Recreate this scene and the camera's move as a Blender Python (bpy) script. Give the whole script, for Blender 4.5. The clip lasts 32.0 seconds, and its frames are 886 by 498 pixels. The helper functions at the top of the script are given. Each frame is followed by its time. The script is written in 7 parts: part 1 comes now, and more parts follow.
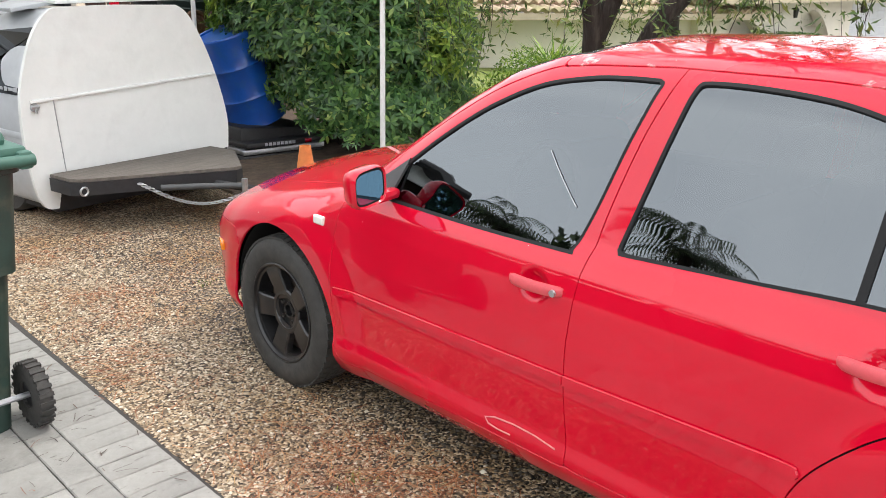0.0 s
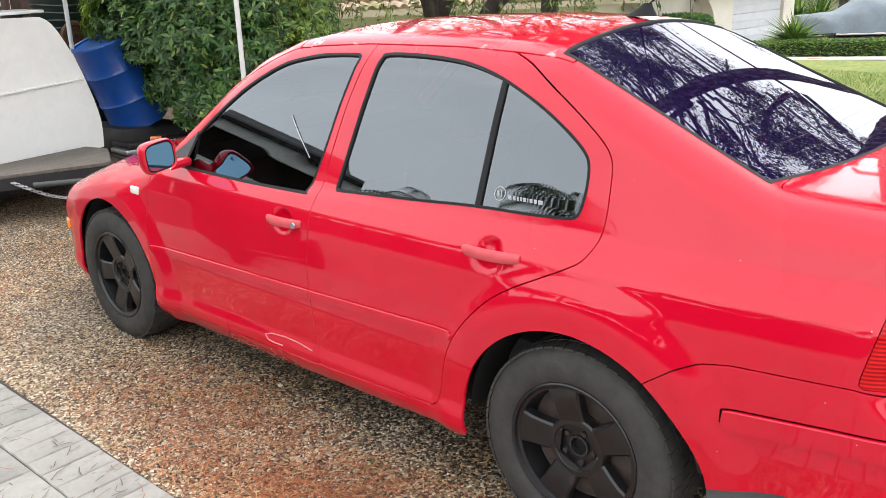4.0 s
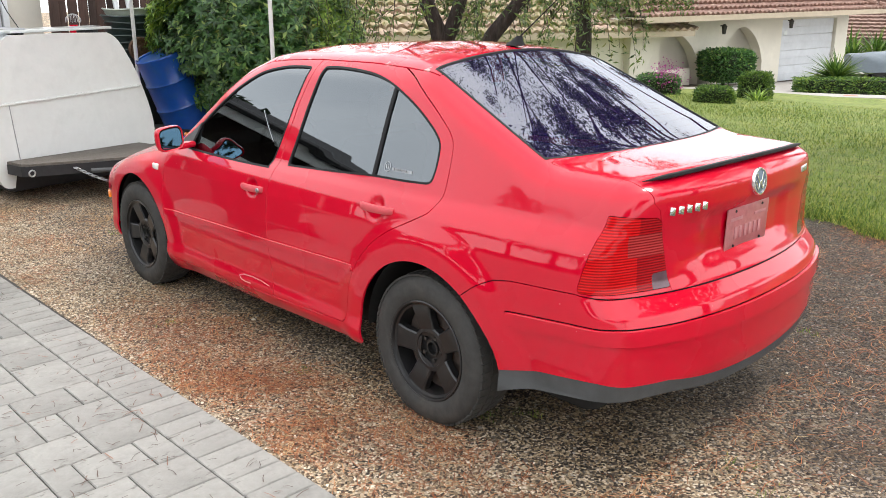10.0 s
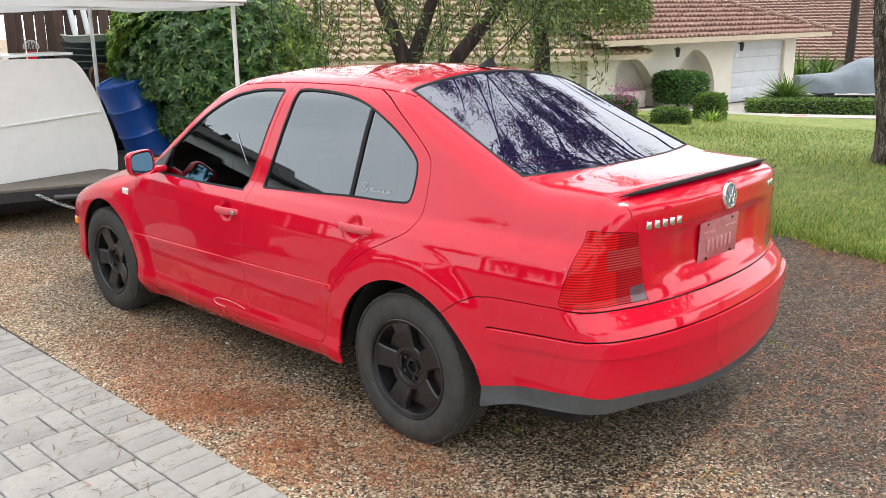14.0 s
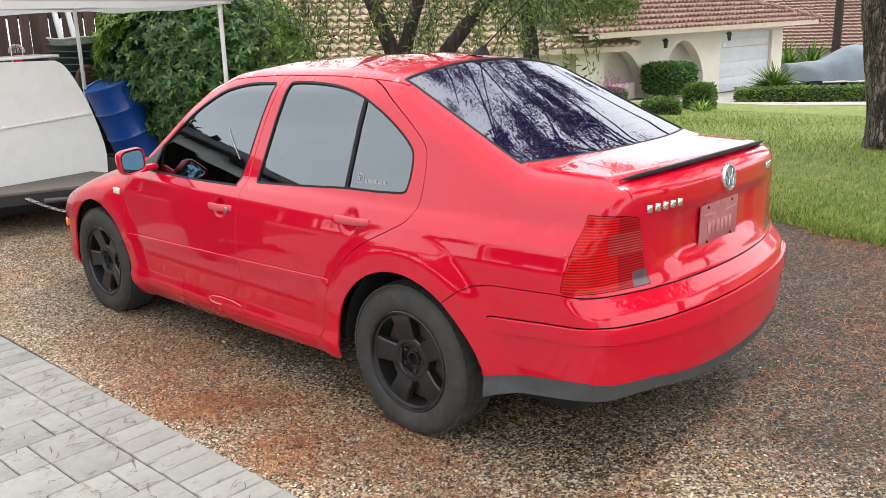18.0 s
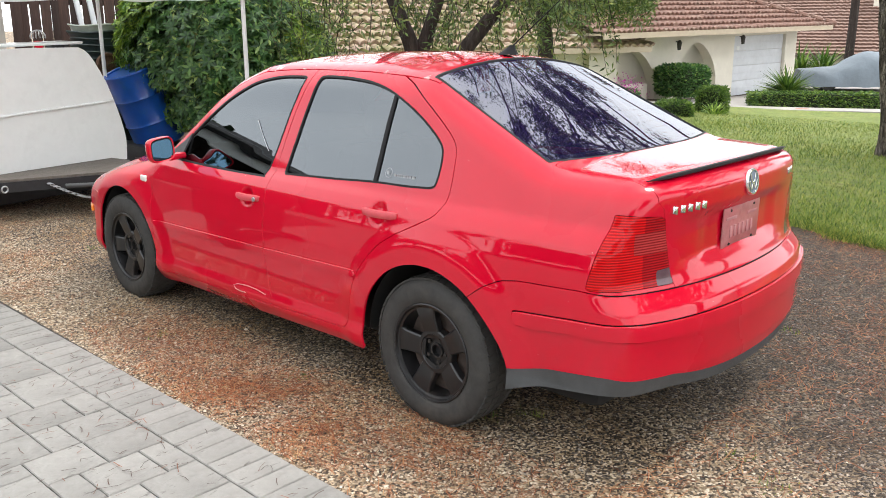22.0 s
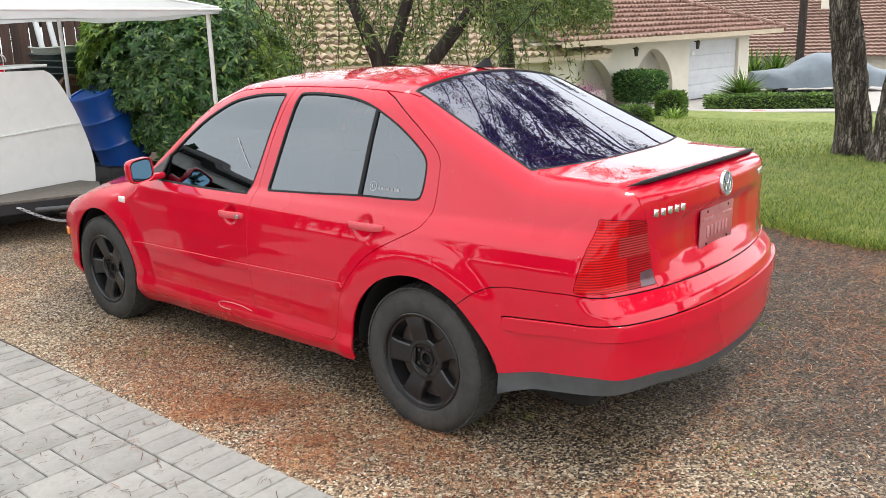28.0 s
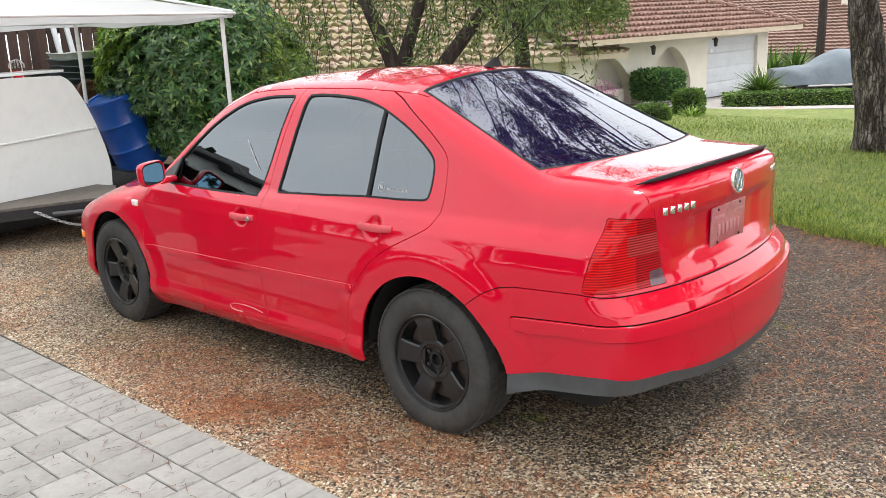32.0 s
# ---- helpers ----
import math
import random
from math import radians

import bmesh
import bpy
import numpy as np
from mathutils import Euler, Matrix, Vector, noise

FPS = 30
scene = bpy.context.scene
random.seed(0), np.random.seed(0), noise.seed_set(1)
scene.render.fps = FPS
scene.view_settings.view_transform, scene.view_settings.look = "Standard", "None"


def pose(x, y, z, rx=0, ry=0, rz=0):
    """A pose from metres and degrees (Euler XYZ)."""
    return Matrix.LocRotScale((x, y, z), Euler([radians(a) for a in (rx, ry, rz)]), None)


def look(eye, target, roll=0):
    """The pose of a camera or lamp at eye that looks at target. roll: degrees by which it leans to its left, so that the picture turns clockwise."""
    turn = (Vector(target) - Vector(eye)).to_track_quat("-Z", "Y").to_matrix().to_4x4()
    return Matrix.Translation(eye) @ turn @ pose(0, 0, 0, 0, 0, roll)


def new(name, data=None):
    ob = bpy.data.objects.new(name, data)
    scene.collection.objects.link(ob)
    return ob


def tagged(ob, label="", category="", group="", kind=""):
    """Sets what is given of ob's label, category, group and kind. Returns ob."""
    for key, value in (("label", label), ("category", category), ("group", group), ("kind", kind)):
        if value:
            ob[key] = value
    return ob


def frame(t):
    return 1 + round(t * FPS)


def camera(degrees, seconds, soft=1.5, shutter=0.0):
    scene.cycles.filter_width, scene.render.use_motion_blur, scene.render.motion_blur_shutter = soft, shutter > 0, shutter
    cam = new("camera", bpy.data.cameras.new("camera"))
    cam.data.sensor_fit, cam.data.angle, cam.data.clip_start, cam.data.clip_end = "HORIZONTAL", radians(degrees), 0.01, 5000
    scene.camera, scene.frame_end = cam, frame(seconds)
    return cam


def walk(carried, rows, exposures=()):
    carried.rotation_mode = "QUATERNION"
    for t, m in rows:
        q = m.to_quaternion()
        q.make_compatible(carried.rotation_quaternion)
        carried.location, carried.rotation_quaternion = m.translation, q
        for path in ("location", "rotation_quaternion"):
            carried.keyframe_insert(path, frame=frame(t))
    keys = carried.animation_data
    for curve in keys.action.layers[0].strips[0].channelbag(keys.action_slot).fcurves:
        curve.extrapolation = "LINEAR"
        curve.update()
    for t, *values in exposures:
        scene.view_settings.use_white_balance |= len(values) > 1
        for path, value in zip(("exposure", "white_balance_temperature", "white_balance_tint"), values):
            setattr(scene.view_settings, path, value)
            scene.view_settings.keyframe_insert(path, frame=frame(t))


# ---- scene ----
cam = camera(55.5, 32.0, soft=0.25)
PATH = [
    (0, (-2.573, -0.206, 1.595), (-1.246, 1.164, 0.991), 1.2),
    (0.5, (-2.539, -0.226, 1.584), (-1.154, 1.071, 0.952), 0.9),
    (1, (-2.505, -0.293, 1.569), (-1.091, 0.972, 0.937), 1.0),
    (1.5, (-2.512, -0.383, 1.58), (-1.125, 0.909, 0.945), 1.0),
    (2, (-2.556, -0.532, 1.55), (-1.143, 0.738, 0.926), -0.1),
    (2.5, (-2.569, -0.674, 1.563), (-1.05, 0.419, 0.858), 0.9),
    (4.5, (-2.627, -1.285, 1.6), (-1.227, 0.015, 1.01), -2.1),
    (5, (-2.619, -1.437, 1.598), (-1.191, -0.177, 0.987), -2.2),
    (5.5, (-2.557, -1.669, 1.612), (-1.163, -0.387, 0.967), -1.9),
    (6, (-2.599, -1.798, 1.628), (-1.247, -0.471, 0.988), -2.0),
    (6.5, (-2.689, -1.901, 1.616), (-1.349, -0.546, 1.01), -2.0),
    (7, (-2.754, -1.995, 1.633), (-1.408, -0.642, 1.037), -2.0),
    (7.5, (-2.776, -2.093, 1.633), (-1.43, -0.724, 1.074), -1.0),
    (8, (-2.779, -2.211, 1.627), (-1.479, -0.795, 1.078), -0.5),
    (8.5, (-2.785, -2.308, 1.625), (-1.512, -0.866, 1.077), -0.0),
    (9, (-2.805, -2.366, 1.632), (-1.538, -0.922, 1.078), -0.0),
    (9.5, (-2.875, -2.332, 1.64), (-1.573, -0.915, 1.097), -0.4),
    (10, (-2.925, -2.307, 1.627), (-1.597, -0.917, 1.075), 0.0),
    (10.5, (-2.957, -2.292, 1.63), (-1.588, -0.944, 1.076), 0.7),
    (11, (-2.977, -2.292, 1.63), (-1.58, -0.961, 1.104), 1.0),
    (11.5, (-2.974, -2.289, 1.622), (-1.574, -0.953, 1.118), 0.8),
    (12, (-2.958, -2.257, 1.626), (-1.607, -0.865, 1.141), 0.6),
    (12.5, (-2.957, -2.236, 1.616), (-1.698, -0.766, 1.113), 0.5),
    (13, (-2.97, -2.255, 1.599), (-1.73, -0.779, 1.066), 1.0),
    (13.5, (-2.982, -2.283, 1.624), (-1.6, -0.922, 1.136), 0.4),
    (14, (-3.003, -2.282, 1.615), (-1.598, -0.948, 1.117), -0.3),
    (14.5, (-3.01, -2.264, 1.609), (-1.616, -0.928, 1.086), -0.8),
    (16.5, (-2.989, -2.257, 1.6), (-1.617, -0.893, 1.09), -1.4),
    (17, (-2.986, -2.243, 1.592), (-1.588, -0.913, 1.069), -1.3),
    (17.5, (-2.985, -2.241, 1.581), (-1.575, -0.922, 1.056), -1.8),
    (18, (-2.998, -2.244, 1.576), (-1.582, -0.925, 1.073), -1.6),
    (18.5, (-3.003, -2.242, 1.575), (-1.594, -0.912, 1.077), -1.5),
    (19, (-3.012, -2.223, 1.577), (-1.603, -0.894, 1.079), -1.7),
    (19.5, (-3.029, -2.212, 1.576), (-1.614, -0.894, 1.069), -1.3),
    (20, (-3.046, -2.188, 1.569), (-1.624, -0.88, 1.052), -0.8),
    (20.5, (-3.08, -2.165, 1.565), (-1.655, -0.859, 1.051), -1.0),
    (21, (-3.079, -2.144, 1.575), (-1.645, -0.854, 1.047), -1.0),
    (21.5, (-3.105, -2.168, 1.59), (-1.675, -0.869, 1.072), -1.1),
    (22, (-3.107, -2.231, 1.592), (-1.701, -0.905, 1.079), -0.1),
    (22.5, (-3.103, -2.277, 1.592), (-1.745, -0.905, 1.07), -0.4),
    (23, (-3.169, -2.255, 1.608), (-1.8, -0.888, 1.101), -0.6),
    (23.5, (-3.23, -2.219, 1.6), (-1.83, -0.88, 1.103), -0.9),
    (24, (-3.254, -2.19, 1.593), (-1.843, -0.866, 1.089), -0.9),
    (24.5, (-3.26, -2.176, 1.592), (-1.849, -0.852, 1.088), -0.6),
    (25, (-3.261, -2.182, 1.598), (-1.854, -0.85, 1.1), -0.3),
    (25.5, (-3.263, -2.196, 1.596), (-1.827, -0.897, 1.094), -0.0),
    (26, (-3.256, -2.201, 1.604), (-1.79, -0.936, 1.104), -0.1),
    (26.5, (-3.238, -2.195, 1.6), (-1.758, -0.942, 1.112), -0.6),
    (28.5, (-3.216, -2.226, 1.607), (-1.752, -0.952, 1.121), -1.8),
    (29, (-3.209, -2.238, 1.602), (-1.748, -0.96, 1.121), -2.1),
    (29.5, (-3.195, -2.227, 1.595), (-1.745, -0.943, 1.094), -2.5),
    (30, (-3.192, -2.215, 1.593), (-1.747, -0.928, 1.086), -2.3),
    (30.5, (-3.194, -2.224, 1.599), (-1.754, -0.929, 1.098), -2.3),
    (31, (-3.194, -2.225, 1.605), (-1.761, -0.919, 1.114), -2.5),
    (31.5, (-3.186, -2.231, 1.604), (-1.754, -0.921, 1.119), -2.5),
    (32, (-3.181, -2.235, 1.599), (-1.743, -0.933, 1.114), -2.3),
]
walk(cam, [(t, look(eye, target, roll)) for t, eye, target, roll in PATH], [(0.0, 0.52), (2.5, 0.60), (5.0, 0.48), (7.0, 0.38), (32.0, 0.34)])




# ---- light ----
SUN_DIR = Vector((0.45, -0.20, 0.87)).normalized()
sky_world = bpy.data.worlds.new("sky")
scene.world = sky_world
sky_world.use_nodes = True
wn = sky_world.node_tree
sky = wn.nodes.new("ShaderNodeTexSky")
sky.sky_type = "NISHITA"
sky.sun_disc = False
sky.sun_elevation = math.asin(SUN_DIR.z)
sky.sun_rotation = math.atan2(SUN_DIR.x, SUN_DIR.y)
sky.air_density, sky.dust_density, sky.ozone_density = 1.0, 6.0, 1.0
# an even cloud deck over the blue
wmix = wn.nodes.new("ShaderNodeMix")
wmix.data_type = "RGBA"
wmix.inputs["Factor"].default_value = 0.86
wcloud = wn.nodes.new("ShaderNodeTexNoise")
wcloud.inputs["Scale"].default_value = 2.2
wcloud.inputs["Detail"].default_value = 5.0
wramp = wn.nodes.new("ShaderNodeValToRGB")
wramp.color_ramp.elements[0].position, wramp.color_ramp.elements[0].color = 0.3, (8.2, 8.5, 9.0, 1)
wramp.color_ramp.elements[1].position, wramp.color_ramp.elements[1].color = 0.7, (12.2, 12.3, 12.4, 1)
wbg = wn.nodes["Background"]
wbg.inputs["Strength"].default_value = 0.135
wn.links.new(wcloud.outputs["Fac"], wramp.inputs["Fac"])
wn.links.new(sky.outputs["Color"], wmix.inputs["A"])
wn.links.new(wramp.outputs["Color"], wmix.inputs["B"])
# a thin overcast, a little brighter towards the horizon
wco = wn.nodes.new("ShaderNodeTexCoord")
wsep = wn.nodes.new("ShaderNodeSeparateXYZ")
wgrad = wn.nodes.new("ShaderNodeMapRange")
wgrad.inputs["From Min"].default_value, wgrad.inputs["From Max"].default_value = 0.0, 0.85
wgrad.inputs["To Min"].default_value, wgrad.inputs["To Max"].default_value = 1.5, 1.3
wmul = wn.nodes.new("ShaderNodeVectorMath")
wmul.operation = "SCALE"
wn.links.new(wco.outputs["Generated"], wsep.inputs[0])
wn.links.new(wsep.outputs["Z"], wgrad.inputs["Value"])
wn.links.new(wmix.outputs["Result"], wmul.inputs[0])
wn.links.new(wgrad.outputs[0], wmul.inputs["Scale"])
wn.links.new(wmul.outputs[0], wbg.inputs["Color"])
sun_lamp = bpy.data.lights.new("sun", "SUN")
sun_lamp.energy, sun_lamp.angle, sun_lamp.color = 1.5, radians(10), (1.0, 0.965, 0.92)
sun_ob = new("sun", sun_lamp)
sun_ob.matrix_world = look(SUN_DIR * 50, (0, 0, 0))

# ---- materials ----


def material(name, color, rough=0.6, metal=0.0, spec=0.5, coat=0.0, vary=0.0, scale=8.0, bump=0.0, bump_scale=60.0,
             second=None, second_scale=3.0, second_at=(0.5, 0.7), random_by="", random_amount=0.0, stretch=(1, 1, 1), bump_depth=0.01, wear=0.0):
    """A painted or natural surface: base colour, fine grain, larger stains of a second colour, relief, and change from piece to piece."""
    m = bpy.data.materials.new(name)
    m.use_nodes = True
    nt = m.node_tree
    b = nt.nodes["Principled BSDF"]
    b.inputs["Roughness"].default_value = rough
    b.inputs["Metallic"].default_value = metal
    b.inputs["Specular IOR Level"].default_value = spec
    b.inputs["Coat Weight"].default_value = coat
    b.inputs["Coat Roughness"].default_value = 0.03
    co = nt.nodes.new("ShaderNodeTexCoord")
    mp = nt.nodes.new("ShaderNodeMapping")
    mp.inputs["Scale"].default_value = stretch
    nt.links.new(co.outputs["Object"], mp.inputs["Vector"])
    rgb = nt.nodes.new("ShaderNodeRGB")
    rgb.outputs[0].default_value = (*color, 1)
    last = rgb.outputs[0]
    if second:
        n2 = nt.nodes.new("ShaderNodeTexNoise")
        n2.inputs["Scale"].default_value, n2.inputs["Detail"].default_value, n2.inputs["Roughness"].default_value = second_scale, 8, 0.65
        nt.links.new(mp.outputs[0], n2.inputs["Vector"])
        mr = nt.nodes.new("ShaderNodeMapRange")
        mr.inputs["From Min"].default_value, mr.inputs["From Max"].default_value = second_at
        nt.links.new(n2.outputs["Fac"], mr.inputs["Value"])
        mx = nt.nodes.new("ShaderNodeMix")
        mx.data_type = "RGBA"
        mx.inputs["B"].default_value = (*second, 1)
        nt.links.new(mr.outputs[0], mx.inputs["Factor"])
        nt.links.new(last, mx.inputs["A"])
        last = mx.outputs["Result"]
    if vary or random_amount:
        hsv = nt.nodes.new("ShaderNodeHueSaturation")
        nt.links.new(last, hsv.inputs["Color"])
        value = None
        if vary:
            n1 = nt.nodes.new("ShaderNodeTexNoise")
            n1.inputs["Scale"].default_value, n1.inputs["Detail"].default_value, n1.inputs["Roughness"].default_value = scale, 10, 0.7
            nt.links.new(mp.outputs[0], n1.inputs["Vector"])
            r1 = nt.nodes.new("ShaderNodeMapRange")
            r1.inputs["From Min"].default_value, r1.inputs["From Max"].default_value = 0.3, 0.7
            r1.inputs["To Min"].default_value, r1.inputs["To Max"].default_value = 1 - vary, 1 + vary
            nt.links.new(n1.outputs["Fac"], r1.inputs["Value"])
            value = r1.outputs[0]
        if random_amount:
            if random_by == "island":
                src = nt.nodes.new("ShaderNodeNewGeometry").outputs["Random Per Island"]
            else:
                src = nt.nodes.new("ShaderNodeObjectInfo").outputs["Random"]
            r2 = nt.nodes.new("ShaderNodeMapRange")
            r2.inputs["To Min"].default_value, r2.inputs["To Max"].default_value = 1 - random_amount, 1 + random_amount
            nt.links.new(src, r2.inputs["Value"])
            if value is None:
                value = r2.outputs[0]
            else:
                mul = nt.nodes.new("ShaderNodeMath")
                mul.operation = "MULTIPLY"
                nt.links.new(value, mul.inputs[0])
                nt.links.new(r2.outputs[0], mul.inputs[1])
                value = mul.outputs[0]
        nt.links.new(value, hsv.inputs["Value"])
        last = hsv.outputs["Color"]
    nt.links.new(last, b.inputs["Base Color"])
    if wear:
        nw = nt.nodes.new("ShaderNodeTexNoise")
        nw.inputs["Scale"].default_value, nw.inputs["Detail"].default_value = scale * 0.7, 8
        nt.links.new(mp.outputs[0], nw.inputs["Vector"])
        rw = nt.nodes.new("ShaderNodeMapRange")
        rw.inputs["From Min"].default_value, rw.inputs["From Max"].default_value = 0.35, 0.7
        rw.inputs["To Min"].default_value, rw.inputs["To Max"].default_value = max(0.0, rough - wear), min(1.0, rough + wear)
        nt.links.new(nw.outputs["Fac"], rw.inputs["Value"])
        nt.links.new(rw.outputs[0], b.inputs["Roughness"])
    if bump:
        nb = nt.nodes.new("ShaderNodeTexNoise")
        nb.inputs["Scale"].default_value, nb.inputs["Detail"].default_value = bump_scale, 6
        nt.links.new(mp.outputs[0], nb.inputs["Vector"])
        bp = nt.nodes.new("ShaderNodeBump")
        bp.inputs["Strength"].default_value, bp.inputs["Distance"].default_value = bump, bump_depth
        nt.links.new(nb.outputs["Fac"], bp.inputs["Height"])
        nt.links.new(bp.outputs[0], b.inputs["Normal"])
    return m


def glass_material(name, tint, ior=1.9, rough=0.01, film=(0.9, 0.95, 1.0), film_color=None):
    """Tinted window glass: mirror reflection by Fresnel over a dark see-through film."""
    m = bpy.data.materials.new(name)
    m.use_nodes = True
    nt = m.node_tree
    nt.nodes.remove(nt.nodes["Principled BSDF"])
    fr = nt.nodes.new("ShaderNodeFresnel")
    fr.inputs["IOR"].default_value = ior
    tr = nt.nodes.new("ShaderNodeBsdfTransparent")
    tr.inputs["Color"].default_value = (*tint, 1)
    gl = nt.nodes.new("ShaderNodeBsdfGlossy")
    gl.inputs["Roughness"].default_value = rough
    gl.inputs["Color"].default_value = (*film, 1)
    mx = nt.nodes.new("ShaderNodeMixShader")
    nt.links.new(fr.outputs[0], mx.inputs[0])
    under = tr.outputs[0]
    if film_color:
        df = nt.nodes.new("ShaderNodeBsdfDiffuse")
        df.inputs["Color"].default_value = (*film_color, 1)
        m2 = nt.nodes.new("ShaderNodeMixShader")
        m2.inputs[0].default_value = 0.22
        nt.links.new(tr.outputs[0], m2.inputs[1])
        nt.links.new(df.outputs[0], m2.inputs[2])
        under = m2.outputs[0]
    nt.links.new(under, mx.inputs[1])
    nt.links.new(gl.outputs[0], mx.inputs[2])
    nt.links.new(mx.outputs[0], nt.nodes["Material Output"].inputs["Surface"])
    return m


def car_paint(name, patch=None, patch_at=(0.6, 0.66)):
    """Clear-coated red with pale chips and specks, and patches of peeled coat where given."""
    m = material(name, (0.53, 0.0008, 0.019), rough=0.30, spec=0.04, coat=1.0, vary=0.05, scale=1.5, wear=0.06,
                 second=patch or (0.56, 0.0016, 0.023), second_scale=7 if patch else 0.9, second_at=patch_at if patch else (0.45, 0.7))
    nt = m.node_tree
    b = nt.nodes["Principled BSDF"]
    b.inputs["Coat IOR"].default_value = 1.50
    base = b.inputs["Base Color"].links[0].from_socket
    co = nt.nodes.new("ShaderNodeTexCoord")
    vo = nt.nodes.new("ShaderNodeTexVoronoi")
    vo.inputs["Scale"].default_value = 30
    nt.links.new(co.outputs["Object"], vo.inputs["Vector"])
    near = nt.nodes.new("ShaderNodeMath")
    near.operation, near.inputs[1].default_value = "LESS_THAN", 0.05
    nt.links.new(vo.outputs["Distance"], near.inputs[0])
    sep = nt.nodes.new("ShaderNodeSeparateColor")
    nt.links.new(vo.outputs["Color"], sep.inputs["Color"])
    few = nt.nodes.new("ShaderNodeMath")
    few.operation, few.inputs[1].default_value = "GREATER_THAN", 0.88
    nt.links.new(sep.outputs[0], few.inputs[0])
    both = nt.nodes.new("ShaderNodeMath")
    both.operation = "MULTIPLY"
    nt.links.new(near.outputs[0], both.inputs[0])
    nt.links.new(few.outputs[0], both.inputs[1])
    mx = nt.nodes.new("ShaderNodeMix")
    mx.data_type = "RGBA"
    mx.inputs["B"].default_value = (0.62, 0.30, 0.30, 1)
    nt.links.new(both.outputs[0], mx.inputs["Factor"])
    nt.links.new(base, mx.inputs["A"])
    nt.links.new(mx.outputs["Result"], b.inputs["Base Color"])
    return m


M_PAINT = car_paint("red car paint")
M_PEELING = car_paint("red paint with peeling clear coat", (0.66, 0.30, 0.29))
M_BADGE = material("bright satin chrome", (0.72, 0.73, 0.75), rough=0.2, metal=0.95)
M_FADED = material("faded red plastic", (0.58, 0.075, 0.09), rough=0.5, vary=0.1, scale=30)
M_BLACKTRIM = material("black rubber trim", (0.009, 0.009, 0.010), rough=0.65, spec=0.3, vary=0.2, scale=40)
M_GREYPLASTIC = material("grey unpainted plastic", (0.055, 0.058, 0.06), rough=0.6, vary=0.2, scale=12, bump=0.15, bump_scale=300)
# near-black, so that gaps and hollows of the car carry shade as colour
M_DARK = material("near-black shade colour", (0.008, 0.008, 0.008), rough=0.9)
M_TYRE = material("tyre rubber", (0.034, 0.033, 0.031), rough=0.75, vary=0.3, scale=25, second=(0.06, 0.052, 0.044), second_scale=6, second_at=(0.5, 0.85), bump=0.2, bump_scale=40)
M_RIM = material("black painted alloy", (0.012, 0.012, 0.013), rough=0.3, vary=0.3, scale=30, second=(0.07, 0.055, 0.045), second_scale=9, second_at=(0.6, 0.85))
M_BOLT = material("blackened bolt steel", (0.05, 0.047, 0.045), rough=0.45, metal=0.5, vary=0.3, scale=60)
M_DUST = material("brake dust brown", (0.075, 0.055, 0.046), rough=0.8, vary=0.35, scale=30)
M_BRAKE = material("rusty brake steel", (0.12, 0.065, 0.04), rough=0.7, metal=0.4, vary=0.4, scale=40)
M_CHROME = material("chrome", (0.75, 0.76, 0.78), rough=0.12, metal=1.0)
M_STEEL = material("worn galvanised steel", (0.42, 0.43, 0.44), rough=0.4, metal=0.8, vary=0.2, scale=30)
M_SEAT = material("grey seat cloth", (0.06, 0.06, 0.065), rough=0.9, vary=0.2, scale=60)
M_TEXT = material("white vinyl lettering", (0.42, 0.43, 0.45), rough=0.6)
M_SIDEGLASS = glass_material("smoked side glass", (0.12, 0.125, 0.13), 2.25, film=(0.88, 0.95, 1.0))
M_REARGLASS = glass_material("violet tinted rear glass", (0.10, 0.045, 0.26), 2.5, film=(0.95, 0.98, 1.0), film_color=(0.030, 0.008, 0.12))
M_FRONTGLASS = glass_material("windscreen glass", (0.35, 0.38, 0.38), 1.6)
M_MIRROR = material("blue-tinted mirror glass", (0.30, 0.55, 0.75), rough=0.02, metal=1.0)
M_AMBER = material("amber lens", (0.9, 0.28, 0.02), rough=0.15, coat=1.0)
M_CLEARLENS = material("clear side repeater lens", (0.75, 0.74, 0.68), rough=0.12, coat=1.0)

# ---- mesh helpers ----


def part(name, bm, mat, parent=None, label="", smooth=True):
    """Links a bmesh as one mesh object under its thing or part."""
    me = bpy.data.meshes.new(name)
    bm.normal_update()
    bm.to_mesh(me)
    bm.free()
    me.materials.append(mat)
    if smooth:
        me.shade_smooth()
        me.set_sharp_from_angle(angle=radians(38))
    ob = new(name, me)
    if parent is not None:
        ob.parent = parent
    return tagged(ob, label)


def mesh_part(name, verts, faces, mat, parent=None, label="", smooth=False):
    me = bpy.data.meshes.new(name)
    me.from_pydata([tuple(v) for v in verts], [], [tuple(f) for f in faces])
    me.update()
    me.materials.append(mat)
    if smooth:
        me.shade_smooth()
        me.set_sharp_from_angle(angle=radians(38))
    ob = new(name, me)
    if parent is not None:
        ob.parent = parent
    return tagged(ob, label)


def thing(name, at, label, category, group="", kind="", turn=0):
    ob = new(name)
    ob.empty_display_size = 0.1
    ob.matrix_world = pose(*at, 0, 0, turn)
    return tagged(ob, label, category, group, kind)


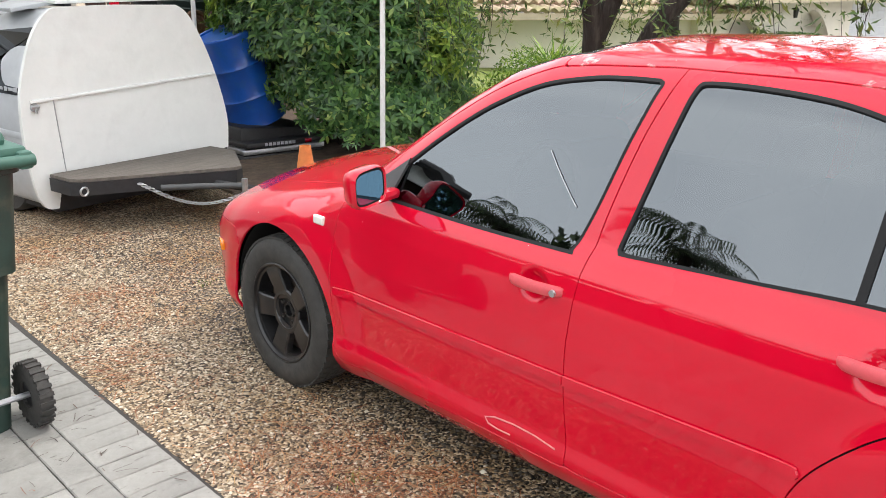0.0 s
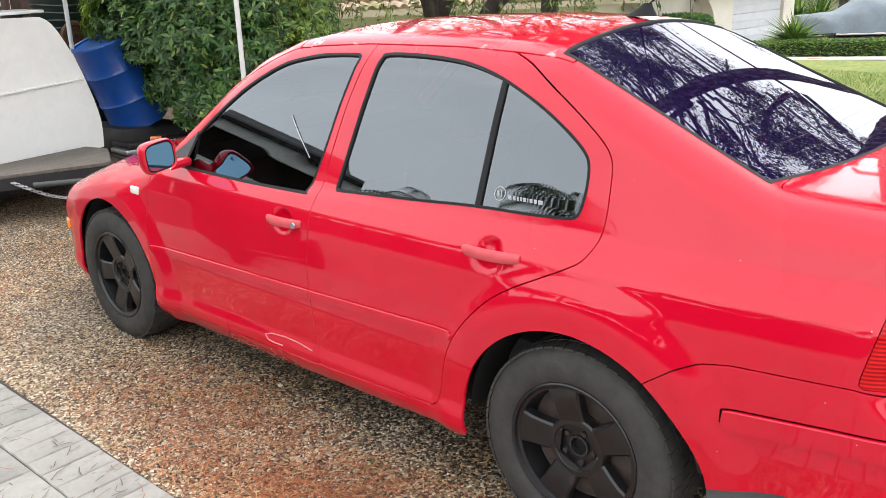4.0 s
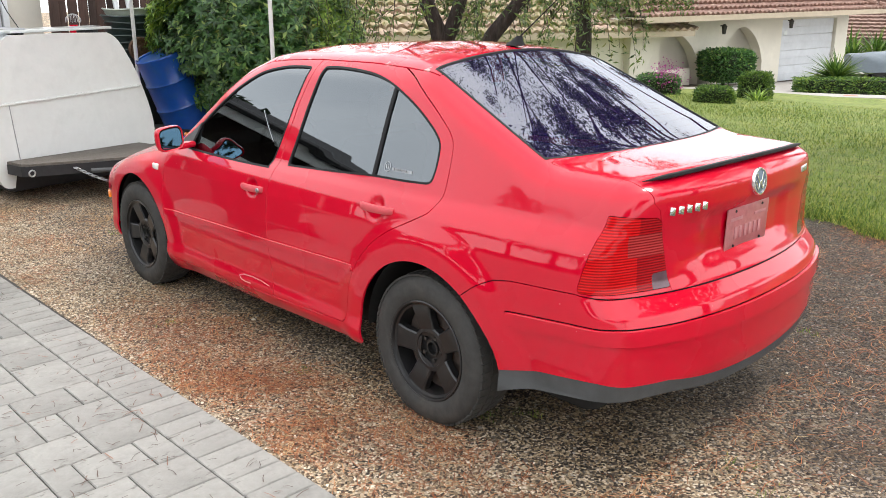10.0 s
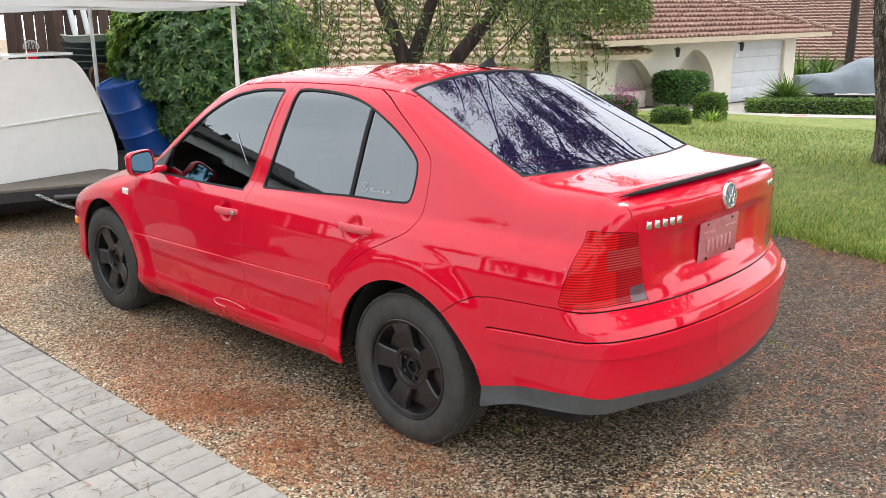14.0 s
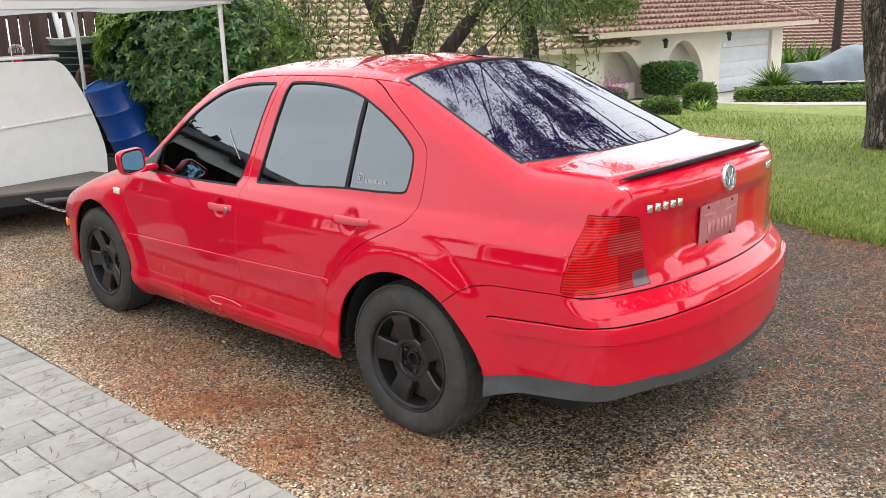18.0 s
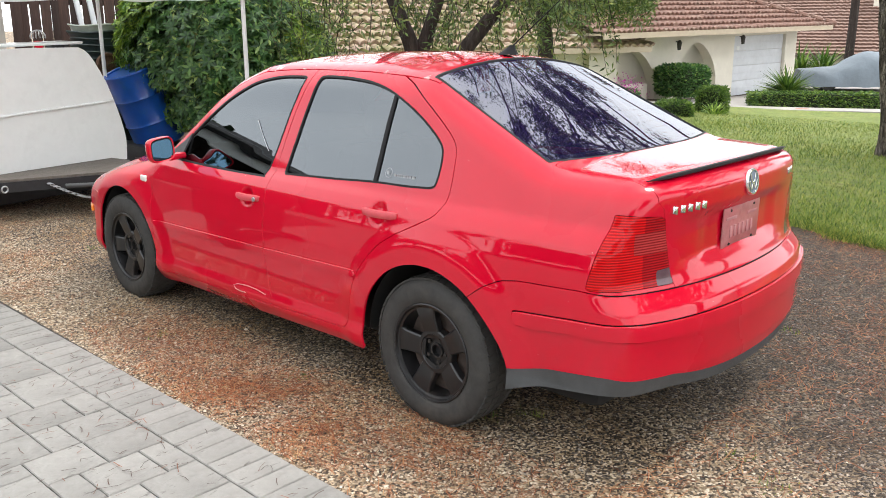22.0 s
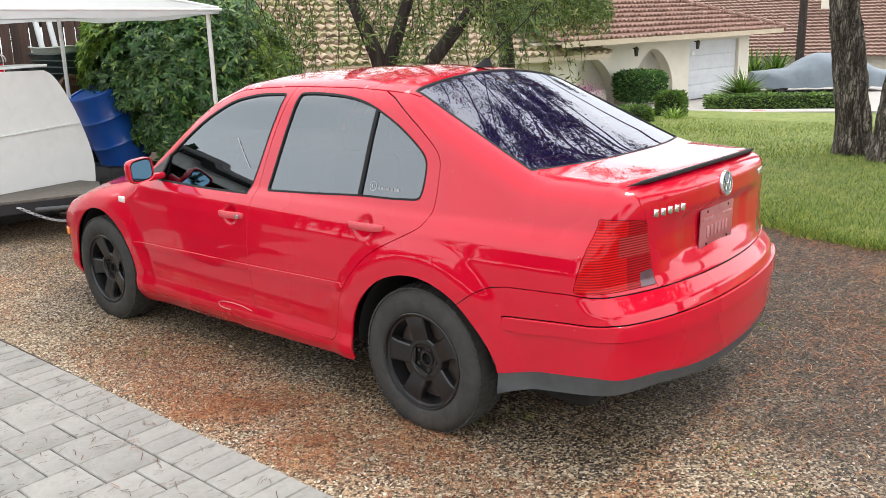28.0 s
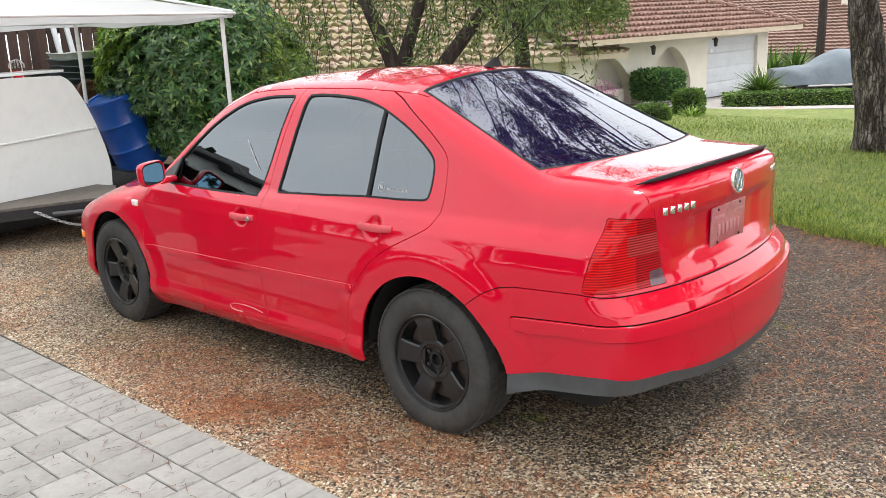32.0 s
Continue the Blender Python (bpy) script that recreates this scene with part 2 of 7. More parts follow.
def box(bm, size, at=(0, 0, 0), bevel=0.0, rot=(0, 0, 0), segments=2):
    r = bmesh.ops.create_cube(bm, size=1.0)
    vs = r["verts"]
    bmesh.ops.scale(bm, vec=size, verts=vs)
    if bevel:
        es = list({e for v in vs for e in v.link_edges})
        g = bmesh.ops.bevel(bm, geom=es, offset=bevel, segments=segments, affect="EDGES", profile=0.5)
        vs = list({v for f in g["faces"] for v in f.verts} | {v for v in vs if v.is_valid})
    bmesh.ops.transform(bm, matrix=pose(*at, *rot), verts=vs)
    return vs


def boxm(size, at=(0, 0, 0), bevel=0.0, rot=(0, 0, 0)):
    bm = bmesh.new()
    box(bm, size, at, bevel, rot)
    return bm


def cyl(bm, r1, r2, h, at=(0, 0, 0), rot=(0, 0, 0), n=24, caps=True):
    r = bmesh.ops.create_cone(bm, cap_ends=caps, segments=n, radius1=r1, radius2=r2, depth=h)
    bmesh.ops.transform(bm, matrix=pose(*at, *rot) @ Matrix.Translation((0, 0, h / 2)), verts=r["verts"])
    return r["verts"]


def tube(bm, pts, r, n=8, r_end=None, closed=False):
    """A round tube along points."""
    pts = [Vector(p) for p in pts]
    rings = []
    last = None
    for i, p in enumerate(pts):
        a = pts[max(i - 1, 0)]
        b = pts[min(i + 1, len(pts) - 1)]
        d = (b - a).normalized() if (b - a).length else Vector((0, 0, 1))
        side = d.orthogonal().normalized() if last is None else (last - d * last.dot(d)).normalized()
        last = side
        up = d.cross(side)
        rr = r if r_end is None else r + (r_end - r) * i / max(len(pts) - 1, 1)
        rings.append([bm.verts.new(p + (side * math.cos(2 * math.pi * k / n) + up * math.sin(2 * math.pi * k / n)) * rr) for k in range(n)])
    for i in range(len(rings) - 1):
        for k in range(n):
            bm.faces.new((rings[i][k], rings[i][(k + 1) % n], rings[i + 1][(k + 1) % n], rings[i + 1][k]))
    bm.faces.new(rings[0][::-1])
    bm.faces.new(rings[-1])


def lathe(bm, prof, n=48, m=Matrix(), closed=False):
    """Turns (radius, height) points round the local z axis."""
    rings = []
    for r, h in prof:
        rings.append([bm.verts.new(m @ Vector((r * math.cos(2 * math.pi * k / n), r * math.sin(2 * math.pi * k / n), h))) for k in range(n)])
    for i in range(len(rings) - (0 if closed else 1)):
        a, b = rings[i], rings[(i + 1) % len(rings)]
        for k in range(n):
            bm.faces.new((a[k], a[(k + 1) % n], b[(k + 1) % n], b[k]))
    return rings


def extrude_poly(bm, poly, depth, m=Matrix()):
    """A flat polygon (in local xy) made into a slab that reaches down by depth."""
    top = [bm.verts.new(m @ Vector((x, y, 0))) for x, y in poly]
    low = [bm.verts.new(m @ Vector((x, y, -depth))) for x, y in poly]
    bm.faces.new(top)
    bm.faces.new(low[::-1])
    k = len(poly)
    for i in range(k):
        bm.faces.new((top[i], low[i], low[(i + 1) % k], top[(i + 1) % k]))


def text_mesh(name, body, size, mat, parent, m, depth=0.0, label="", spacing=1.0):
    cu = bpy.data.curves.new(name, "FONT")
    cu.body, cu.size, cu.extrude, cu.space_character = body, size, depth, spacing
    cu.align_x, cu.align_y = "CENTER", "CENTER"
    tmp = new(name, cu)
    me = bpy.data.meshes.new_from_object(tmp.evaluated_get(bpy.context.evaluated_depsgraph_get()))
    bpy.data.objects.remove(tmp)
    me.materials.clear()
    me.materials.append(mat)
    ob = new(name, me)
    ob.parent = parent
    ob.matrix_local = m
    return tagged(ob, label)


# ---- the car ----
# local frame: origin on the ground under the rear axle, y to the front, x to its right


def curve(pts, n=8):
    """Catmull-Rom through points."""
    p = [np.array(q, float) for q in pts]
    out = []
    for i in range(len(p) - 1):
        a, b, c, d = p[max(i - 1, 0)], p[i], p[i + 1], p[min(i + 2, len(p) - 1)]
        for k in range(n):
            t = k / n
            out.append(0.5 * (2 * b + (c - a) * t + (2 * a - 5 * b + 4 * c - d) * t * t + (3 * b - a - 3 * c + d) * t ** 3))
    out.append(p[-1])
    return np.array(out)


def smooth_table(xs, ys, fine=400, width=9):
    """A table of values made into a soft curve."""
    g = np.linspace(xs[0], xs[-1], fine)
    v = np.interp(g, xs, ys)
    k = np.hanning(width + 2)[1:-1]
    k /= k.sum()
    pad = width // 2
    vv = np.concatenate((2 * v[0] - v[1:pad + 1][::-1], v, 2 * v[-1] - v[-pad - 1:-1][::-1]))
    s = np.convolve(vv, k, "valid")
    return lambda q: np.interp(q, g, s)


side_x = smooth_table([0.0, .18, .22, .26, .30, .345, .40, .50, .65, .78, .85, .895, .925, 1.0, 1.2, 1.32, 1.40, 1.6],
                      [.70, .785, .818, .842, .8455, .8365, .839, .846, .850, .842, .826, .796, .764, .739, .674, .629, .596, .50], width=9)
side_taper = smooth_table([-1.2, -.9, -.7, -.42, -.1, .4, 2.0, 2.5, 3.0, 3.3, 3.5], [.84, .905, .938, .968, .99, 1, 1, .99, .955, .91, .83], width=21)
top_z = smooth_table([-1.2, -.86, -.80, -.5, -.44, .19, .24, .34, .6, .95, 1.25, 1.40, 1.57, 1.72, 1.98, 2.12, 2.2, 2.4, 2.8, 3.1, 3.28, 3.4, 3.5],
                     [1.098, 1.098, 1.098, 1.112, 1.128, 1.436, 1.452, 1.463, 1.473, 1.465, 1.452, 1.432, 1.372, 1.284, 1.092, .998, .968, .925, .855, .77, .69, .60, .50], width=7)
top_crown = smooth_table([-1.2, -.5, -.3, .3, .9, 1.3, 1.6, 2.0, 2.2, 2.6, 3.5], [.05, .06, .10, .20, .17, .14, .13, .13, .17, .19, .28], width=11)
rear_y = smooth_table([0.0, .26, .30, .40, .52, .60, .645, .67, .70, .74, .88, .95, 1.04, 1.08, 1.12, 1.3],
                      [-.90, -.945, -.965, -.985, -.99, -.985, -.972, -.95, -.925, -.912, -.908, -.915, -.915, -.885, -.84, -.7], width=9)
front_y = smooth_table([0.0, .2, .3, .45, .55, .65, .75, .9], [3.22, 3.30, 3.36, 3.38, 3.375, 3.34, 3.24, 2.9], width=9)
ARCH_R = 0.372
WHEELS_Y = (0.0, 2.513)


def smax(a, b, k):
    h = np.clip(0.5 + 0.5 * (a - b) / k, 0, 1)
    return b * (1 - h) + a * h + k * h * (1 - h)


def step(a, b, x):
    t = np.clip((x - a) / (b - a), 0, 1)
    return t * t * (3 - 2 * t)


BOWLS = ((1.217, 0.789, 0.062, 0.056), (0.295, 0.842, 0.062, 0.058))


def body_f(x, y, z):
    """Below nought inside the car's skin."""
    ax = np.abs(x)
    sx = side_x(z) * side_taper(y)
    for wy in WHEELS_Y:
        r = np.hypot(y - wy, z - 0.31)
        sx = sx + 0.020 * step(0.55, 0.425, r) * step(0.95, 0.8, z)
    for by, bz, ry, rz in BOWLS:
        q = np.hypot((y - by) / ry, (z - bz) / rz)
        sx = sx - 0.022 * step(1.0, 0.25, q)
    side = ax - sx
    top = z - (top_z(y) - top_crown(y) * ax * ax)
    # recess of the number plate in the boot lid
    pl = 0.5 * step(0.54, 0.33, ax) * step(0.725, 0.80, z) * step(0.972, 0.915, z) + 0.5 * step(0.36, 0.25, ax) * step(0.735, 0.80, z) * step(0.972, 0.915, z)
    rear = (rear_y(z) + 0.15 * ax * ax + 0.14 * ax ** 4 + 0.028 * pl) - y
    front = y - (front_y(z) - 0.24 * ax * ax - 0.26 * ax ** 4)
    f = smax(side, top, 0.10)
    f = smax(f, rear, 0.075)
    f = smax(f, front, 0.12)
    return smax(f, 0.16 - z, 0.03)


def body_grid():
    y0, y1, zc = -0.35, 2.7, 0.62
    us = [(y0, -math.pi / 2 * (1 - k / 72)) for k in range(1, 72)]
    us += [(y0 + (y1 - y0) * k / 205, 0.0) for k in range(206)]
    us += [(y1, math.pi / 2 * k / 46) for k in range(1, 46)]
    th = np.radians(np.concatenate((np.linspace(-90, -36, 26)[:-1], np.linspace(-36, 90, 168))))
    oy = np.array([u[0] for u in us])[:, None] + 0 * th[None]
    ph = np.array([u[1] for u in us])[:, None] + 0 * th[None]
    tt = th[None] + 0 * oy
    dx, dy, dz = -np.cos(ph) * np.cos(tt), np.sin(ph), np.cos(ph) * np.sin(tt)
    dx[:, -1] = 0
    dx[:, 0] = 0
    lo, hi = np.zeros_like(oy), np.full_like(oy, 1.6)
    for _ in range(34):
        mid = (lo + hi) / 2
        out = body_f(dx * mid, oy + dy * mid, zc + dz * mid) > 0
        hi = np.where(out, mid, hi)
        lo = np.where(out, lo, mid)
    r = (lo + hi) / 2
    V = np.stack((dx * r, oy + dy * r, zc + dz * r), -1)
    nu, nt_ = oy.shape
    idx = np.arange(nu * nt_).reshape(nu, nt_)
    a, b, c, d = idx[:-1, :-1].ravel(), idx[1:, :-1].ravel(), idx[1:, 1:].ravel(), idx[:-1, 1:].ravel()
    F = np.concatenate((np.stack((a, b, c), 1), np.stack((a, c, d), 1)))
    V = V.reshape(-1, 3)
    poles = []
    for row in (idx[0], idx[-1]):
        poles.append(V[row].mean(0) * (0, 1, 1))
        k = len(V)
        V = np.vstack((V, poles[-1]))
        tri = np.stack((row[:-1], row[1:], np.full(len(row) - 1, k)), 1)
        F = np.vstack((F, tri))
    # face the triangles outwards, by the slope of the body function
    e = 1e-4
    g = np.stack([(body_f(*(V + e * np.eye(3)[i]).T) - body_f(*(V - e * np.eye(3)[i]).T)) for i in range(3)], 1)
    g[np.abs(V[:, 0]) < 1e-6, 0] = 0
    N = g / np.maximum(np.linalg.norm(g, axis=1, keepdims=True), 1e-9)
    fn = np.cross(V[F[:, 1]] - V[F[:, 0]], V[F[:, 2]] - V[F[:, 0]])
    flip = (fn * N[F].mean(1)).sum(1) < 0
    F[flip] = F[flip][:, [0, 2, 1]]
    return V, N, F


class Sheet:
    """Triangles with normals that can be cut along any level line of a function."""

    def __init__(self, V, N, F):
        self.V, self.N, self.F = V, N, F

    def split(self, fun):
        V, N, F = self.V, self.N, self.F
        used = np.unique(F)
        f = np.full(len(V), 1.0)
        f[used] = fun(V[used])
        f = np.where(np.abs(f) < 1e-6, 1e-6, f)
        s = f[F] > 0
        cnt = s.sum(1)
        fin, fout = [F[cnt == 0]], [F[cnt == 3]]
        mix = F[(cnt == 1) | (cnt == 2)]
        if len(mix):
            sm = f[mix] > 0
            lone_pos = sm.sum(1) == 1
            lone = np.where(lone_pos[:, None], sm, ~sm).argmax(1)
            k = np.arange(len(mix))
            a, b, c = mix[k, lone], mix[k, (lone + 1) % 3], mix[k, (lone + 2) % 3]
            ed = np.concatenate((np.stack((a, b), 1), np.stack((a, c), 1)))
            ed.sort(1)
            uq, inv = np.unique(ed[:, 0] * np.int64(len(V)) + ed[:, 1], return_inverse=True)
            i, j = uq // len(V), uq % len(V)
            t = (f[i] / (f[i] - f[j]))[:, None]
            newV, newN = V[i] * (1 - t) + V[j] * t, N[i] * (1 - t) + N[j] * t
            newN /= np.maximum(np.linalg.norm(newN, axis=1, keepdims=True), 1e-9)
            pab, pac = inv[:len(mix)] + len(V), inv[len(mix):] + len(V)
            V, N = np.vstack((V, newV)), np.vstack((N, newN))
            one = np.stack((a, pab, pac), 1)
            two = np.concatenate((np.stack((pab, b, c), 1), np.stack((pab, c, pac), 1)))
            lp2 = np.concatenate((lone_pos, lone_pos))
            fout += [one[lone_pos], two[~lp2]]
            fin += [one[~lone_pos], two[lp2]]
        return Sheet(V, N, np.concatenate(fin)), Sheet(V, N, np.concatenate(fout))

    def take(self, fun, gap=0.0022):
        """Cuts out where fun < 0, leaving a gap all round; returns the piece, and keeps the rest."""
        inner, _ = self.split(lambda p: fun(p) + gap)
        _, rest = self.split(lambda p: fun(p) - gap)
        self.V, self.N, self.F = rest.V, rest.N, rest.F
        return inner


def sheet_object(name, sheet, mat, parent, label="", both=False, mirror=False, lift=0.0, rim=0.012):
    """A cut piece as a panel with turned-in edges. both: with its mirror image in the same mesh; mirror: the mirror image alone."""
    u, F = np.unique(sheet.F, return_inverse=True)
    F = F.reshape(-1, 3)
    V, N = sheet.V[u] + sheet.N[u] * lift, sheet.N[u]
    if len(F) == 0:
        return None
    ed = np.concatenate((F[:, [0, 1]], F[:, [1, 2]], F[:, [2, 0]]))
    key = np.sort(ed, 1)
    _, inv, cnt = np.unique(key[:, 0] * np.int64(len(V)) + key[:, 1], return_inverse=True, return_counts=True)
    bd = ed[cnt[inv] == 1]
    bd = bd[~(np.abs(V[bd][:, :, 0]) < 2e-4).all(1)]
    if rim and len(bd):
        n0 = len(V)
        m = len(bd)
        A, B = V[bd[:, 0]], V[bd[:, 1]]
        an, bn = N[bd[:, 0]], N[bd[:, 1]]
        out = np.cross(B - A, an + bn)
        out /= np.maximum(np.linalg.norm(out, axis=1, keepdims=True), 1e-9)
        soft = lambda q: (q + out) / np.maximum(np.linalg.norm(q + out, axis=1, keepdims=True), 1e-9)
        V = np.vstack((V, A, B, B - bn * rim, A - an * rim))
        N = np.vstack((N, soft(an), soft(bn), out, out))
        k = np.arange(m)
        a, b, c, d = n0 + k, n0 + m + k, n0 + 2 * m + k, n0 + 3 * m + k
        F = np.vstack((F, np.stack((b, a, d), 1), np.stack((b, d, c), 1)))
    if mirror or both:
        V2, N2, F2 = V * (-1, 1, 1), N * (-1, 1, 1), F[:, [0, 2, 1]]
        if both:
            V, N, F = np.vstack((V, V2)), np.vstack((N, N2)), np.vstack((F, F2 + len(V)))
        else:
            V, N, F = V2, N2, F2
    me = bpy.data.meshes.new(name)
    me.from_pydata(V.tolist(), [], F.tolist())
    me.materials.append(mat)
    me.shade_smooth()
    me.normals_split_custom_set_from_vertices([tuple(n) for n in N])
    ob = new(name, me)
    ob.parent = parent
    return tagged(ob, label)


def poly_sdf(poly):
    """Signed distance to a closed outline in (y, z), as seen from the side."""
    P = np.array(poly, float)
    Q = np.roll(P, -1, 0)

    def f(p):
        a, b = p[:, 1:2], p[:, 2:3]
        e = Q - P
        w0, w1 = a - P[:, 0], b - P[:, 1]
        t = np.clip((w0 * e[:, 0] + w1 * e[:, 1]) / np.maximum((e ** 2).sum(1), 1e-12), 0, 1)
        d = np.hypot(w0 - t * e[:, 0], w1 - t * e[:, 1]).min(1)
        cross = ((P[:, 1] > b) != (Q[:, 1] > b)) & (a < (Q[:, 0] - P[:, 0]) * (b - P[:, 1]) / np.where(Q[:, 1] == P[:, 1], 1e-9, Q[:, 1] - P[:, 1]) + P[:, 0])
        inside = cross.sum(1) % 2 == 1
        return np.where(inside, -d, d)
    return f


def boxed(fun, lo, hi):
    """The same function, worked out only in a box (it is well above nought elsewhere)."""
    lo, hi = np.array(lo, float), np.array(hi, float)

    def f(p):
        out = np.full(len(p), 1.0)
        k = ((p > lo) & (p < hi)).all(1)
        if k.any():
            out[k] = fun(p[k])
        return out
    return f


def build_car():
    car = thing("red_sedan", (0, 0, 0), "glossy red four-door sedan with dark tinted windows parked on gravel", "car")
    V, N, F = body_grid()
    skin = Sheet(V, N, F)
    # added near-black liner that stands in for the shade in the shut lines
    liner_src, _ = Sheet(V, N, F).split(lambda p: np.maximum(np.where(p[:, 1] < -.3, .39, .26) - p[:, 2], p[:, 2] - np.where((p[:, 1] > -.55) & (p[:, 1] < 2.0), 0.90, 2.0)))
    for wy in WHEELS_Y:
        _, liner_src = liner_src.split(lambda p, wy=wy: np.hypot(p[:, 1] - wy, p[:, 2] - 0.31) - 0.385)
    sheet_object("gap_shade_sheet", liner_src, M_DARK, car, "black sheet added for shade in the gaps", both=True, lift=-0.014, rim=0)
    # wheel openings and the lower edge
    for wy in WHEELS_Y:
        back = 0.036 if wy == 0 else 0.0
        _, skin = skin.split(lambda p, wy=wy, back=back: np.hypot(p[:, 1] - wy, p[:, 2] - 0.31) - ARCH_R - back * step(.58, .36, p[:, 2]) * (p[:, 1] < wy))
    edge = smooth_table([-1.2, -.965, -.93, -.80, -.55, -.45, -.40, -.38, .352, .364, 1.2, 2.15, 2.2, 2.9, 2.95, 3.6],
                        [.302, .305, .350, .349, .324, .296, .272, .30, .30, .232, .20, .178, .19, .19, .19, .22], width=3)
    _, skin = skin.split(lambda p: p[:, 2] - edge(p[:, 1]))
    out = {}
    # side windows
    fwin = np.vstack((curve([(1.985, .905), (1.93, .965), (1.83, 1.055), (1.70, 1.155), (1.56, 1.245), (1.40, 1.318), (1.24, 1.352), (1.12, 1.362), (1.012, 1.364)]),
                      curve([(1.0, 1.355), (1.045, 1.2), (1.09, 1.02), (1.125, .905)]), curve([(1.12, .893), (1.5, .888), (1.985, .893)])))
    rwin = np.vstack((curve([(1.0, .93), (.965, 1.1), (.925, 1.29), (.908, 1.355), (.885, 1.369), (.776, 1.372), (.63, 1.366), (.516, 1.353), (.40, 1.325), (.29, 1.282),
                             (.195, 1.236), (.11, 1.185), (.056, 1.143), (.036, 1.11), (.030, 1.055), (.034, 1.0), (.045, .972), (.07, .962)]),
                      curve([(.20, .955), (.4, .950), (.65, .934), (.99, .917)])))
    lo_s, hi_s = (-2, -1.5, 0), (-0.3, 3.5, 2)
    fw, rw = boxed(poly_sdf(fwin), (-2, .9, .8), (-.3, 2.1, 1.45)), boxed(poly_sdf(rwin), (-2, -.1, .85), (-.3, 1.1, 1.45))
    # rear and front glass
    half_rear = lambda p: 0.545 + 0.075 * np.clip((0.236 - p[:, 1]) / 0.66, 0, 1)
    rg = lambda p: np.maximum.reduce((p[:, 1] - (0.236 - 0.02 * p[:, 0] ** 2), (-0.425 - 0.09 * (1 - (p[:, 0] / .6) ** 2)) - p[:, 1], np.abs(p[:, 0]) - half_rear(p), 1.05 - p[:, 2]))
    half_front = lambda p: 0.50 + 0.12 * np.clip((p[:, 1] - 1.22) / 0.8, 0, 1)
    fg = lambda p: np.maximum.reduce((1.30 - p[:, 1], p[:, 1] - (2.13 - 0.25 * p[:, 0] ** 2), np.abs(p[:, 0]) - half_front(p), 0.9 - p[:, 2]))
    for name, f, mat, lab, wide, both in (("front_window", fw, M_SIDEGLASS, "dark tinted front door glass", .0085, False), ("rear_window", rw, M_SIDEGLASS, "dark tinted rear door glass", .0085, False),
                                    ("rear_glass", rg, M_REARGLASS, "violet tinted rear window with heater lines", .010, True), ("windscreen", fg, M_FRONTGLASS, "", .014, True)):
        whole, skin = skin.split(f)
        pane, ring = whole.split(lambda p: f(p) + wide)
        if not both:
            # the glass runs straight on below the shoulder of the body
            q = np.column_stack((pane.V[:, 0], pane.V[:, 1], np.maximum(pane.V[:, 2], .985)))
            e = 1e-3
            g = np.stack([body_f(*(q + e * np.eye(3)[i]).T) - body_f(*(q - e * np.eye(3)[i]).T) for i in range(3)], 1)
            pane = Sheet(pane.V, g / np.maximum(np.linalg.norm(g, axis=1, keepdims=True), 1e-9), pane.F)
        if name == "rear_glass":
            # an even curve from edge to edge
            yy, e = np.clip(pane.V[:, 1], -.34, .12), .06
            g = np.stack((2 * top_crown(yy) * pane.V[:, 0], -(top_z(yy + e) - top_z(yy - e)) / (2 * e), np.ones(len(yy))), 1)
            pane = Sheet(pane.V, g / np.linalg.norm(g, axis=1, keepdims=True), pane.F)
        out[name] = (pane, mat, lab, -0.006, 0.004, both)
        out[name + "_seal"] = (ring, M_BLACKTRIM, "black rubber window seal", 0.001, 0.012, both)
    # tail lamp, on the corner
    lamp_in = lambda z: np.interp(z, [.70, .975], [.484, .548])
    lamp_front = lambda z: np.interp(z, [.70, .85, .96], [-.703, -.733, -.752])
    tl = lambda p: np.maximum.reduce((p[:, 1] - lamp_front(p[:, 2]), p[:, 0] + lamp_in(p[:, 2]), p[:, 2] - (.970 - .1 * (p[:, 0] + .65)), (.719 - 0.02 * (p[:, 0] + .75)) - p[:, 2]))
    lens = skin.take(boxed(tl, (-2, -1.5, .5), (-.3, -.5, 1.2)), .0012)
    clear, lens = lens.split(lambda p: np.maximum.reduce((p[:, 2] - .772 - .04 * (p[:, 0] + .5), -.565 - p[:, 0])))
    turn_, lens = lens.split(lambda p: np.maximum.reduce((np.abs(p[:, 2] - .872) - .038, -.665 - p[:, 0])))
    outer, lens = lens.split(lambda p: p[:, 0] + .628)
    upper, lens = lens.split(lambda p: .872 - p[:, 2])
    out["lamp_upper"] = (upper, M_LENS, "ribbed dark red upper lens", 0.0, 0.02, False)
    out["lamp_outer"] = (outer, M_OUTERLENS, "bright orange-red outer lens", 0.0005, 0.02, False)
    out["tail_lamp"] = (lens, M_LENS, "ribbed red tail lamp lens", 0.0, 0.02, False)
    out["reversing_lens"] = (clear, M_SMOKELENS, "smoky clear reversing lens", 0.0, 0.02, False)
    out["turn_lens"] = (turn_, M_TURNLENS, "paler red turn lens", 0.001, 0.02, False)
    # rear bumper
    seam = smooth_table([-1.3, -.95, -.9, -.72, -.70, -.44, -.36, -.30, -.22, -.15], [.692, .692, .697, .712, .714, .704, .690, .660, .600, .50], width=5)
    bump = skin.take(lambda p: np.where(p[:, 1] < -.12, p[:, 2] - seam(p[:, 1]), 1.0))
    greyz = lambda p: np.interp(p[:, 1], [-.985, -.975, -.93, -.80, -.57, -.40], [.352, .356, .402, .418, .396, .360])
    val, bump = bump.split(lambda p: p[:, 2] - greyz(p))
    strip_top = lambda p: np.interp(p[:, 1], [-.98, -.85, -.66, -.42], [.600, .614, .606, .590])
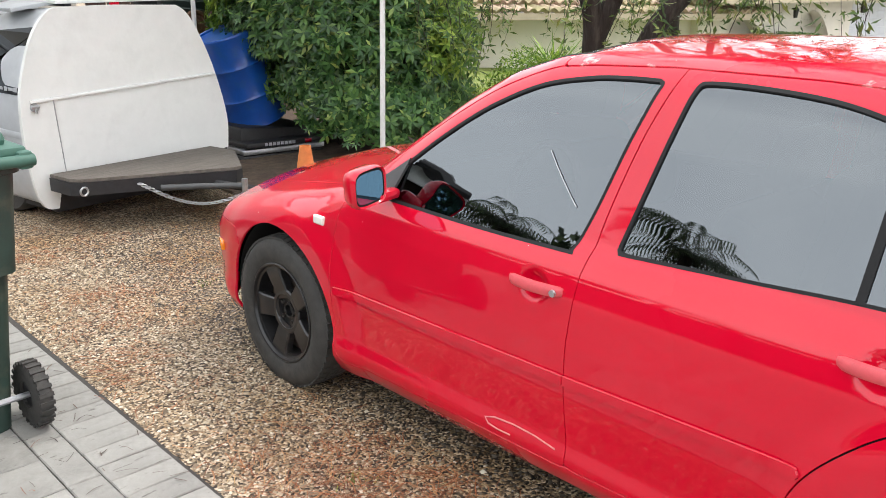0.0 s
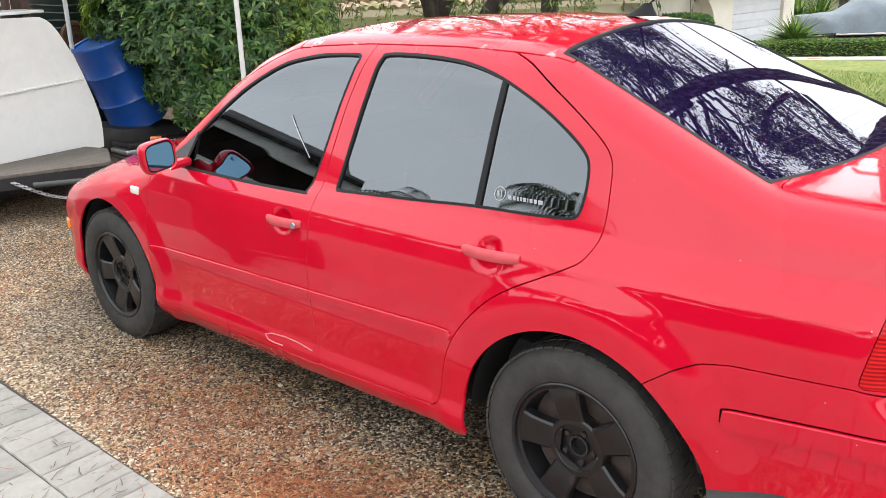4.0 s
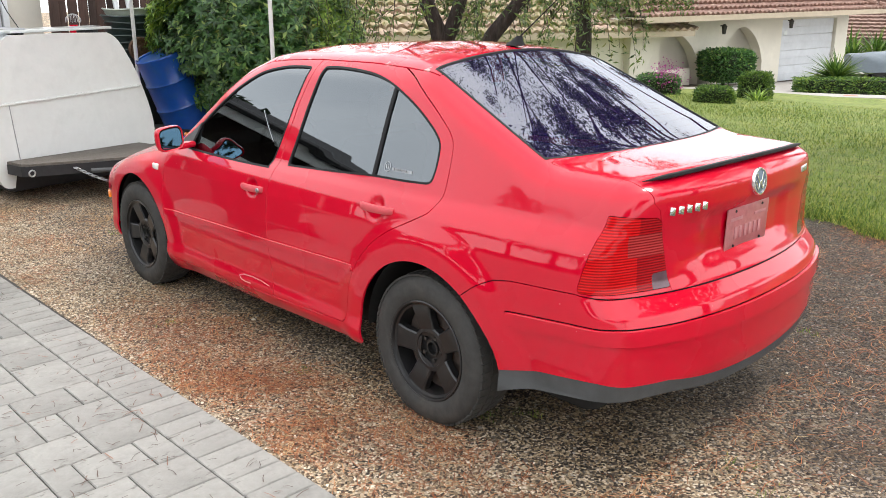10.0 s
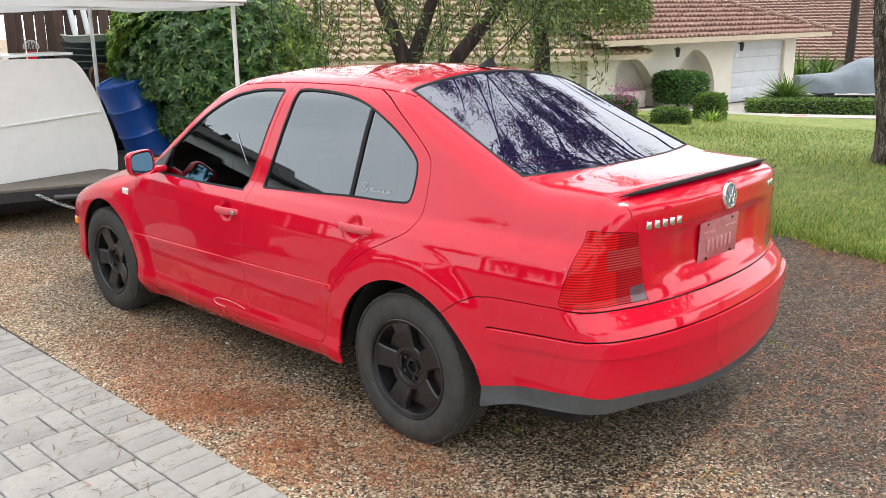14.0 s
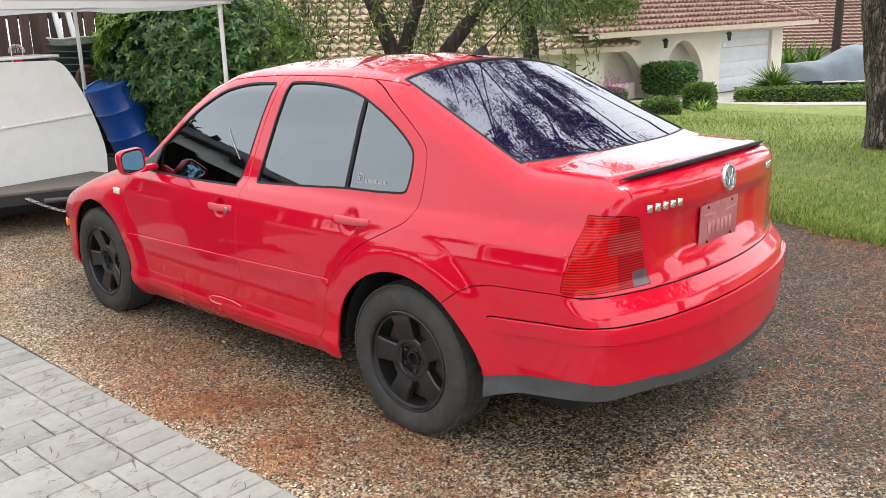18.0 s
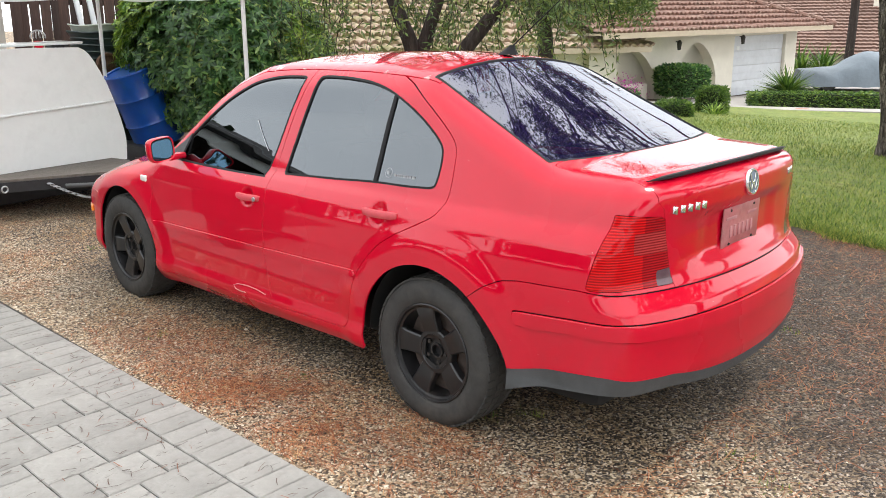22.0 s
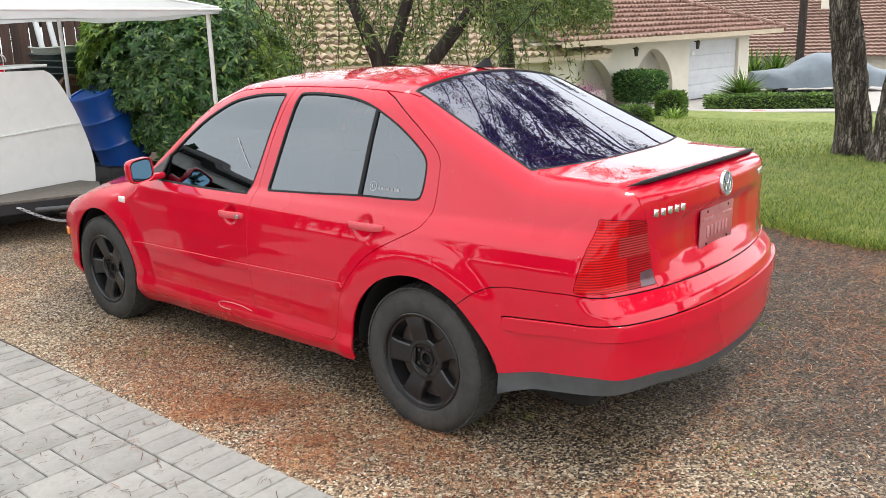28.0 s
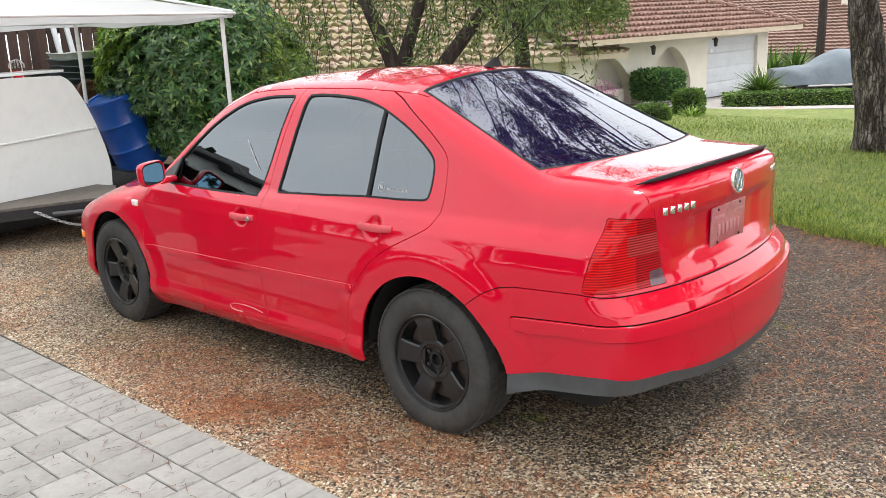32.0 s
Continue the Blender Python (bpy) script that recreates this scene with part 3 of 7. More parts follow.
    strip_low = lambda p: np.interp(p[:, 1], [-.98, -.85, -.66, -.50, -.44, -.42], [.538, .556, .553, .536, .540, .560])
    strip = bump.take(lambda p: np.maximum.reduce((p[:, 1] + .425, p[:, 2] - strip_top(p), strip_low(p) - p[:, 2])), 0.0026)
    out["rear_bumper"] = (bump, M_PAINT, "glossy red rear bumper cover", 0, .012, True)
    out["bumper_valance"] = (val, M_GREYPLASTIC, "unpainted grey lower bumper valance", -0.002, .012, True)
    out["bumper_strip"] = (strip, M_PAINT, "red bumper rubbing strip", 0.012, .016, True)
    # boot lid
    lid_half = lambda p: np.where(p[:, 2] < 1.0, np.interp(p[:, 2], [.68, .975], [.480, .551]), np.interp(p[:, 1], [-.86, -.80, -.42], [.572, .592, .618]))
    lid = lambda p: np.maximum.reduce((np.abs(p[:, 0]) - lid_half(p), p[:, 1] + .44, .694 - p[:, 2]))
    boot = skin.take(lid, .0016)
    out["boot_lid"] = (boot, M_PAINT, "glossy red boot lid with a plate recess", 0, .012, True)
    # roof
    ditch = lambda p: np.interp(p[:, 1], [.0, .3, 1.0, 1.3], [.56, .565, .565, .58])
    out["roof"] = (skin.take(lambda p: np.maximum.reduce((np.abs(p[:, 0]) - ditch(p), 0.18 - p[:, 1], p[:, 1] - 1.36, 1.3 - p[:, 2])), .003), M_PEELING, "red roof with peeling clear coat patches", 0, .02, True)
    # doors
    bl = [(.955, 1.402), (.974, 1.334), (1.016, 1.2), (1.06, .987), (1.072, .818), (1.083, .675), (1.085, .563), (1.078, .451), (1.066, .334), (1.064, .278)]
    fd = np.vstack((curve(bl), curve([(1.09, .272), (1.65, .262), (2.06, .248), (2.105, .254), (2.128, .29)]), curve([(2.136, .39), (2.145, .53), (2.148, .64), (2.135, .75), (2.11, .85), (2.075, .925)]),
                    curve([(1.98, 1.0), (1.86, 1.09), (1.72, 1.19), (1.57, 1.285), (1.40, 1.358), (1.22, 1.396), (1.05, 1.404)])))
    rd = np.vstack((curve(bl[::-1]), curve([(.80, 1.412), (.60, 1.41), (.42, 1.394)]), curve([(.375, 1.385), (.29, 1.352), (.172, 1.282), (.069, 1.216), (.0, 1.163), (-.028, 1.12), (-.036, 1.06), (-.040, .985), (-.034, .93), (-.012, .88),
                    (.03, .851), (.106, .812), (.191, .768), (.269, .716), (.335, .652), (.393, .58), (.43, .51), (.452, .432), (.466, .36), (.482, .318)]), curve([(.51, .298), (.70, .289), (1.03, .276)])))
    mould = lambda p: np.maximum.reduce((np.abs(p[:, 2] - np.interp(p[:, 1], [.41, 1.08, 2.15], [.567, .546, .522])) - .0145, .413 - p[:, 1], p[:, 1] - 2.125, np.full(len(p), -1.0)))
    for name, poly, lo, hi in (("front_door", fd, (-2, .9, .2), (-.3, 2.3, 1.45)), ("rear_door", rd, (-2, -.1, .2), (-.3, 1.2, 1.45))):
        panel = skin.take(boxed(poly_sdf(poly), lo, hi))
        band = panel.take(mould, 0.0005)
        out[name] = (panel, M_PAINT, "", 0, .014, False)
        out[name + "_moulding"] = (band, M_PAINT, "red side moulding strip", 0.009, .014, False)
    # bonnet, wings, front bumper
    out["bonnet"] = (skin.take(lambda p: np.maximum.reduce((np.abs(p[:, 0]) - np.interp(p[:, 1], [2.0, 3.0, 3.3], [.715, .60, .50]), 2.08 - p[:, 1], .66 - p[:, 2]))), M_PEELING, "red bonnet with flaking paint at its edge", 0, .012, True)
    out["front_bumper"] = (skin.take(lambda p: np.maximum(2.80 + .25 * (p[:, 2] - .45) - p[:, 1], p[:, 2] - .60)), M_PAINT, "", 0, .012, True)
    out["front_wing"] = (skin.take(boxed(lambda p: 2.0 + 0.1 * (p[:, 2] - .3) - p[:, 1], (-2, 1.9, 0), (.1, 4, 1.3))), M_PAINT, "", 0, .012, False)
    sill, quarter = skin.split(lambda p: np.maximum(p[:, 2] - .40, .36 - p[:, 1]))
    out["sill"] = (sill, M_PAINT, "red side sill", 0, .012, False)
    out["rear_quarter"] = (quarter, M_PAINT, "glossy red rear quarter panel with a flared wheel arch", 0, .012, False)
    made = {}
    for name, (sh, mat, lab, lift, rim, both) in out.items():
        plain = {"front_window_seal": "window_seal", "rear_window_seal": "window_seal", "rear_glass_seal": "window_seal", "windscreen_seal": "window_seal",
                 "front_door_moulding": "side_moulding", "rear_door_moulding": "side_moulding"}.get(name, name)
        m = mat
        if both:
            made[name] = sheet_object(plain, sh, m, car, lab, both=True, lift=lift, rim=rim)
        else:
            made[name] = sheet_object(plain, sh, m, car, lab, lift=lift, rim=rim)
            made[name + "_r"] = sheet_object(plain, sh, m, car, lab, mirror=True, lift=lift, rim=rim)
    for side in ("", "_r"):
        for d in ("front_door", "rear_door"):
            made[d + "_moulding" + side].parent = made[d + side]
        made["reversing_lens" + side].parent = made["turn_lens" + side].parent = made["lamp_outer" + side].parent = made["lamp_upper" + side].parent = made["tail_lamp" + side]
        made["front_window" + side].parent = made["front_door" + side]
        made["rear_window" + side].parent = made["rear_door" + side]
    return car, made


def lens_material(name, color, dark):
    m = material(name, color, rough=0.25, coat=0.38, spec=0.05, vary=0.12, scale=14)
    nt = m.node_tree
    b = nt.nodes["Principled BSDF"]
    co = nt.nodes.new("ShaderNodeTexCoord")
    wv = nt.nodes.new("ShaderNodeTexWave")
    wv.wave_type, wv.bands_direction, wv.wave_profile = "BANDS", "Z", "SIN"
    wv.inputs["Scale"].default_value = 34.0
    bp = nt.nodes.new("ShaderNodeBump")
    bp.inputs["Strength"].default_value, bp.inputs["Distance"].default_value = 0.35, 0.004
    nt.links.new(co.outputs["Object"], wv.inputs["Vector"])
    nt.links.new(wv.outputs["Fac"], bp.inputs["Height"])
    nt.links.new(bp.outputs[0], b.inputs["Normal"])
    base = b.inputs["Base Color"].links[0].from_socket
    mx = nt.nodes.new("ShaderNodeMix")
    mx.data_type = "RGBA"
    mx.inputs["B"].default_value = (*dark, 1)
    nt.links.new(wv.outputs["Fac"], mx.inputs["Factor"])
    nt.links.new(base, mx.inputs["A"])
    nt.links.new(mx.outputs["Result"], b.inputs["Base Color"])
    return m


M_LENS = lens_material("red lamp lens", (0.42, 0.004, 0.008), (0.15, 0.001, 0.004))
M_OUTERLENS = lens_material("orange-red lamp lens", (0.66, 0.006, 0.008), (0.26, 0.001, 0.003))
M_TURNLENS = lens_material("paler red lamp lens", (0.46, 0.045, 0.045), (0.18, 0.004, 0.006))
M_SMOKELENS = material("smoky clear lens", (0.11, 0.060, 0.075), rough=0.2, coat=0.2, vary=0.2, scale=20)
car, car_parts = build_car()


def skin_x(y, z):
    """The left flank's x at a height and place along the car."""
    lo, hi = 0.3, 1.1
    for _ in range(30):
        mid = (lo + hi) / 2
        if float(body_f(np.array([-mid]), np.array([y]), np.array([z]))[0]) > 0:
            hi = mid
        else:
            lo = mid
    return -(lo + hi) / 2


def skin_y(x, z):
    """The tail's y at a place across the car and a height."""
    lo, hi = -0.3, -1.3
    for _ in range(30):
        mid = (lo + hi) / 2
        if float(body_f(np.array([x]), np.array([mid]), np.array([z]))[0]) > 0:
            hi = mid
        else:
            lo = mid
    return (lo + hi) / 2


def build_wheel(parent, at, spin, flip):
    """A tyre on a five-spoke black alloy; local x is the axle, outside towards minus x."""
    wheel = new("wheel")
    wheel.parent = parent
    tagged(wheel, "worn tyre on a black five-spoke alloy wheel")
    wheel.matrix_local = pose(*at, 0, 0, 180 if flip else 0) @ pose(0, 0, 0, spin, 0, 0)
    turn = pose(0, 0, 0, 0, -90, 0)
    bm = bmesh.new()
    prof = [(.202, -.085), (.213, -.094), (.238, -.101), (.264, -.102), (.285, -.097), (.300, -.088), (.3105, -.074), (.3155, -.055),
            (.317, -.03), (.317, .03), (.3155, .055), (.3105, .074), (.300, .088), (.285, .097), (.264, .102), (.238, .101), (.213, .094), (.202, .085), (.196, .06), (.196, -.06)]
    lathe(bm, prof, 72, turn, closed=True)
    tyre = part("tyre", bm, M_TYRE, wheel, "worn black tyre with dusty sidewall")
    bm = bmesh.new()
    for k in range(56):
        a = 2 * math.pi * k / 56
        for x0, w, da in ((.066, .040, 0.0), (.022, .034, .05), (-.022, .034, .0), (-.066, .040, .05)):
            m = pose(0, 0, 0, math.degrees(a + da), 0, 0) @ pose(x0, 0, .3155 - (.004 if abs(x0) > .05 else 0), 0, 6 * (1 if x0 > 0 else -1) if abs(x0) > .05 else 0, 8)
            box_v = bmesh.ops.create_cube(bm, size=1.0, matrix=m @ Matrix.Diagonal((w, .029, .008, 1)))
    part("tread", bm, M_TYRE, tyre, smooth=False)
    bm = bmesh.new()
    lathe(bm, [(.200, .080), (.2065, .087), (.2085, .094), (.205, .0965), (.199, .0945), (.195, .084), (.186, .080), (.183, .062), (.180, .0), (.178, -.08), (.20, -.085)], 64, turn)
    rim = part("rim", bm, M_RIM, wheel, "black painted alloy rim")
    for k in range(5):
        bm = bmesh.new()
        m = pose(0, 0, 0, 72 * k, 0, 0)
        rows = []
        for r, hw, x in ((.055, .040, .062), (.085, .042, .068), (.120, .044, .075), (.155, .047, .080), (.180, .053, .081), (.192, .064, .080)):
            rows.append([bm.verts.new(m @ Vector((-xx, yy, r))) for yy, xx in ((-hw, x - .034), (-hw, x - .006), (-hw + .006, x), (hw - .006, x), (hw, x - .006), (hw, x - .034))])
        for i in range(len(rows) - 1):
            for j in range(5):
                bm.faces.new((rows[i][j], rows[i][j + 1], rows[i + 1][j + 1], rows[i + 1][j]))
        part("spoke", bm, M_RIM, rim, "black spoke with chipped paint")
    bm = bmesh.new()
    lathe(bm, [(.094, .030), (.094, .062), (.089, .068), (.074, .068), (.068, .058), (.066, .046), (.034, .046), (.033, .052), (.028, .052), (.026, .030), (.0005, .030)], 40, turn)
    hub = part("hub", bm, M_RIM, rim, "recessed black wheel hub")
    for k in range(5):
        bm = bmesh.new()
        a = 2 * math.pi * (k + .5) / 5
        cyl(bm, .0095, .0085, .014, (-.044, .050 * math.sin(a), .050 * math.cos(a)), (0, -90, 0), 6)
        part("wheel_bolt", bm, M_BOLT, rim)
    bm = bmesh.new()
    lathe(bm, [(.026, .050), (.0265, .0545), (.031, .0545), (.0315, .050)], 32, turn)
    part("hub_ring", bm, M_BOLT, rim, "bare hub ring")
    bm = bmesh.new()
    lathe(bm, [(.135, .0), (.135, -.02), (.06, -.02), (.06, .02), (.09, .02), (.09, 0)], 40, turn, closed=True)
    part("brake_disc", bm, M_BRAKE, wheel, "rusty brown brake disc")
    bm = bmesh.new()
    lathe(bm, [(.181, .0), (.178, .012), (.09, .016), (.06, .016)], 40, turn)
    part("dust_plate", bm, M_DUST, wheel, "dusty brown plate behind the spokes")
    return wheel


def build_car_details():
    for y in WHEELS_Y:
        for flip in (False, True):
            build_wheel(car, ((.728 if y == 0 else .745) * (1 if flip else -1), y if y == 0 else y + .01, .306), -13 if y == 0 else -22, flip)
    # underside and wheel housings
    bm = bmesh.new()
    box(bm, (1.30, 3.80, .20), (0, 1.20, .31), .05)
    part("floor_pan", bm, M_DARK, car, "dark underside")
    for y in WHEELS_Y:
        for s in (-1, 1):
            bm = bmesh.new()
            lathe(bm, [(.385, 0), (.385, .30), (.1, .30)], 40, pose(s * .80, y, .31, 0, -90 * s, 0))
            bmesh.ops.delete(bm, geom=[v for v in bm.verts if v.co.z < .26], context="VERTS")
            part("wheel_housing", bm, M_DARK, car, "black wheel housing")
    # door handles
    for y0, y1, z, key in ((1.112, 1.305, .792, True), (.180, .388, .845, False)):
        for s in (-1, 1):
            ym = (y0 + y1) / 2
            x = abs(skin_x(y0, z))
            bm = bmesh.new()
            pts = []
            for k in range(13):
                t = k / 12
                bow = math.sin(math.pi * t) ** .5
                pts.append((s * (x - .004 + .024 * bow), y0 + (y1 - y0) * t, z - .004 * (t - .5)))
            rings = []
            for i, q in enumerate(pts):
                hw = .0165 * (1 - .25 * abs(2 * i / 12 - 1) ** 4)
                rings.append([bm.verts.new((q[0] + s * dx, q[1], q[2] + dz)) for dx, dz in ((-.010, -hw), (.003, -hw * .9), (.0075, -hw * .45), (.008, hw * .45), (.004, hw * .9), (-.010, hw))])
            for i in range(len(rings) - 1):
                for j in range(6):
                    bm.faces.new((rings[i][j], rings[i][(j + 1) % 6], rings[i + 1][(j + 1) % 6], rings[i + 1][j]))
            bm.faces.new(rings[0]); bm.faces.new(rings[-1])
            bmesh.ops.recalc_face_normals(bm, faces=bm.faces)
            door = car_parts[("front_door" if key else "rear_door") + ("" if s < 0 else "_r")]
            part("handle", bm, M_FADED, door, "sun-faded pinkish red pull handle")
            if key and s < 0:
                bm = bmesh.new()
                cyl(bm, .011, .010, .006, (-(x + .018), y0 + .020, z), (0, -90, 0), 20)
                part("keyhole", bm, M_STEEL, door, "round metal lock cylinder")
    # pillar bar in the rear side window
    for s in (-1, 1):
        bm = bmesh.new()
        rows = []
        for k in range(9):
            t = k / 8
            z = .955 + .355 * t
            yc = .386 - .014 * t
            x = skin_x(yc, z) + .001
            rows.append([bm.verts.new((-s * (x + d), yc + w, z)) for w, d in ((-.010, .012), (-.010, -.001), (-.004, -.004), (.004, -.004), (.010, -.001), (.010, .012))])
        for i in range(8):
            for j in range(5):
                bm.faces.new((rows[i][j], rows[i][j + 1], rows[i + 1][j + 1], rows[i + 1][j]))
        bmesh.ops.recalc_face_normals(bm, faces=bm.faces)
        part("window_bar", bm, M_BLACKTRIM, car_parts["rear_door" + ("" if s < 0 else "_r")], "black upright window bar")
    # wing mirrors
    for s in (-1, 1):
        def oval(a_, b_, y_, k_=28, e_=.5):
            out_ = []
            for q in range(k_):
                t_ = 2 * math.pi * q / k_
                c_, n_ = math.cos(t_), math.sin(t_)
                out_.append(Vector((math.copysign(abs(c_) ** e_, c_) * a_, y_, math.copysign(abs(n_) ** e_, n_) * b_)))
            return out_
        place = pose(s * .930, 1.822, .970, 0, s * 5, s * -9)
        bm = bmesh.new()
        rings = []
        for a_, b_, y_, dx in ((.068, .056, .006, 0), (.072, .061, .000, 0), (.076, .065, .012, 0), (.076, .064, .035, -.002), (.070, .058, .062, -.008), (.054, .045, .085, -.016), (.026, .021, .098, -.022)):
            rings.append([bm.verts.new(place @ (p_ + Vector((s * dx, 0, 0)))) for p_ in oval(a_, b_, y_)])
        for i in range(len(rings) - 1):
            for q in range(28):
                bm.faces.new((rings[i][q], rings[i][(q + 1) % 28], rings[i + 1][(q + 1) % 28], rings[i + 1][q]))
        bm.faces.new(rings[-1])
        bmesh.ops.recalc_face_normals(bm, faces=bm.faces)
        mir = part("wing_mirror", bm, M_PAINT, car, "red door mirror housing")
        bm = bmesh.new()
        f_ = bm.faces.new([bm.verts.new(place @ p_) for p_ in oval(.064, .051, .0065)])
        if (f_.normal_update() or f_.normal.y) > 0:
            bmesh.ops.reverse_faces(bm, faces=[f_])
        part("mirror_glass", bm, M_MIRROR, mir, "blue-tinted mirror glass", smooth=False)
        bm = bmesh.new()
        ra, rb = ([bm.verts.new(place @ p_) for p_ in oval(q_, w_, .006)] for q_, w_ in ((.068, .056), (.063, .050)))
        for q in range(28):
            bm.faces.new((ra[q], ra[(q + 1) % 28], rb[(q + 1) % 28], rb[q]))
        part("mirror_rim", bm, M_BLACKTRIM, mir)
        bm = bmesh.new()
        box(bm, (.12, .055, .036), (s * .835, 1.872, .922), .014, (0, 0, s * -14))
        part("mirror_foot", bm, M_PAINT, mir)
        # grey corner piece ahead of the door glass
        bm = bmesh.new()
        tri = [(1.985, .905), (2.045, .905), (1.985, .985), (1.935, .985)]
        vs = [bm.verts.new((s * (abs(skin_x(min(a, 2.0), b)) + .004), a, b)) for a, b in ((1.90, .905), (2.035, .912), (1.93, .985), (1.86, 1.035))]
        bm.faces.new((vs[0], vs[1], vs[2], vs[3]))
        r = bmesh.ops.extrude_face_region(bm, geom=list(bm.faces))
        bmesh.ops.translate(bm, vec=(-s * .012, 0, 0), verts=[v for v in r["geom"] if isinstance(v, bmesh.types.BMVert)])
        bmesh.ops.recalc_face_normals(bm, faces=bm.faces)
        part("mirror_sail", bm, M_GREYPLASTIC, mir, "faded grey triangular corner piece", smooth=False)
        # side repeater, amber marker
        bm = bmesh.new()
        box(bm, (.018, .062, .036), (s * (abs(skin_x(2.235, .760)) + .001), 2.235, .760), .008, (0, 0, 0), 3)
        part("side_repeater", bm, M_CLEARLENS, car, "white oval side repeater lamp")
        bm = bmesh.new()
        box(bm, (.02, .085, .042), (s * (abs(skin_x(3.03, .475)) + .001), 3.03, .475), .006, (0, 0, s * 22))
        part("side_marker", bm, M_AMBER, car, "amber front marker lamp")
    # spoiler lip on the boot's edge
    bm = bmesh.new()
    rings = []
    for k in range(41):
        x = -.585 + 1.17 * k / 40
        taper = min(1.0, (min(k, 40 - k) + .6) / 4)
        y, z = -.862 + .16 * x * x + .05 * x ** 4, 1.098 - .055 * x * x
        rings.append([bm.verts.new((x, y + a * taper, z + b * taper)) for a, b in ((.018, -.003), (.011, .004), (-.004, .008), (-.011, .006), (-.012, -.003), (-.003, -.009))])
    for i in range(40):
        for j in range(6):
            bm.faces.new((rings[i][j], rings[i][(j + 1) % 6], rings[i + 1][(j + 1) % 6], rings[i + 1][j]))
    bm.faces.new(rings[0]); bm.faces.new(rings[-1])
    bmesh.ops.recalc_face_normals(bm, faces=bm.faces)
    part("spoiler_lip", bm, M_BLACKTRIM, car_parts["boot_lid"], "thin black spoiler lip")
    lid = car_parts["boot_lid"]
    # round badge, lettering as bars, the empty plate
    yb = skin_y(0, 1.016)
    tilt = pose(0, yb - .002, 1.016, 90 - 6, 0, 0)
    bm = bmesh.new()
    lathe(bm, [(.0005, .002), (.0425, .002), (.0435, .008), (.048, .008), (.051, .003), (.051, -.003)], 40, tilt)
    part("round_badge", bm, M_BADGE, lid, "round chrome badge")
    bm = bmesh.new()
    lathe(bm, [(.0005, .0045), (.038, .004), (.0425, .003)], 32, tilt)
    part("badge_face", bm, M_BADGEFACE, lid, "blue-grey badge face")
    for x, y, a, ln in ((-.016, .014, 24, .040), (.016, .014, -24, .040), (-.026, -.012, 24, .036), (.026, -.012, -24, .036), (-.008, -.012, -24, .030), (.008, -.012, 24, .030)):
        bm = bmesh.new()
        box(bm, (.0075, ln, .004), (x, y, .006), .001, (0, 0, a))
        bmesh.ops.transform(bm, matrix=tilt, verts=bm.verts)
        part("badge_bar", bm, M_BADGE, lid, "slanting chrome bar", smooth=False)
    for k in range(5):
        x = -.500 + .040 * k
        bm = bmesh.new()
        box(bm, (.026, .005, .028), (x, skin_y(x, .976) - .0015, .976), .002, (-6, 12, -9))
        part("letter_bar", bm, M_BADGE, lid, "small chrome letter shape")
    for k in range(3):
        x = .440 + .032 * k
        bm = bmesh.new()
        box(bm, (.022, .005, .026), (x, skin_y(x, 1.0) - .0015, 1.0), .002, (-6, 0, 9))
        part("letter_bar", bm, M_BADGE, lid, "small chrome letter shape")
    yp = skin_y(0, .85)
    bm = bmesh.new()
    box(bm, (.315, .006, .160), (0, yp - .006, .848), .003, (1, 0, 0))
    plate = part("plate_bracket", bm, M_PLATE, lid, "empty dusty plate holder, no plate")
    for x in (-.09, .09):
        part("plate_mark", boxm((.09, .003, .012), (x, yp - .010, .885), .001), M_PLATEMARK, plate)
    for k in range(6):
        part("plate_mark", boxm((.018, .003, .045), (-.09 + .036 * k, yp - .010, .832), .001), M_PLATEMARK, plate)
    for x in (-.10, .10):
        for z in (.785, .915):
            bm = bmesh.new()
            cyl(bm, .006, .005, .004, (x, yp - .009, z), (90, 0, 0), 8)
            part("plate_screw", bm, M_BLACKTRIM, plate)
    # aerial on the roof
    bm = bmesh.new()
    zr = 1.462
    rings = []
    for t, w, l in ((0, .026, .058), (.012, .020, .044), (.028, .011, .026), (.042, .007, .014)):
        rings.append([bm.verts.new((w * math.cos(a), .284 + l * math.sin(a) - t * .55, zr + t)) for a in [2 * math.pi * k / 14 for k in range(14)]])
    for i in range(3):
        for k in range(14):
            bm.faces.new((rings[i][k], rings[i][(k + 1) % 14], rings[i + 1][(k + 1) % 14], rings[i + 1][k]))
    bm.faces.new(rings[-1])
    aerial = part("aerial_base", bm, M_BLACKTRIM, car, "black roof aerial base")
    bm = bmesh.new()
    tube(bm, [(0, .262, zr + .035), (0, .10, zr + .16), (0, -.05, zr + .275)], .0032, 6, .002)
    part("aerial_rod", bm, M_BLACKTRIM, aerial)
    # sticker on the quarter glass: a ring and bars
    bm = bmesh.new()
    sticker = lambda b_, nm: (bmesh.ops.recalc_face_normals(b_, faces=b_.faces), part(nm, b_, M_TEXT, car_parts["rear_door"], "white vinyl sticker", smooth=False))
    gx = lambda y, z: skin_x(y, z) + .0035
    for k in range(20):
        a, b = 2 * math.pi * k / 20, 2 * math.pi * (k + 1) / 20
        bm.faces.new([bm.verts.new((gx(.315 + r * math.cos(q), 1.0 + r * math.sin(q)), .315 + r * math.cos(q), 1.0 + r * math.sin(q))) for r, q in ((.020, a), (.020, b), (.0178, b), (.0178, a))])
    sticker(bm, "sticker_ring")
    y = .309
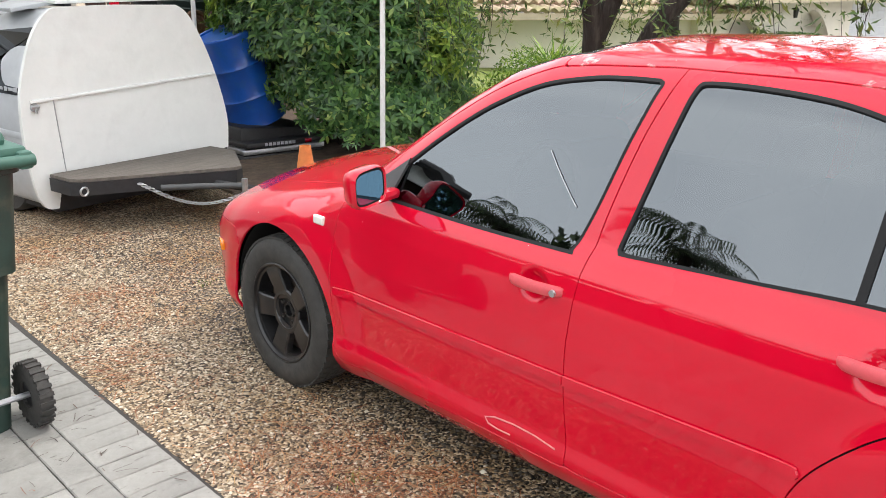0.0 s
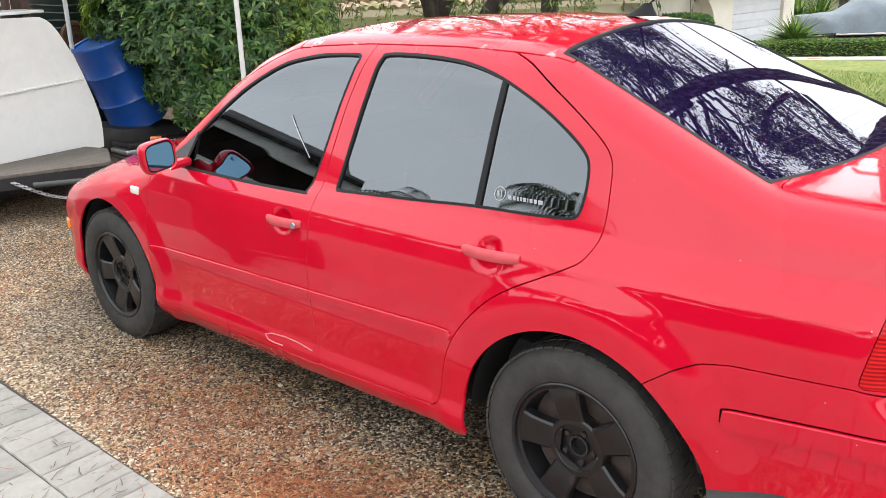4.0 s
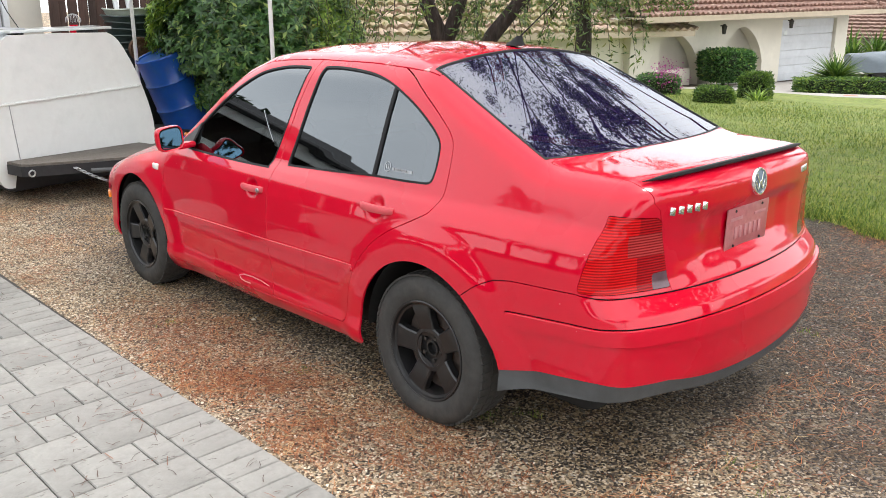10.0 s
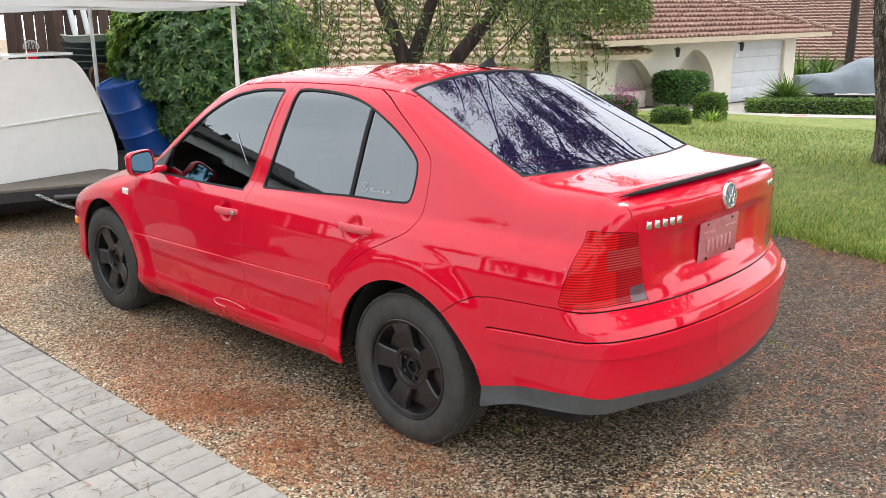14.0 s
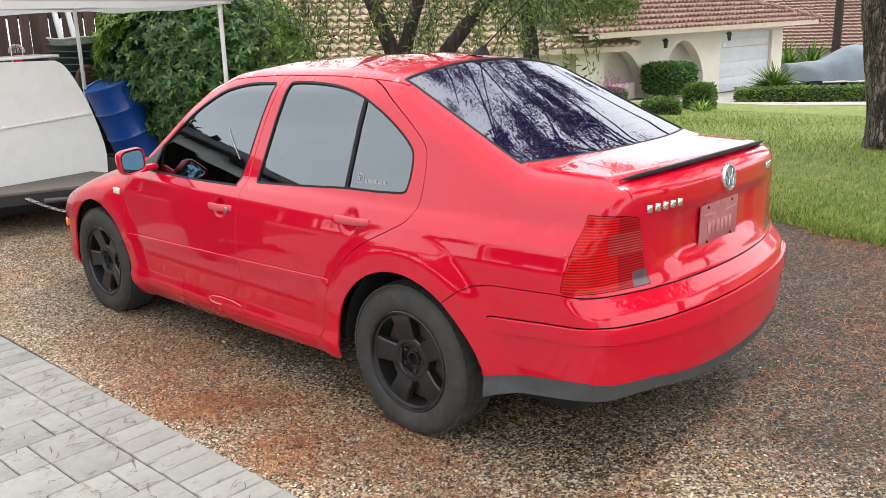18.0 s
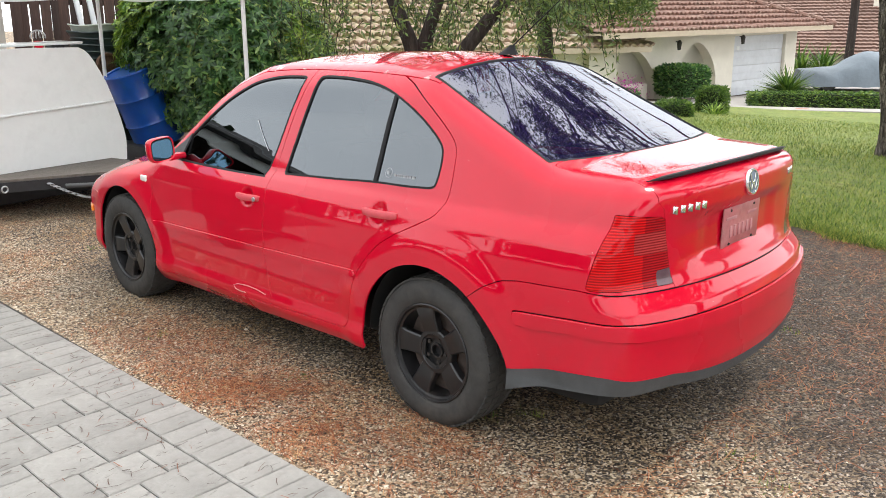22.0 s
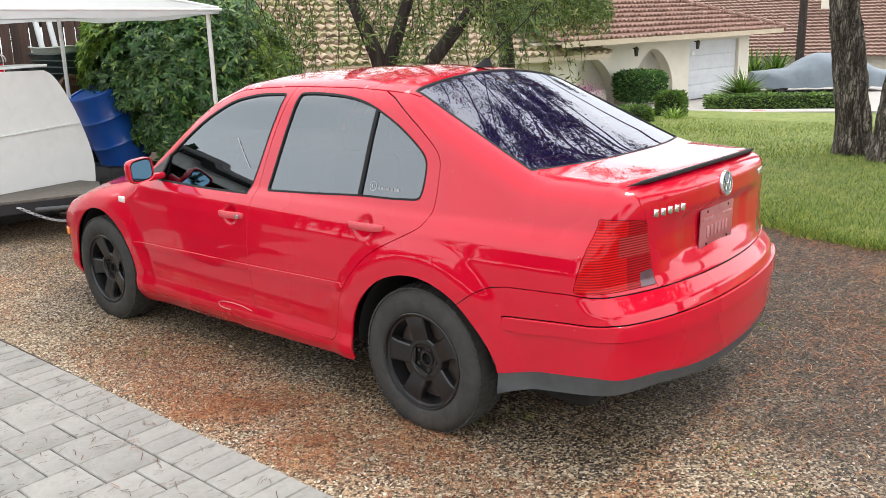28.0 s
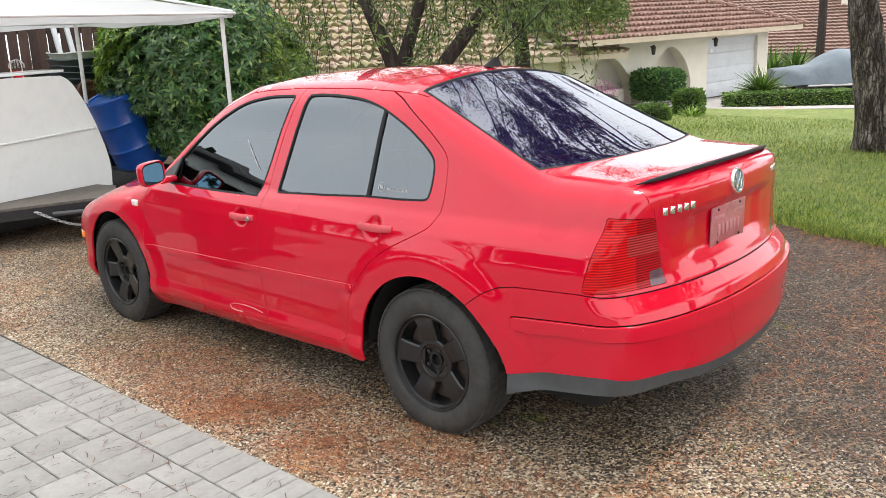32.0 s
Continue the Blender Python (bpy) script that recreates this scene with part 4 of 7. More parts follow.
    for w, h, up in ((.003, .020, 0), (.008, .016, .0)):
        bm = bmesh.new()
        bm.faces.new([bm.verts.new((gx(y, 1.0), y + dy, 1.0 + dz)) for dy, dz in ((0, -h / 2), (w, -h / 2), (w, h / 2), (0, h / 2))])
        sticker(bm, "sticker_bar")
        y += .008
    y = .284
    for w in (.011, .010, .007, .006, .010, .003, .010, .010, .016):
        bm = bmesh.new()
        bm.faces.new([bm.verts.new((gx(y, .996), y - dy, .994 + dz)) for dy, dz in ((0, -.006), (w, -.006), (w, .006), (0, .006))])
        sticker(bm, "sticker_bar")
        y -= w + .0045
    # scraped paint above the sill, and a long pale line on the front door glass
    bm = bmesh.new()
    tube(bm, [(skin_x(a, b) - .001, a, b) for a, b in ((1.10, .318), (1.18, .328), (1.26, .330), (1.34, .324), (1.375, .312), (1.36, .296), (1.32, .291), (1.27, .293))], .0028, 5)
    part("paint_scrape", bm, M_SCRAPE, car_parts["front_door"], "pale scraped line in the paint")
    bm = bmesh.new()
    tube(bm, [(skin_x(a, b) + .003, a, b) for a, b in ((1.300, 1.142), (1.262, 1.10), (1.228, 1.066), (1.195, 1.035), (1.165, 1.008))], .0016, 5)
    part("glass_line", bm, M_TEXT, car_parts["front_window"], "long pale line on the glass")
    # heater lines of the rear glass
    bm = bmesh.new()
    for k in range(8, 14):
        y = .16 - .043 * k
        half = .50 + .075 * (.236 - y) / .66 - .04
        rows = []
        for j in range(13):
            x = -half + 2 * half * j / 12
            yy = y - .05 * (1 - (x / .6) ** 2) * (.2 + k / 14)
            zz = float(top_z(yy) - top_crown(yy) * x * x) - .0045
            rows.append((bm.verts.new((x, yy - .0003, zz)), bm.verts.new((x, yy + .0003, zz))))
        for j in range(12):
            bm.faces.new((rows[j][0], rows[j + 1][0], rows[j + 1][1], rows[j][1]))
    tagged(part("heater_lines", bm, M_HEATER, car_parts["rear_glass"], "thin brown heater lines", smooth=False), kind="stuff")
    # inside: seats, dashboard, steering wheel
    for x in (-.36, .36):
        seat = new("front_seat")
        seat.parent = car
        seat.location = (x, 1.05, .30)
        bm = bmesh.new()
        box(bm, (.50, .50, .16), (0, .08, .10), .05)
        part("cushion", bm, M_SEAT, seat)
        bm = bmesh.new()
        box(bm, (.48, .14, .60), (0, -.22, .46), .06, (14, 0, 0))
        part("backrest", bm, M_SEAT, seat)
        bm = bmesh.new()
        box(bm, (.26, .09, .17), (0, -.33, .87), .04, (10, 0, 0))
        part("headrest", bm, M_SEAT, seat)
    bm = bmesh.new()
    box(bm, (1.25, .45, .18), (0, .22, .42), .06)
    box(bm, (1.25, .16, .55), (0, -.02, .70), .06, (18, 0, 0))
    part("rear_bench", bm, M_SEAT, car, "dark cloth rear bench")
    for x in (-.34, .34):
        bm = bmesh.new()
        box(bm, (.24, .08, .13), (x, -.12, 1.03), .035)
        part("rear_headrest", bm, M_SEAT, car)
    bm = bmesh.new()
    box(bm, (1.30, .45, .035), (0, -.36, 1.035), .01)
    part("parcel_shelf", bm, M_SEAT, car)
    bm = bmesh.new()
    box(bm, (1.34, .42, .26), (0, 1.86, .82), .08)
    part("dashboard", bm, M_BLACKTRIM, car)
    bm = bmesh.new()
    bmesh.ops.create_circle(bm, segments=8, radius=.1)
    bm.clear()
    ring = [(-.36 + .185 * math.cos(a), 1.58, .90 + .185 * math.sin(a)) for a in [2 * math.pi * k / 24 for k in range(25)]]
    tube(bm, ring, .014, 8)
    box(bm, (.34, .03, .06), (-.36, 1.59, .90), .01)
    part("steering_wheel", bm, M_BLACKTRIM, car)


M_BADGEFACE = material("blue-grey badge enamel", (0.10, 0.14, 0.19), rough=0.25, vary=0.1, scale=30)
M_PLATE = material("dusty plate holder", (0.40, 0.11, 0.12), rough=0.35, vary=0.2, scale=14, second=(0.46, 0.20, 0.20), second_scale=9, second_at=(0.45, 0.7))
M_PLATEMARK = material("paler dusty marks", (0.46, 0.20, 0.21), rough=0.5, vary=0.2, scale=20)
M_SCRAPE = material("scraped pale pink paint", (0.62, 0.20, 0.21), rough=0.5, vary=0.2, scale=40)
M_HEATER = material("brown heater line", (0.16, 0.09, 0.07), rough=0.6)
build_car_details()


# ---- ground ----
def raw_mesh(name, V, F, mat, smooth=False):
    """A mesh object from arrays: all faces with the same number of corners."""
    V, F = np.asarray(V, np.float32), np.asarray(F, np.int32)
    me = bpy.data.meshes.new(name)
    me.vertices.add(len(V))
    me.vertices.foreach_set("co", V.ravel())
    k = F.shape[1]
    me.loops.add(len(F) * k)
    me.loops.foreach_set("vertex_index", F.ravel())
    me.polygons.add(len(F))
    me.polygons.foreach_set("loop_start", np.arange(0, len(F) * k, k, dtype=np.int32))
    me.update(calc_edges=True)
    me.validate()
    me.materials.append(mat)
    if smooth:
        me.shade_smooth()
    return new(name, me)


rng = np.random.default_rng(7)


def gravel_material():
    m = bpy.data.materials.new("brown gravel with damp and painted shade")
    m.use_nodes = True
    nt = m.node_tree
    b = nt.nodes["Principled BSDF"]
    b.inputs["Roughness"].default_value = 0.75
    co = nt.nodes.new("ShaderNodeTexCoord")
    v1 = nt.nodes.new("ShaderNodeTexVoronoi")
    v1.inputs["Scale"].default_value = 105
    v1.inputs["Randomness"].default_value = 1.0
    nt.links.new(co.outputs["Object"], v1.inputs["Vector"])
    sep = nt.nodes.new("ShaderNodeSeparateColor")
    nt.links.new(v1.outputs["Color"], sep.inputs["Color"])
    ramp = nt.nodes.new("ShaderNodeValToRGB")
    el = ramp.color_ramp.elements
    el[0].position, el[0].color = 0.0, (0.012, 0.008, 0.005, 1)
    el[1].position, el[1].color = 1.0, (0.66, 0.57, 0.45, 1)
    for p_, c_ in ((0.25, (0.070, 0.050, 0.033, 1)), (0.5, (0.235, 0.166, 0.099, 1)), (0.8, (0.44, 0.345, 0.228, 1))):
        e = el.new(p_)
        e.color = c_
    nt.links.new(sep.outputs[0], ramp.inputs["Fac"])
    n1 = nt.nodes.new("ShaderNodeTexNoise")
    n1.inputs["Scale"].default_value, n1.inputs["Detail"].default_value = 1.6, 8
    nt.links.new(co.outputs["Object"], n1.inputs["Vector"])
    mr = nt.nodes.new("ShaderNodeMapRange")
    mr.inputs["From Min"].default_value, mr.inputs["From Max"].default_value = 0.42, 0.68
    nt.links.new(n1.outputs["Fac"], mr.inputs["Value"])
    mx = nt.nodes.new("ShaderNodeMix")
    mx.data_type, mx.blend_type = "RGBA", "MULTIPLY"
    mx.inputs["B"].default_value = (0.84, 0.70, 0.52, 1)
    nt.links.new(mr.outputs[0], mx.inputs["Factor"])
    nt.links.new(ramp.outputs["Color"], mx.inputs["A"])
    # darker behind and right of the car: damp, and shade put into colour
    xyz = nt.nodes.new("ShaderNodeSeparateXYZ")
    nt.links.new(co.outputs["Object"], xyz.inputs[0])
    wet_shade = nt.nodes.new("ShaderNodeMath")
    wet_shade.operation, wet_shade.inputs[1].default_value = "MULTIPLY_ADD", -0.55
    nt.links.new(xyz.outputs["Y"], wet_shade.inputs[0])
    nt.links.new(xyz.outputs["X"], wet_shade.inputs[2])
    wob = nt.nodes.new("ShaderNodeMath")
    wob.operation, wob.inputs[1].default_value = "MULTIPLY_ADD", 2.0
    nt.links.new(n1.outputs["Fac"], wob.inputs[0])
    nt.links.new(wet_shade.outputs[0], wob.inputs[2])
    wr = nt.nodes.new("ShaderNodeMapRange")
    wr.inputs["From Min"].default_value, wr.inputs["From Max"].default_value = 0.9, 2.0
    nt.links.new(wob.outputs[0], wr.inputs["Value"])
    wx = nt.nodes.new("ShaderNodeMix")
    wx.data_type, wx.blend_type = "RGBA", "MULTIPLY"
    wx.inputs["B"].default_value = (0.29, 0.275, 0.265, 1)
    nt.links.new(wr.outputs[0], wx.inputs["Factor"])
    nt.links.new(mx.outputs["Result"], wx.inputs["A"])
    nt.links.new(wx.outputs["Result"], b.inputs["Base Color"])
    bp = nt.nodes.new("ShaderNodeBump")
    bp.invert = True
    bp.inputs["Strength"].default_value, bp.inputs["Distance"].default_value = 1.0, 0.006
    nt.links.new(v1.outputs["Distance"], bp.inputs["Height"])
    nt.links.new(bp.outputs[0], b.inputs["Normal"])
    return m


def island_material(name, stops, rough=0.7):
    """Loose bits whose colour is drawn bit by bit from a ramp."""
    m = bpy.data.materials.new(name)
    m.use_nodes = True
    nt = m.node_tree
    b = nt.nodes["Principled BSDF"]
    b.inputs["Roughness"].default_value = rough
    ge = nt.nodes.new("ShaderNodeNewGeometry")
    ramp = nt.nodes.new("ShaderNodeValToRGB")
    el = ramp.color_ramp.elements
    el[0].position, el[0].color = stops[0][0], (*stops[0][1], 1)
    el[1].position, el[1].color = stops[-1][0], (*stops[-1][1], 1)
    for p_, c_ in stops[1:-1]:
        e = el.new(p_)
        e.color = (*c_, 1)
    nt.links.new(ge.outputs["Random Per Island"], ramp.inputs["Fac"])
    nt.links.new(ramp.outputs["Color"], b.inputs["Base Color"])
    return m


def paver_material():
    """Pale riven stone: soft clouds, short dark pits that run one way, and change from stone to stone."""
    m = material("pale riven paver", (0.256, 0.250, 0.230), rough=0.75, vary=0.20, scale=11, second=(0.165, 0.160, 0.148), second_scale=5, second_at=(0.48, 0.72),
                 bump=0.9, bump_scale=26, random_by="object", random_amount=0.10, bump_depth=0.006)
    nt = m.node_tree
    b = nt.nodes["Principled BSDF"]
    base = b.inputs["Base Color"].links[0].from_socket
    co = nt.nodes.new("ShaderNodeTexCoord")
    mp = nt.nodes.new("ShaderNodeMapping")
    mp.inputs["Scale"].default_value = (16, 48, 30)
    mp.inputs["Rotation"].default_value = (0, 0, 0.25)
    nt.links.new(co.outputs["Object"], mp.inputs["Vector"])
    oi = nt.nodes.new("ShaderNodeObjectInfo")
    ns = nt.nodes.new("ShaderNodeTexNoise")
    ns.noise_dimensions = "4D"
    ns.inputs["Scale"].default_value, ns.inputs["Detail"].default_value, ns.inputs["Roughness"].default_value = 1.0, 4, 0.55
    far = nt.nodes.new("ShaderNodeMath")
    far.operation, far.inputs[1].default_value = "MULTIPLY", 50.0
    nt.links.new(oi.outputs["Random"], far.inputs[0])
    nt.links.new(far.outputs[0], ns.inputs["W"])
    nt.links.new(mp.outputs[0], ns.inputs["Vector"])
    pit = nt.nodes.new("ShaderNodeMapRange")
    pit.inputs["From Min"].default_value, pit.inputs["From Max"].default_value = 0.625, 0.70
    nt.links.new(ns.outputs["Fac"], pit.inputs["Value"])
    mx = nt.nodes.new("ShaderNodeMix")
    mx.data_type = "RGBA"
    mx.inputs["B"].default_value = (0.085, 0.078, 0.070, 1)
    cut = nt.nodes.new("ShaderNodeMath")
    cut.operation, cut.inputs[1].default_value = "MULTIPLY", 0.75
    nt.links.new(pit.outputs[0], cut.inputs[0])
    nt.links.new(cut.outputs[0], mx.inputs["Factor"])
    nt.links.new(base, mx.inputs["A"])
    nt.links.new(mx.outputs["Result"], b.inputs["Base Color"])
    return m


M_GRAVEL = gravel_material()
M_PEBBLE = island_material("loose pebbles", [(0, (.06, .042, .026)), (.35, (.21, .155, .098)), (.6, (.36, .285, .19)), (.88, (.50, .43, .32)), (1, (.70, .64, .52))], .6)
M_TWIG = island_material("dark dry twigs and needles", [(0, (.03, .02, .016)), (.7, (.10, .055, .035)), (1, (.26, .10, .05))], .8)
M_DAMPSHADE = island_material("damp and shade-dark pebbles", [(0, (.014, .010, .007)), (.35, (.046, .034, .025)), (.6, (.088, .068, .051)), (.88, (.155, .128, .10)), (1, (.33, .29, .25))], .45)
M_NEEDLE = island_material("fallen pine needles", [(0, (.09, .030, .014)), (.4, (.27, .085, .030)), (.75, (.42, .15, .056)), (.94, (.48, .26, .11)), (1, (.54, .40, .20))], .7)
M_EARTH = material("shaded soil and mulch", (0.09, 0.062, 0.042), rough=0.9, vary=0.5, scale=14, bump=0.6, bump_scale=50, second=(0.05, 0.035, 0.025), second_scale=3)
M_LAWN = material("lawn soil and thatch", (0.125, 0.17, 0.025), rough=0.9, vary=0.5, scale=9, second=(0.21, 0.22, 0.05), second_scale=2.2, second_at=(.45, .7), bump=0.5, bump_scale=80)
M_GRASS = island_material("grass blades", [(0, (.03, .07, .006)), (.4, (.10, .19, .014)), (.75, (.24, .31, .03)), (1, (.50, .47, .11))], .65)
M_PAVER = paver_material()
M_JOINT = material("dark paver joint sand", (0.05, 0.046, 0.042), rough=0.95, vary=0.3, scale=60)
M_CONCRETE = material("pale concrete", (0.34, 0.32, 0.295), rough=0.85, vary=0.15, scale=4, bump=0.2, bump_scale=40)


def ground_z(x, y):
    """The land: level by the car, falling gently to the neighbour's house."""
    d = np.clip((np.asarray(x, float) - 6.0) / 18.0, 0, 1)
    return -0.55 * d * d * (3 - 2 * d)


def build_ground():
    xs = np.concatenate((np.linspace(-400, -30, 8), np.linspace(-25, 45, 71), np.linspace(55, 400, 10)))
    ys = np.concatenate((np.linspace(-400, -25, 8), np.linspace(-20, 40, 61), np.linspace(50, 400, 9)))
    X, Y = np.meshgrid(xs, ys, indexing="ij")
    Z = ground_z(X, Y)
    idx = np.arange(X.size).reshape(X.shape)
    F = np.stack((idx[:-1, :-1].ravel(), idx[1:, :-1].ravel(), idx[1:, 1:].ravel(), idx[:-1, 1:].ravel()), 1)
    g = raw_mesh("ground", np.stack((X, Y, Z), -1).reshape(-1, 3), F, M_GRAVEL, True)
    tagged(g, "brown gravel ground scattered with pine needles", "ground", kind="structure")
    # lawn beyond the gravel
    xs, ys = np.linspace(0, 1, 60), np.linspace(-14, 15, 70)
    X = np.zeros((60, 70))
    Y = X + ys[None]
    edge = 3.62 + 0.30 * np.clip(Y, -3, 6) - 0.02 * np.clip(Y, -3, 6) ** 2 + 0.05 * np.sin(Y * 5.1) + 0.03 * np.sin(Y * 12.3)
    far = 18.6 - .55 * (np.clip(Y, 0, 9) - 4)
    X = edge + (far - edge) * xs[:, None] ** 1.5
    Z = ground_z(X, Y) + 0.012 * step(0, .3, X - edge) + 0.01 * np.sin(X * 1.3) * np.sin(Y * 1.1)
    idx = np.arange(X.size).reshape(X.shape)
    F = np.stack((idx[:-1, :-1].ravel(), idx[1:, :-1].ravel(), idx[1:, 1:].ravel(), idx[:-1, 1:].ravel()), 1)
    lw = raw_mesh("lawn", np.stack((X, Y, Z + .004), -1).reshape(-1, 3), F, M_LAWN, True)
    tagged(lw, "green and yellowing mown lawn", "lawn", kind="structure")
    # soil under the trees and the shrub
    xs, ys = np.linspace(0, 1, 12), np.linspace(3.6, 12, 30)
    Y = np.zeros((12, 30)) + ys[None]
    left = .62 + 0.10 * np.sin(Y * 2.3) + np.where(Y < 5.4, (5.4 - Y) * .75, 0)
    X = left + (6.5 - left) * xs[:, None]
    Z = ground_z(X, Y) + 0.05 * np.sin(np.pi * xs[:, None]) + 0.006 + 0.012 * np.sin(X * 5) * np.sin(Y * 4)
    idx = np.arange(X.size).reshape(X.shape)
    F = np.stack((idx[:-1, :-1].ravel(), idx[1:, :-1].ravel(), idx[1:, 1:].ravel(), idx[:-1, 1:].ravel()), 1)
    tagged(raw_mesh("planting_bed", np.stack((X, Y, Z + .01), -1).reshape(-1, 3), F, M_EARTH, True), "dark soil and mulch bed under the shrub", "soil", kind="structure")


def scatter_pebbles():
    n = 100000
    u = rng.random((n, 2))
    # denser towards the open side of the car
    x = -1.43 + 5.1 * u[:, 0] ** 1.35
    y = -2.6 + 7.6 * u[:, 1]
    s = rng.uniform(.0035, .0085, n) * np.where(rng.random(n) < .03, 1.7, 1.0)
    base = np.array([(1, 0, 0), (-1, 0, 0), (0, 1, 0), (0, -1, 0), (0, 0, 1), (0, 0, -1)], float)
    tri = np.array([(0, 2, 4), (2, 1, 4), (1, 3, 4), (3, 0, 4)])
    a = rng.uniform(0, 6.28, n)
    ex = rng.uniform(.7, 1.35, (n, 1)), rng.uniform(.7, 1.1, (n, 1)), rng.uniform(.4, .75, (n, 1))
    P = base[None] * np.concatenate(ex, 1)[:, None] + rng.uniform(-.22, .22, (n, 6, 3))
    P *= s[:, None, None]
    c, sn = np.cos(a)[:, None], np.sin(a)[:, None]
    Q = np.stack((P[:, :, 0] * c - P[:, :, 1] * sn + x[:, None], P[:, :, 0] * sn + P[:, :, 1] * c + y[:, None], P[:, :, 2] + .0015), -1)
    damp_shade = x + .25 * np.sin(y * 2.1) + rng.normal(0, .25, n) > np.where(y < -.9, -.45, .2)
    # the car's footprint as well: its shade is painted into the pebble colour
    damp_shade |= (np.abs(x) < .78 + rng.normal(0, .08, n)) & (y > -1.0)
    for nm, pick, mat, lab in (("pebbles", ~damp_shade, M_PEBBLE, "loose brown and grey pebbles on the drive"), ("damp_shade_pebbles", damp_shade, M_DAMPSHADE, "damp pebbles behind the car, shade-dark ones under it")):
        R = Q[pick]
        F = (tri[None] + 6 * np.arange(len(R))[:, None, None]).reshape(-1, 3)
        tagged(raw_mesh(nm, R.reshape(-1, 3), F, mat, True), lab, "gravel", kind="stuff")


def strips(name, x, y, z, a, length, width, lift, mat, label, category, bend=0.25):
    """Thin bent slivers lying about: needles and the like."""
    n = len(x)
    d = np.stack((np.cos(a), np.sin(a)), 1)
    q = np.stack((-np.sin(a), np.cos(a)), 1)
    b = rng.uniform(-bend, bend, n) * length
    pts = []
    for t, k in ((-.5, 0), (0, 1), (.5, 0)):
        c = np.stack((x, y), 1) + d * (t * length)[:, None] + q * (b * k)[:, None]
        zz = z + lift * (1 if k else rng.random(n) * .6)
        for w in (-1, 1):
            e = c + q * (w * width / 2)[:, None]
            pts.append(np.column_stack((e, zz)))
    V = np.stack(pts, 1).reshape(-1, 3)
    f = np.array([(0, 2, 3, 1), (2, 4, 5, 3)])
    F = (f[None] + 6 * np.arange(n)[:, None, None]).reshape(-1, 4)
    return tagged(raw_mesh(name, V, F, mat), label, category, kind="stuff")


def scatter_needles():
    """Rust-red drifts on the open gravel; the car has kept its own patch clear."""
    m = 240
    cx, cy = rng.uniform(-1.42, 3.6, m), rng.uniform(-2.6, 5.5, m)
    weight = np.where(cx < -.75, 2.6, 1.0) * np.where(cy < 1.8, 1.5, .6) * rng.uniform(.3, 1.6, m)
    k = rng.choice(m, 27000, p=weight / weight.sum())
    sp = rng.uniform(.12, .50, m)[k]
    x, y = cx[k] + rng.normal(0, 1, len(k)) * sp, cy[k] + rng.normal(0, 1, len(k)) * sp * .7
    keep = (x > -1.42) & ~((np.abs(x) < .80 + rng.normal(0, .05, len(x))) & (y > -.85) & (y < 3.3))
    x, y = x[keep], y[keep]
    n = len(x)
    lie = rng.uniform(0, 3.14, m)[k][keep] + rng.normal(0, .75, n)
    strips("pine_needles", x, y, np.full(n, .008), lie, rng.uniform(.04, .12, n), rng.uniform(.0016, .0030, n), rng.uniform(.002, .012, n), M_NEEDLE,
           "rust-coloured pine needles on the gravel", "pine needles")
    # a few on the pavers, in little tufts
    cx, cy = rng.uniform(-3.2, -1.5, 60), rng.uniform(-1.0, 4.0, 60)
    k = rng.integers(0, 60, 1500)
    x, y = cx[k] + rng.normal(0, .25, 1500), cy[k] + rng.normal(0, .25, 1500)
    keep = x < -1.47
    x, y = x[keep], y[keep]
    n = len(x)
    strips("stray_needles", x, y, np.full(n, .022), rng.uniform(0, 6.28, n), rng.uniform(.02, .07, n), rng.uniform(.0014, .0034, n), rng.uniform(.001, .004, n), M_TWIG,
           "stray pine needles lying on the pavers", "pine needles", .08)


def blades(name, x, y, z, h, w, lean, mat, label, category):
    n = len(x)
    a = rng.uniform(0, 6.28, n)
    d = np.stack((np.cos(a), np.sin(a)), 1)
    p0 = np.column_stack((x - d[:, 0] * w, y - d[:, 1] * w, z))
    p1 = np.column_stack((x + d[:, 0] * w, y + d[:, 1] * w, z))
    b = rng.uniform(0, 6.28, n)
    p2 = np.column_stack((x + np.cos(b) * lean * h, y + np.sin(b) * lean * h, z + h))
    V = np.stack((p0, p1, p2), 1).reshape(-1, 3)
    return tagged(raw_mesh(name, V, np.arange(3 * n).reshape(-1, 3), mat), label, category, kind="stuff")


def scatter_grass():
    n = 210000
    y = rng.uniform(-4.5, 9, n)
    yc = np.clip(y, -3, 6)
    edge = 3.62 + .30 * yc - .02 * yc ** 2 + .05 * np.sin(y * 5.1) + .03 * np.sin(y * 12.3)
    x = edge + (14 - edge) * rng.random(n) ** 2.2 + rng.normal(0, .05, n)
    blades("grass", x, y, ground_z(x, y) + .005, rng.uniform(.025, .065, n), rng.uniform(.002, .0045, n), rng.uniform(.2, 1.1, n), M_GRASS, "short green and straw-coloured grass", "grass")
    cx, cy = rng.uniform(-1.35, 3.4, 46), rng.uniform(-2.4, 4.2, 46)
    k = rng.integers(0, 46, 1500)
    x, y = cx[k] + rng.normal(0, .035, 1500), cy[k] + rng.normal(0, .035, 1500)
    keep = x > -1.42
    x, y = x[keep], y[keep]
    n = len(x)
    blades("weeds", x, y, np.zeros(n), rng.uniform(.008, .03, n), rng.uniform(.0012, .0025, n), rng.uniform(.2, 1.0, n), M_GRASS, "small weeds sprouting in the gravel", "weeds")


build_ground()
scatter_pebbles()
scatter_needles()
scatter_grass()


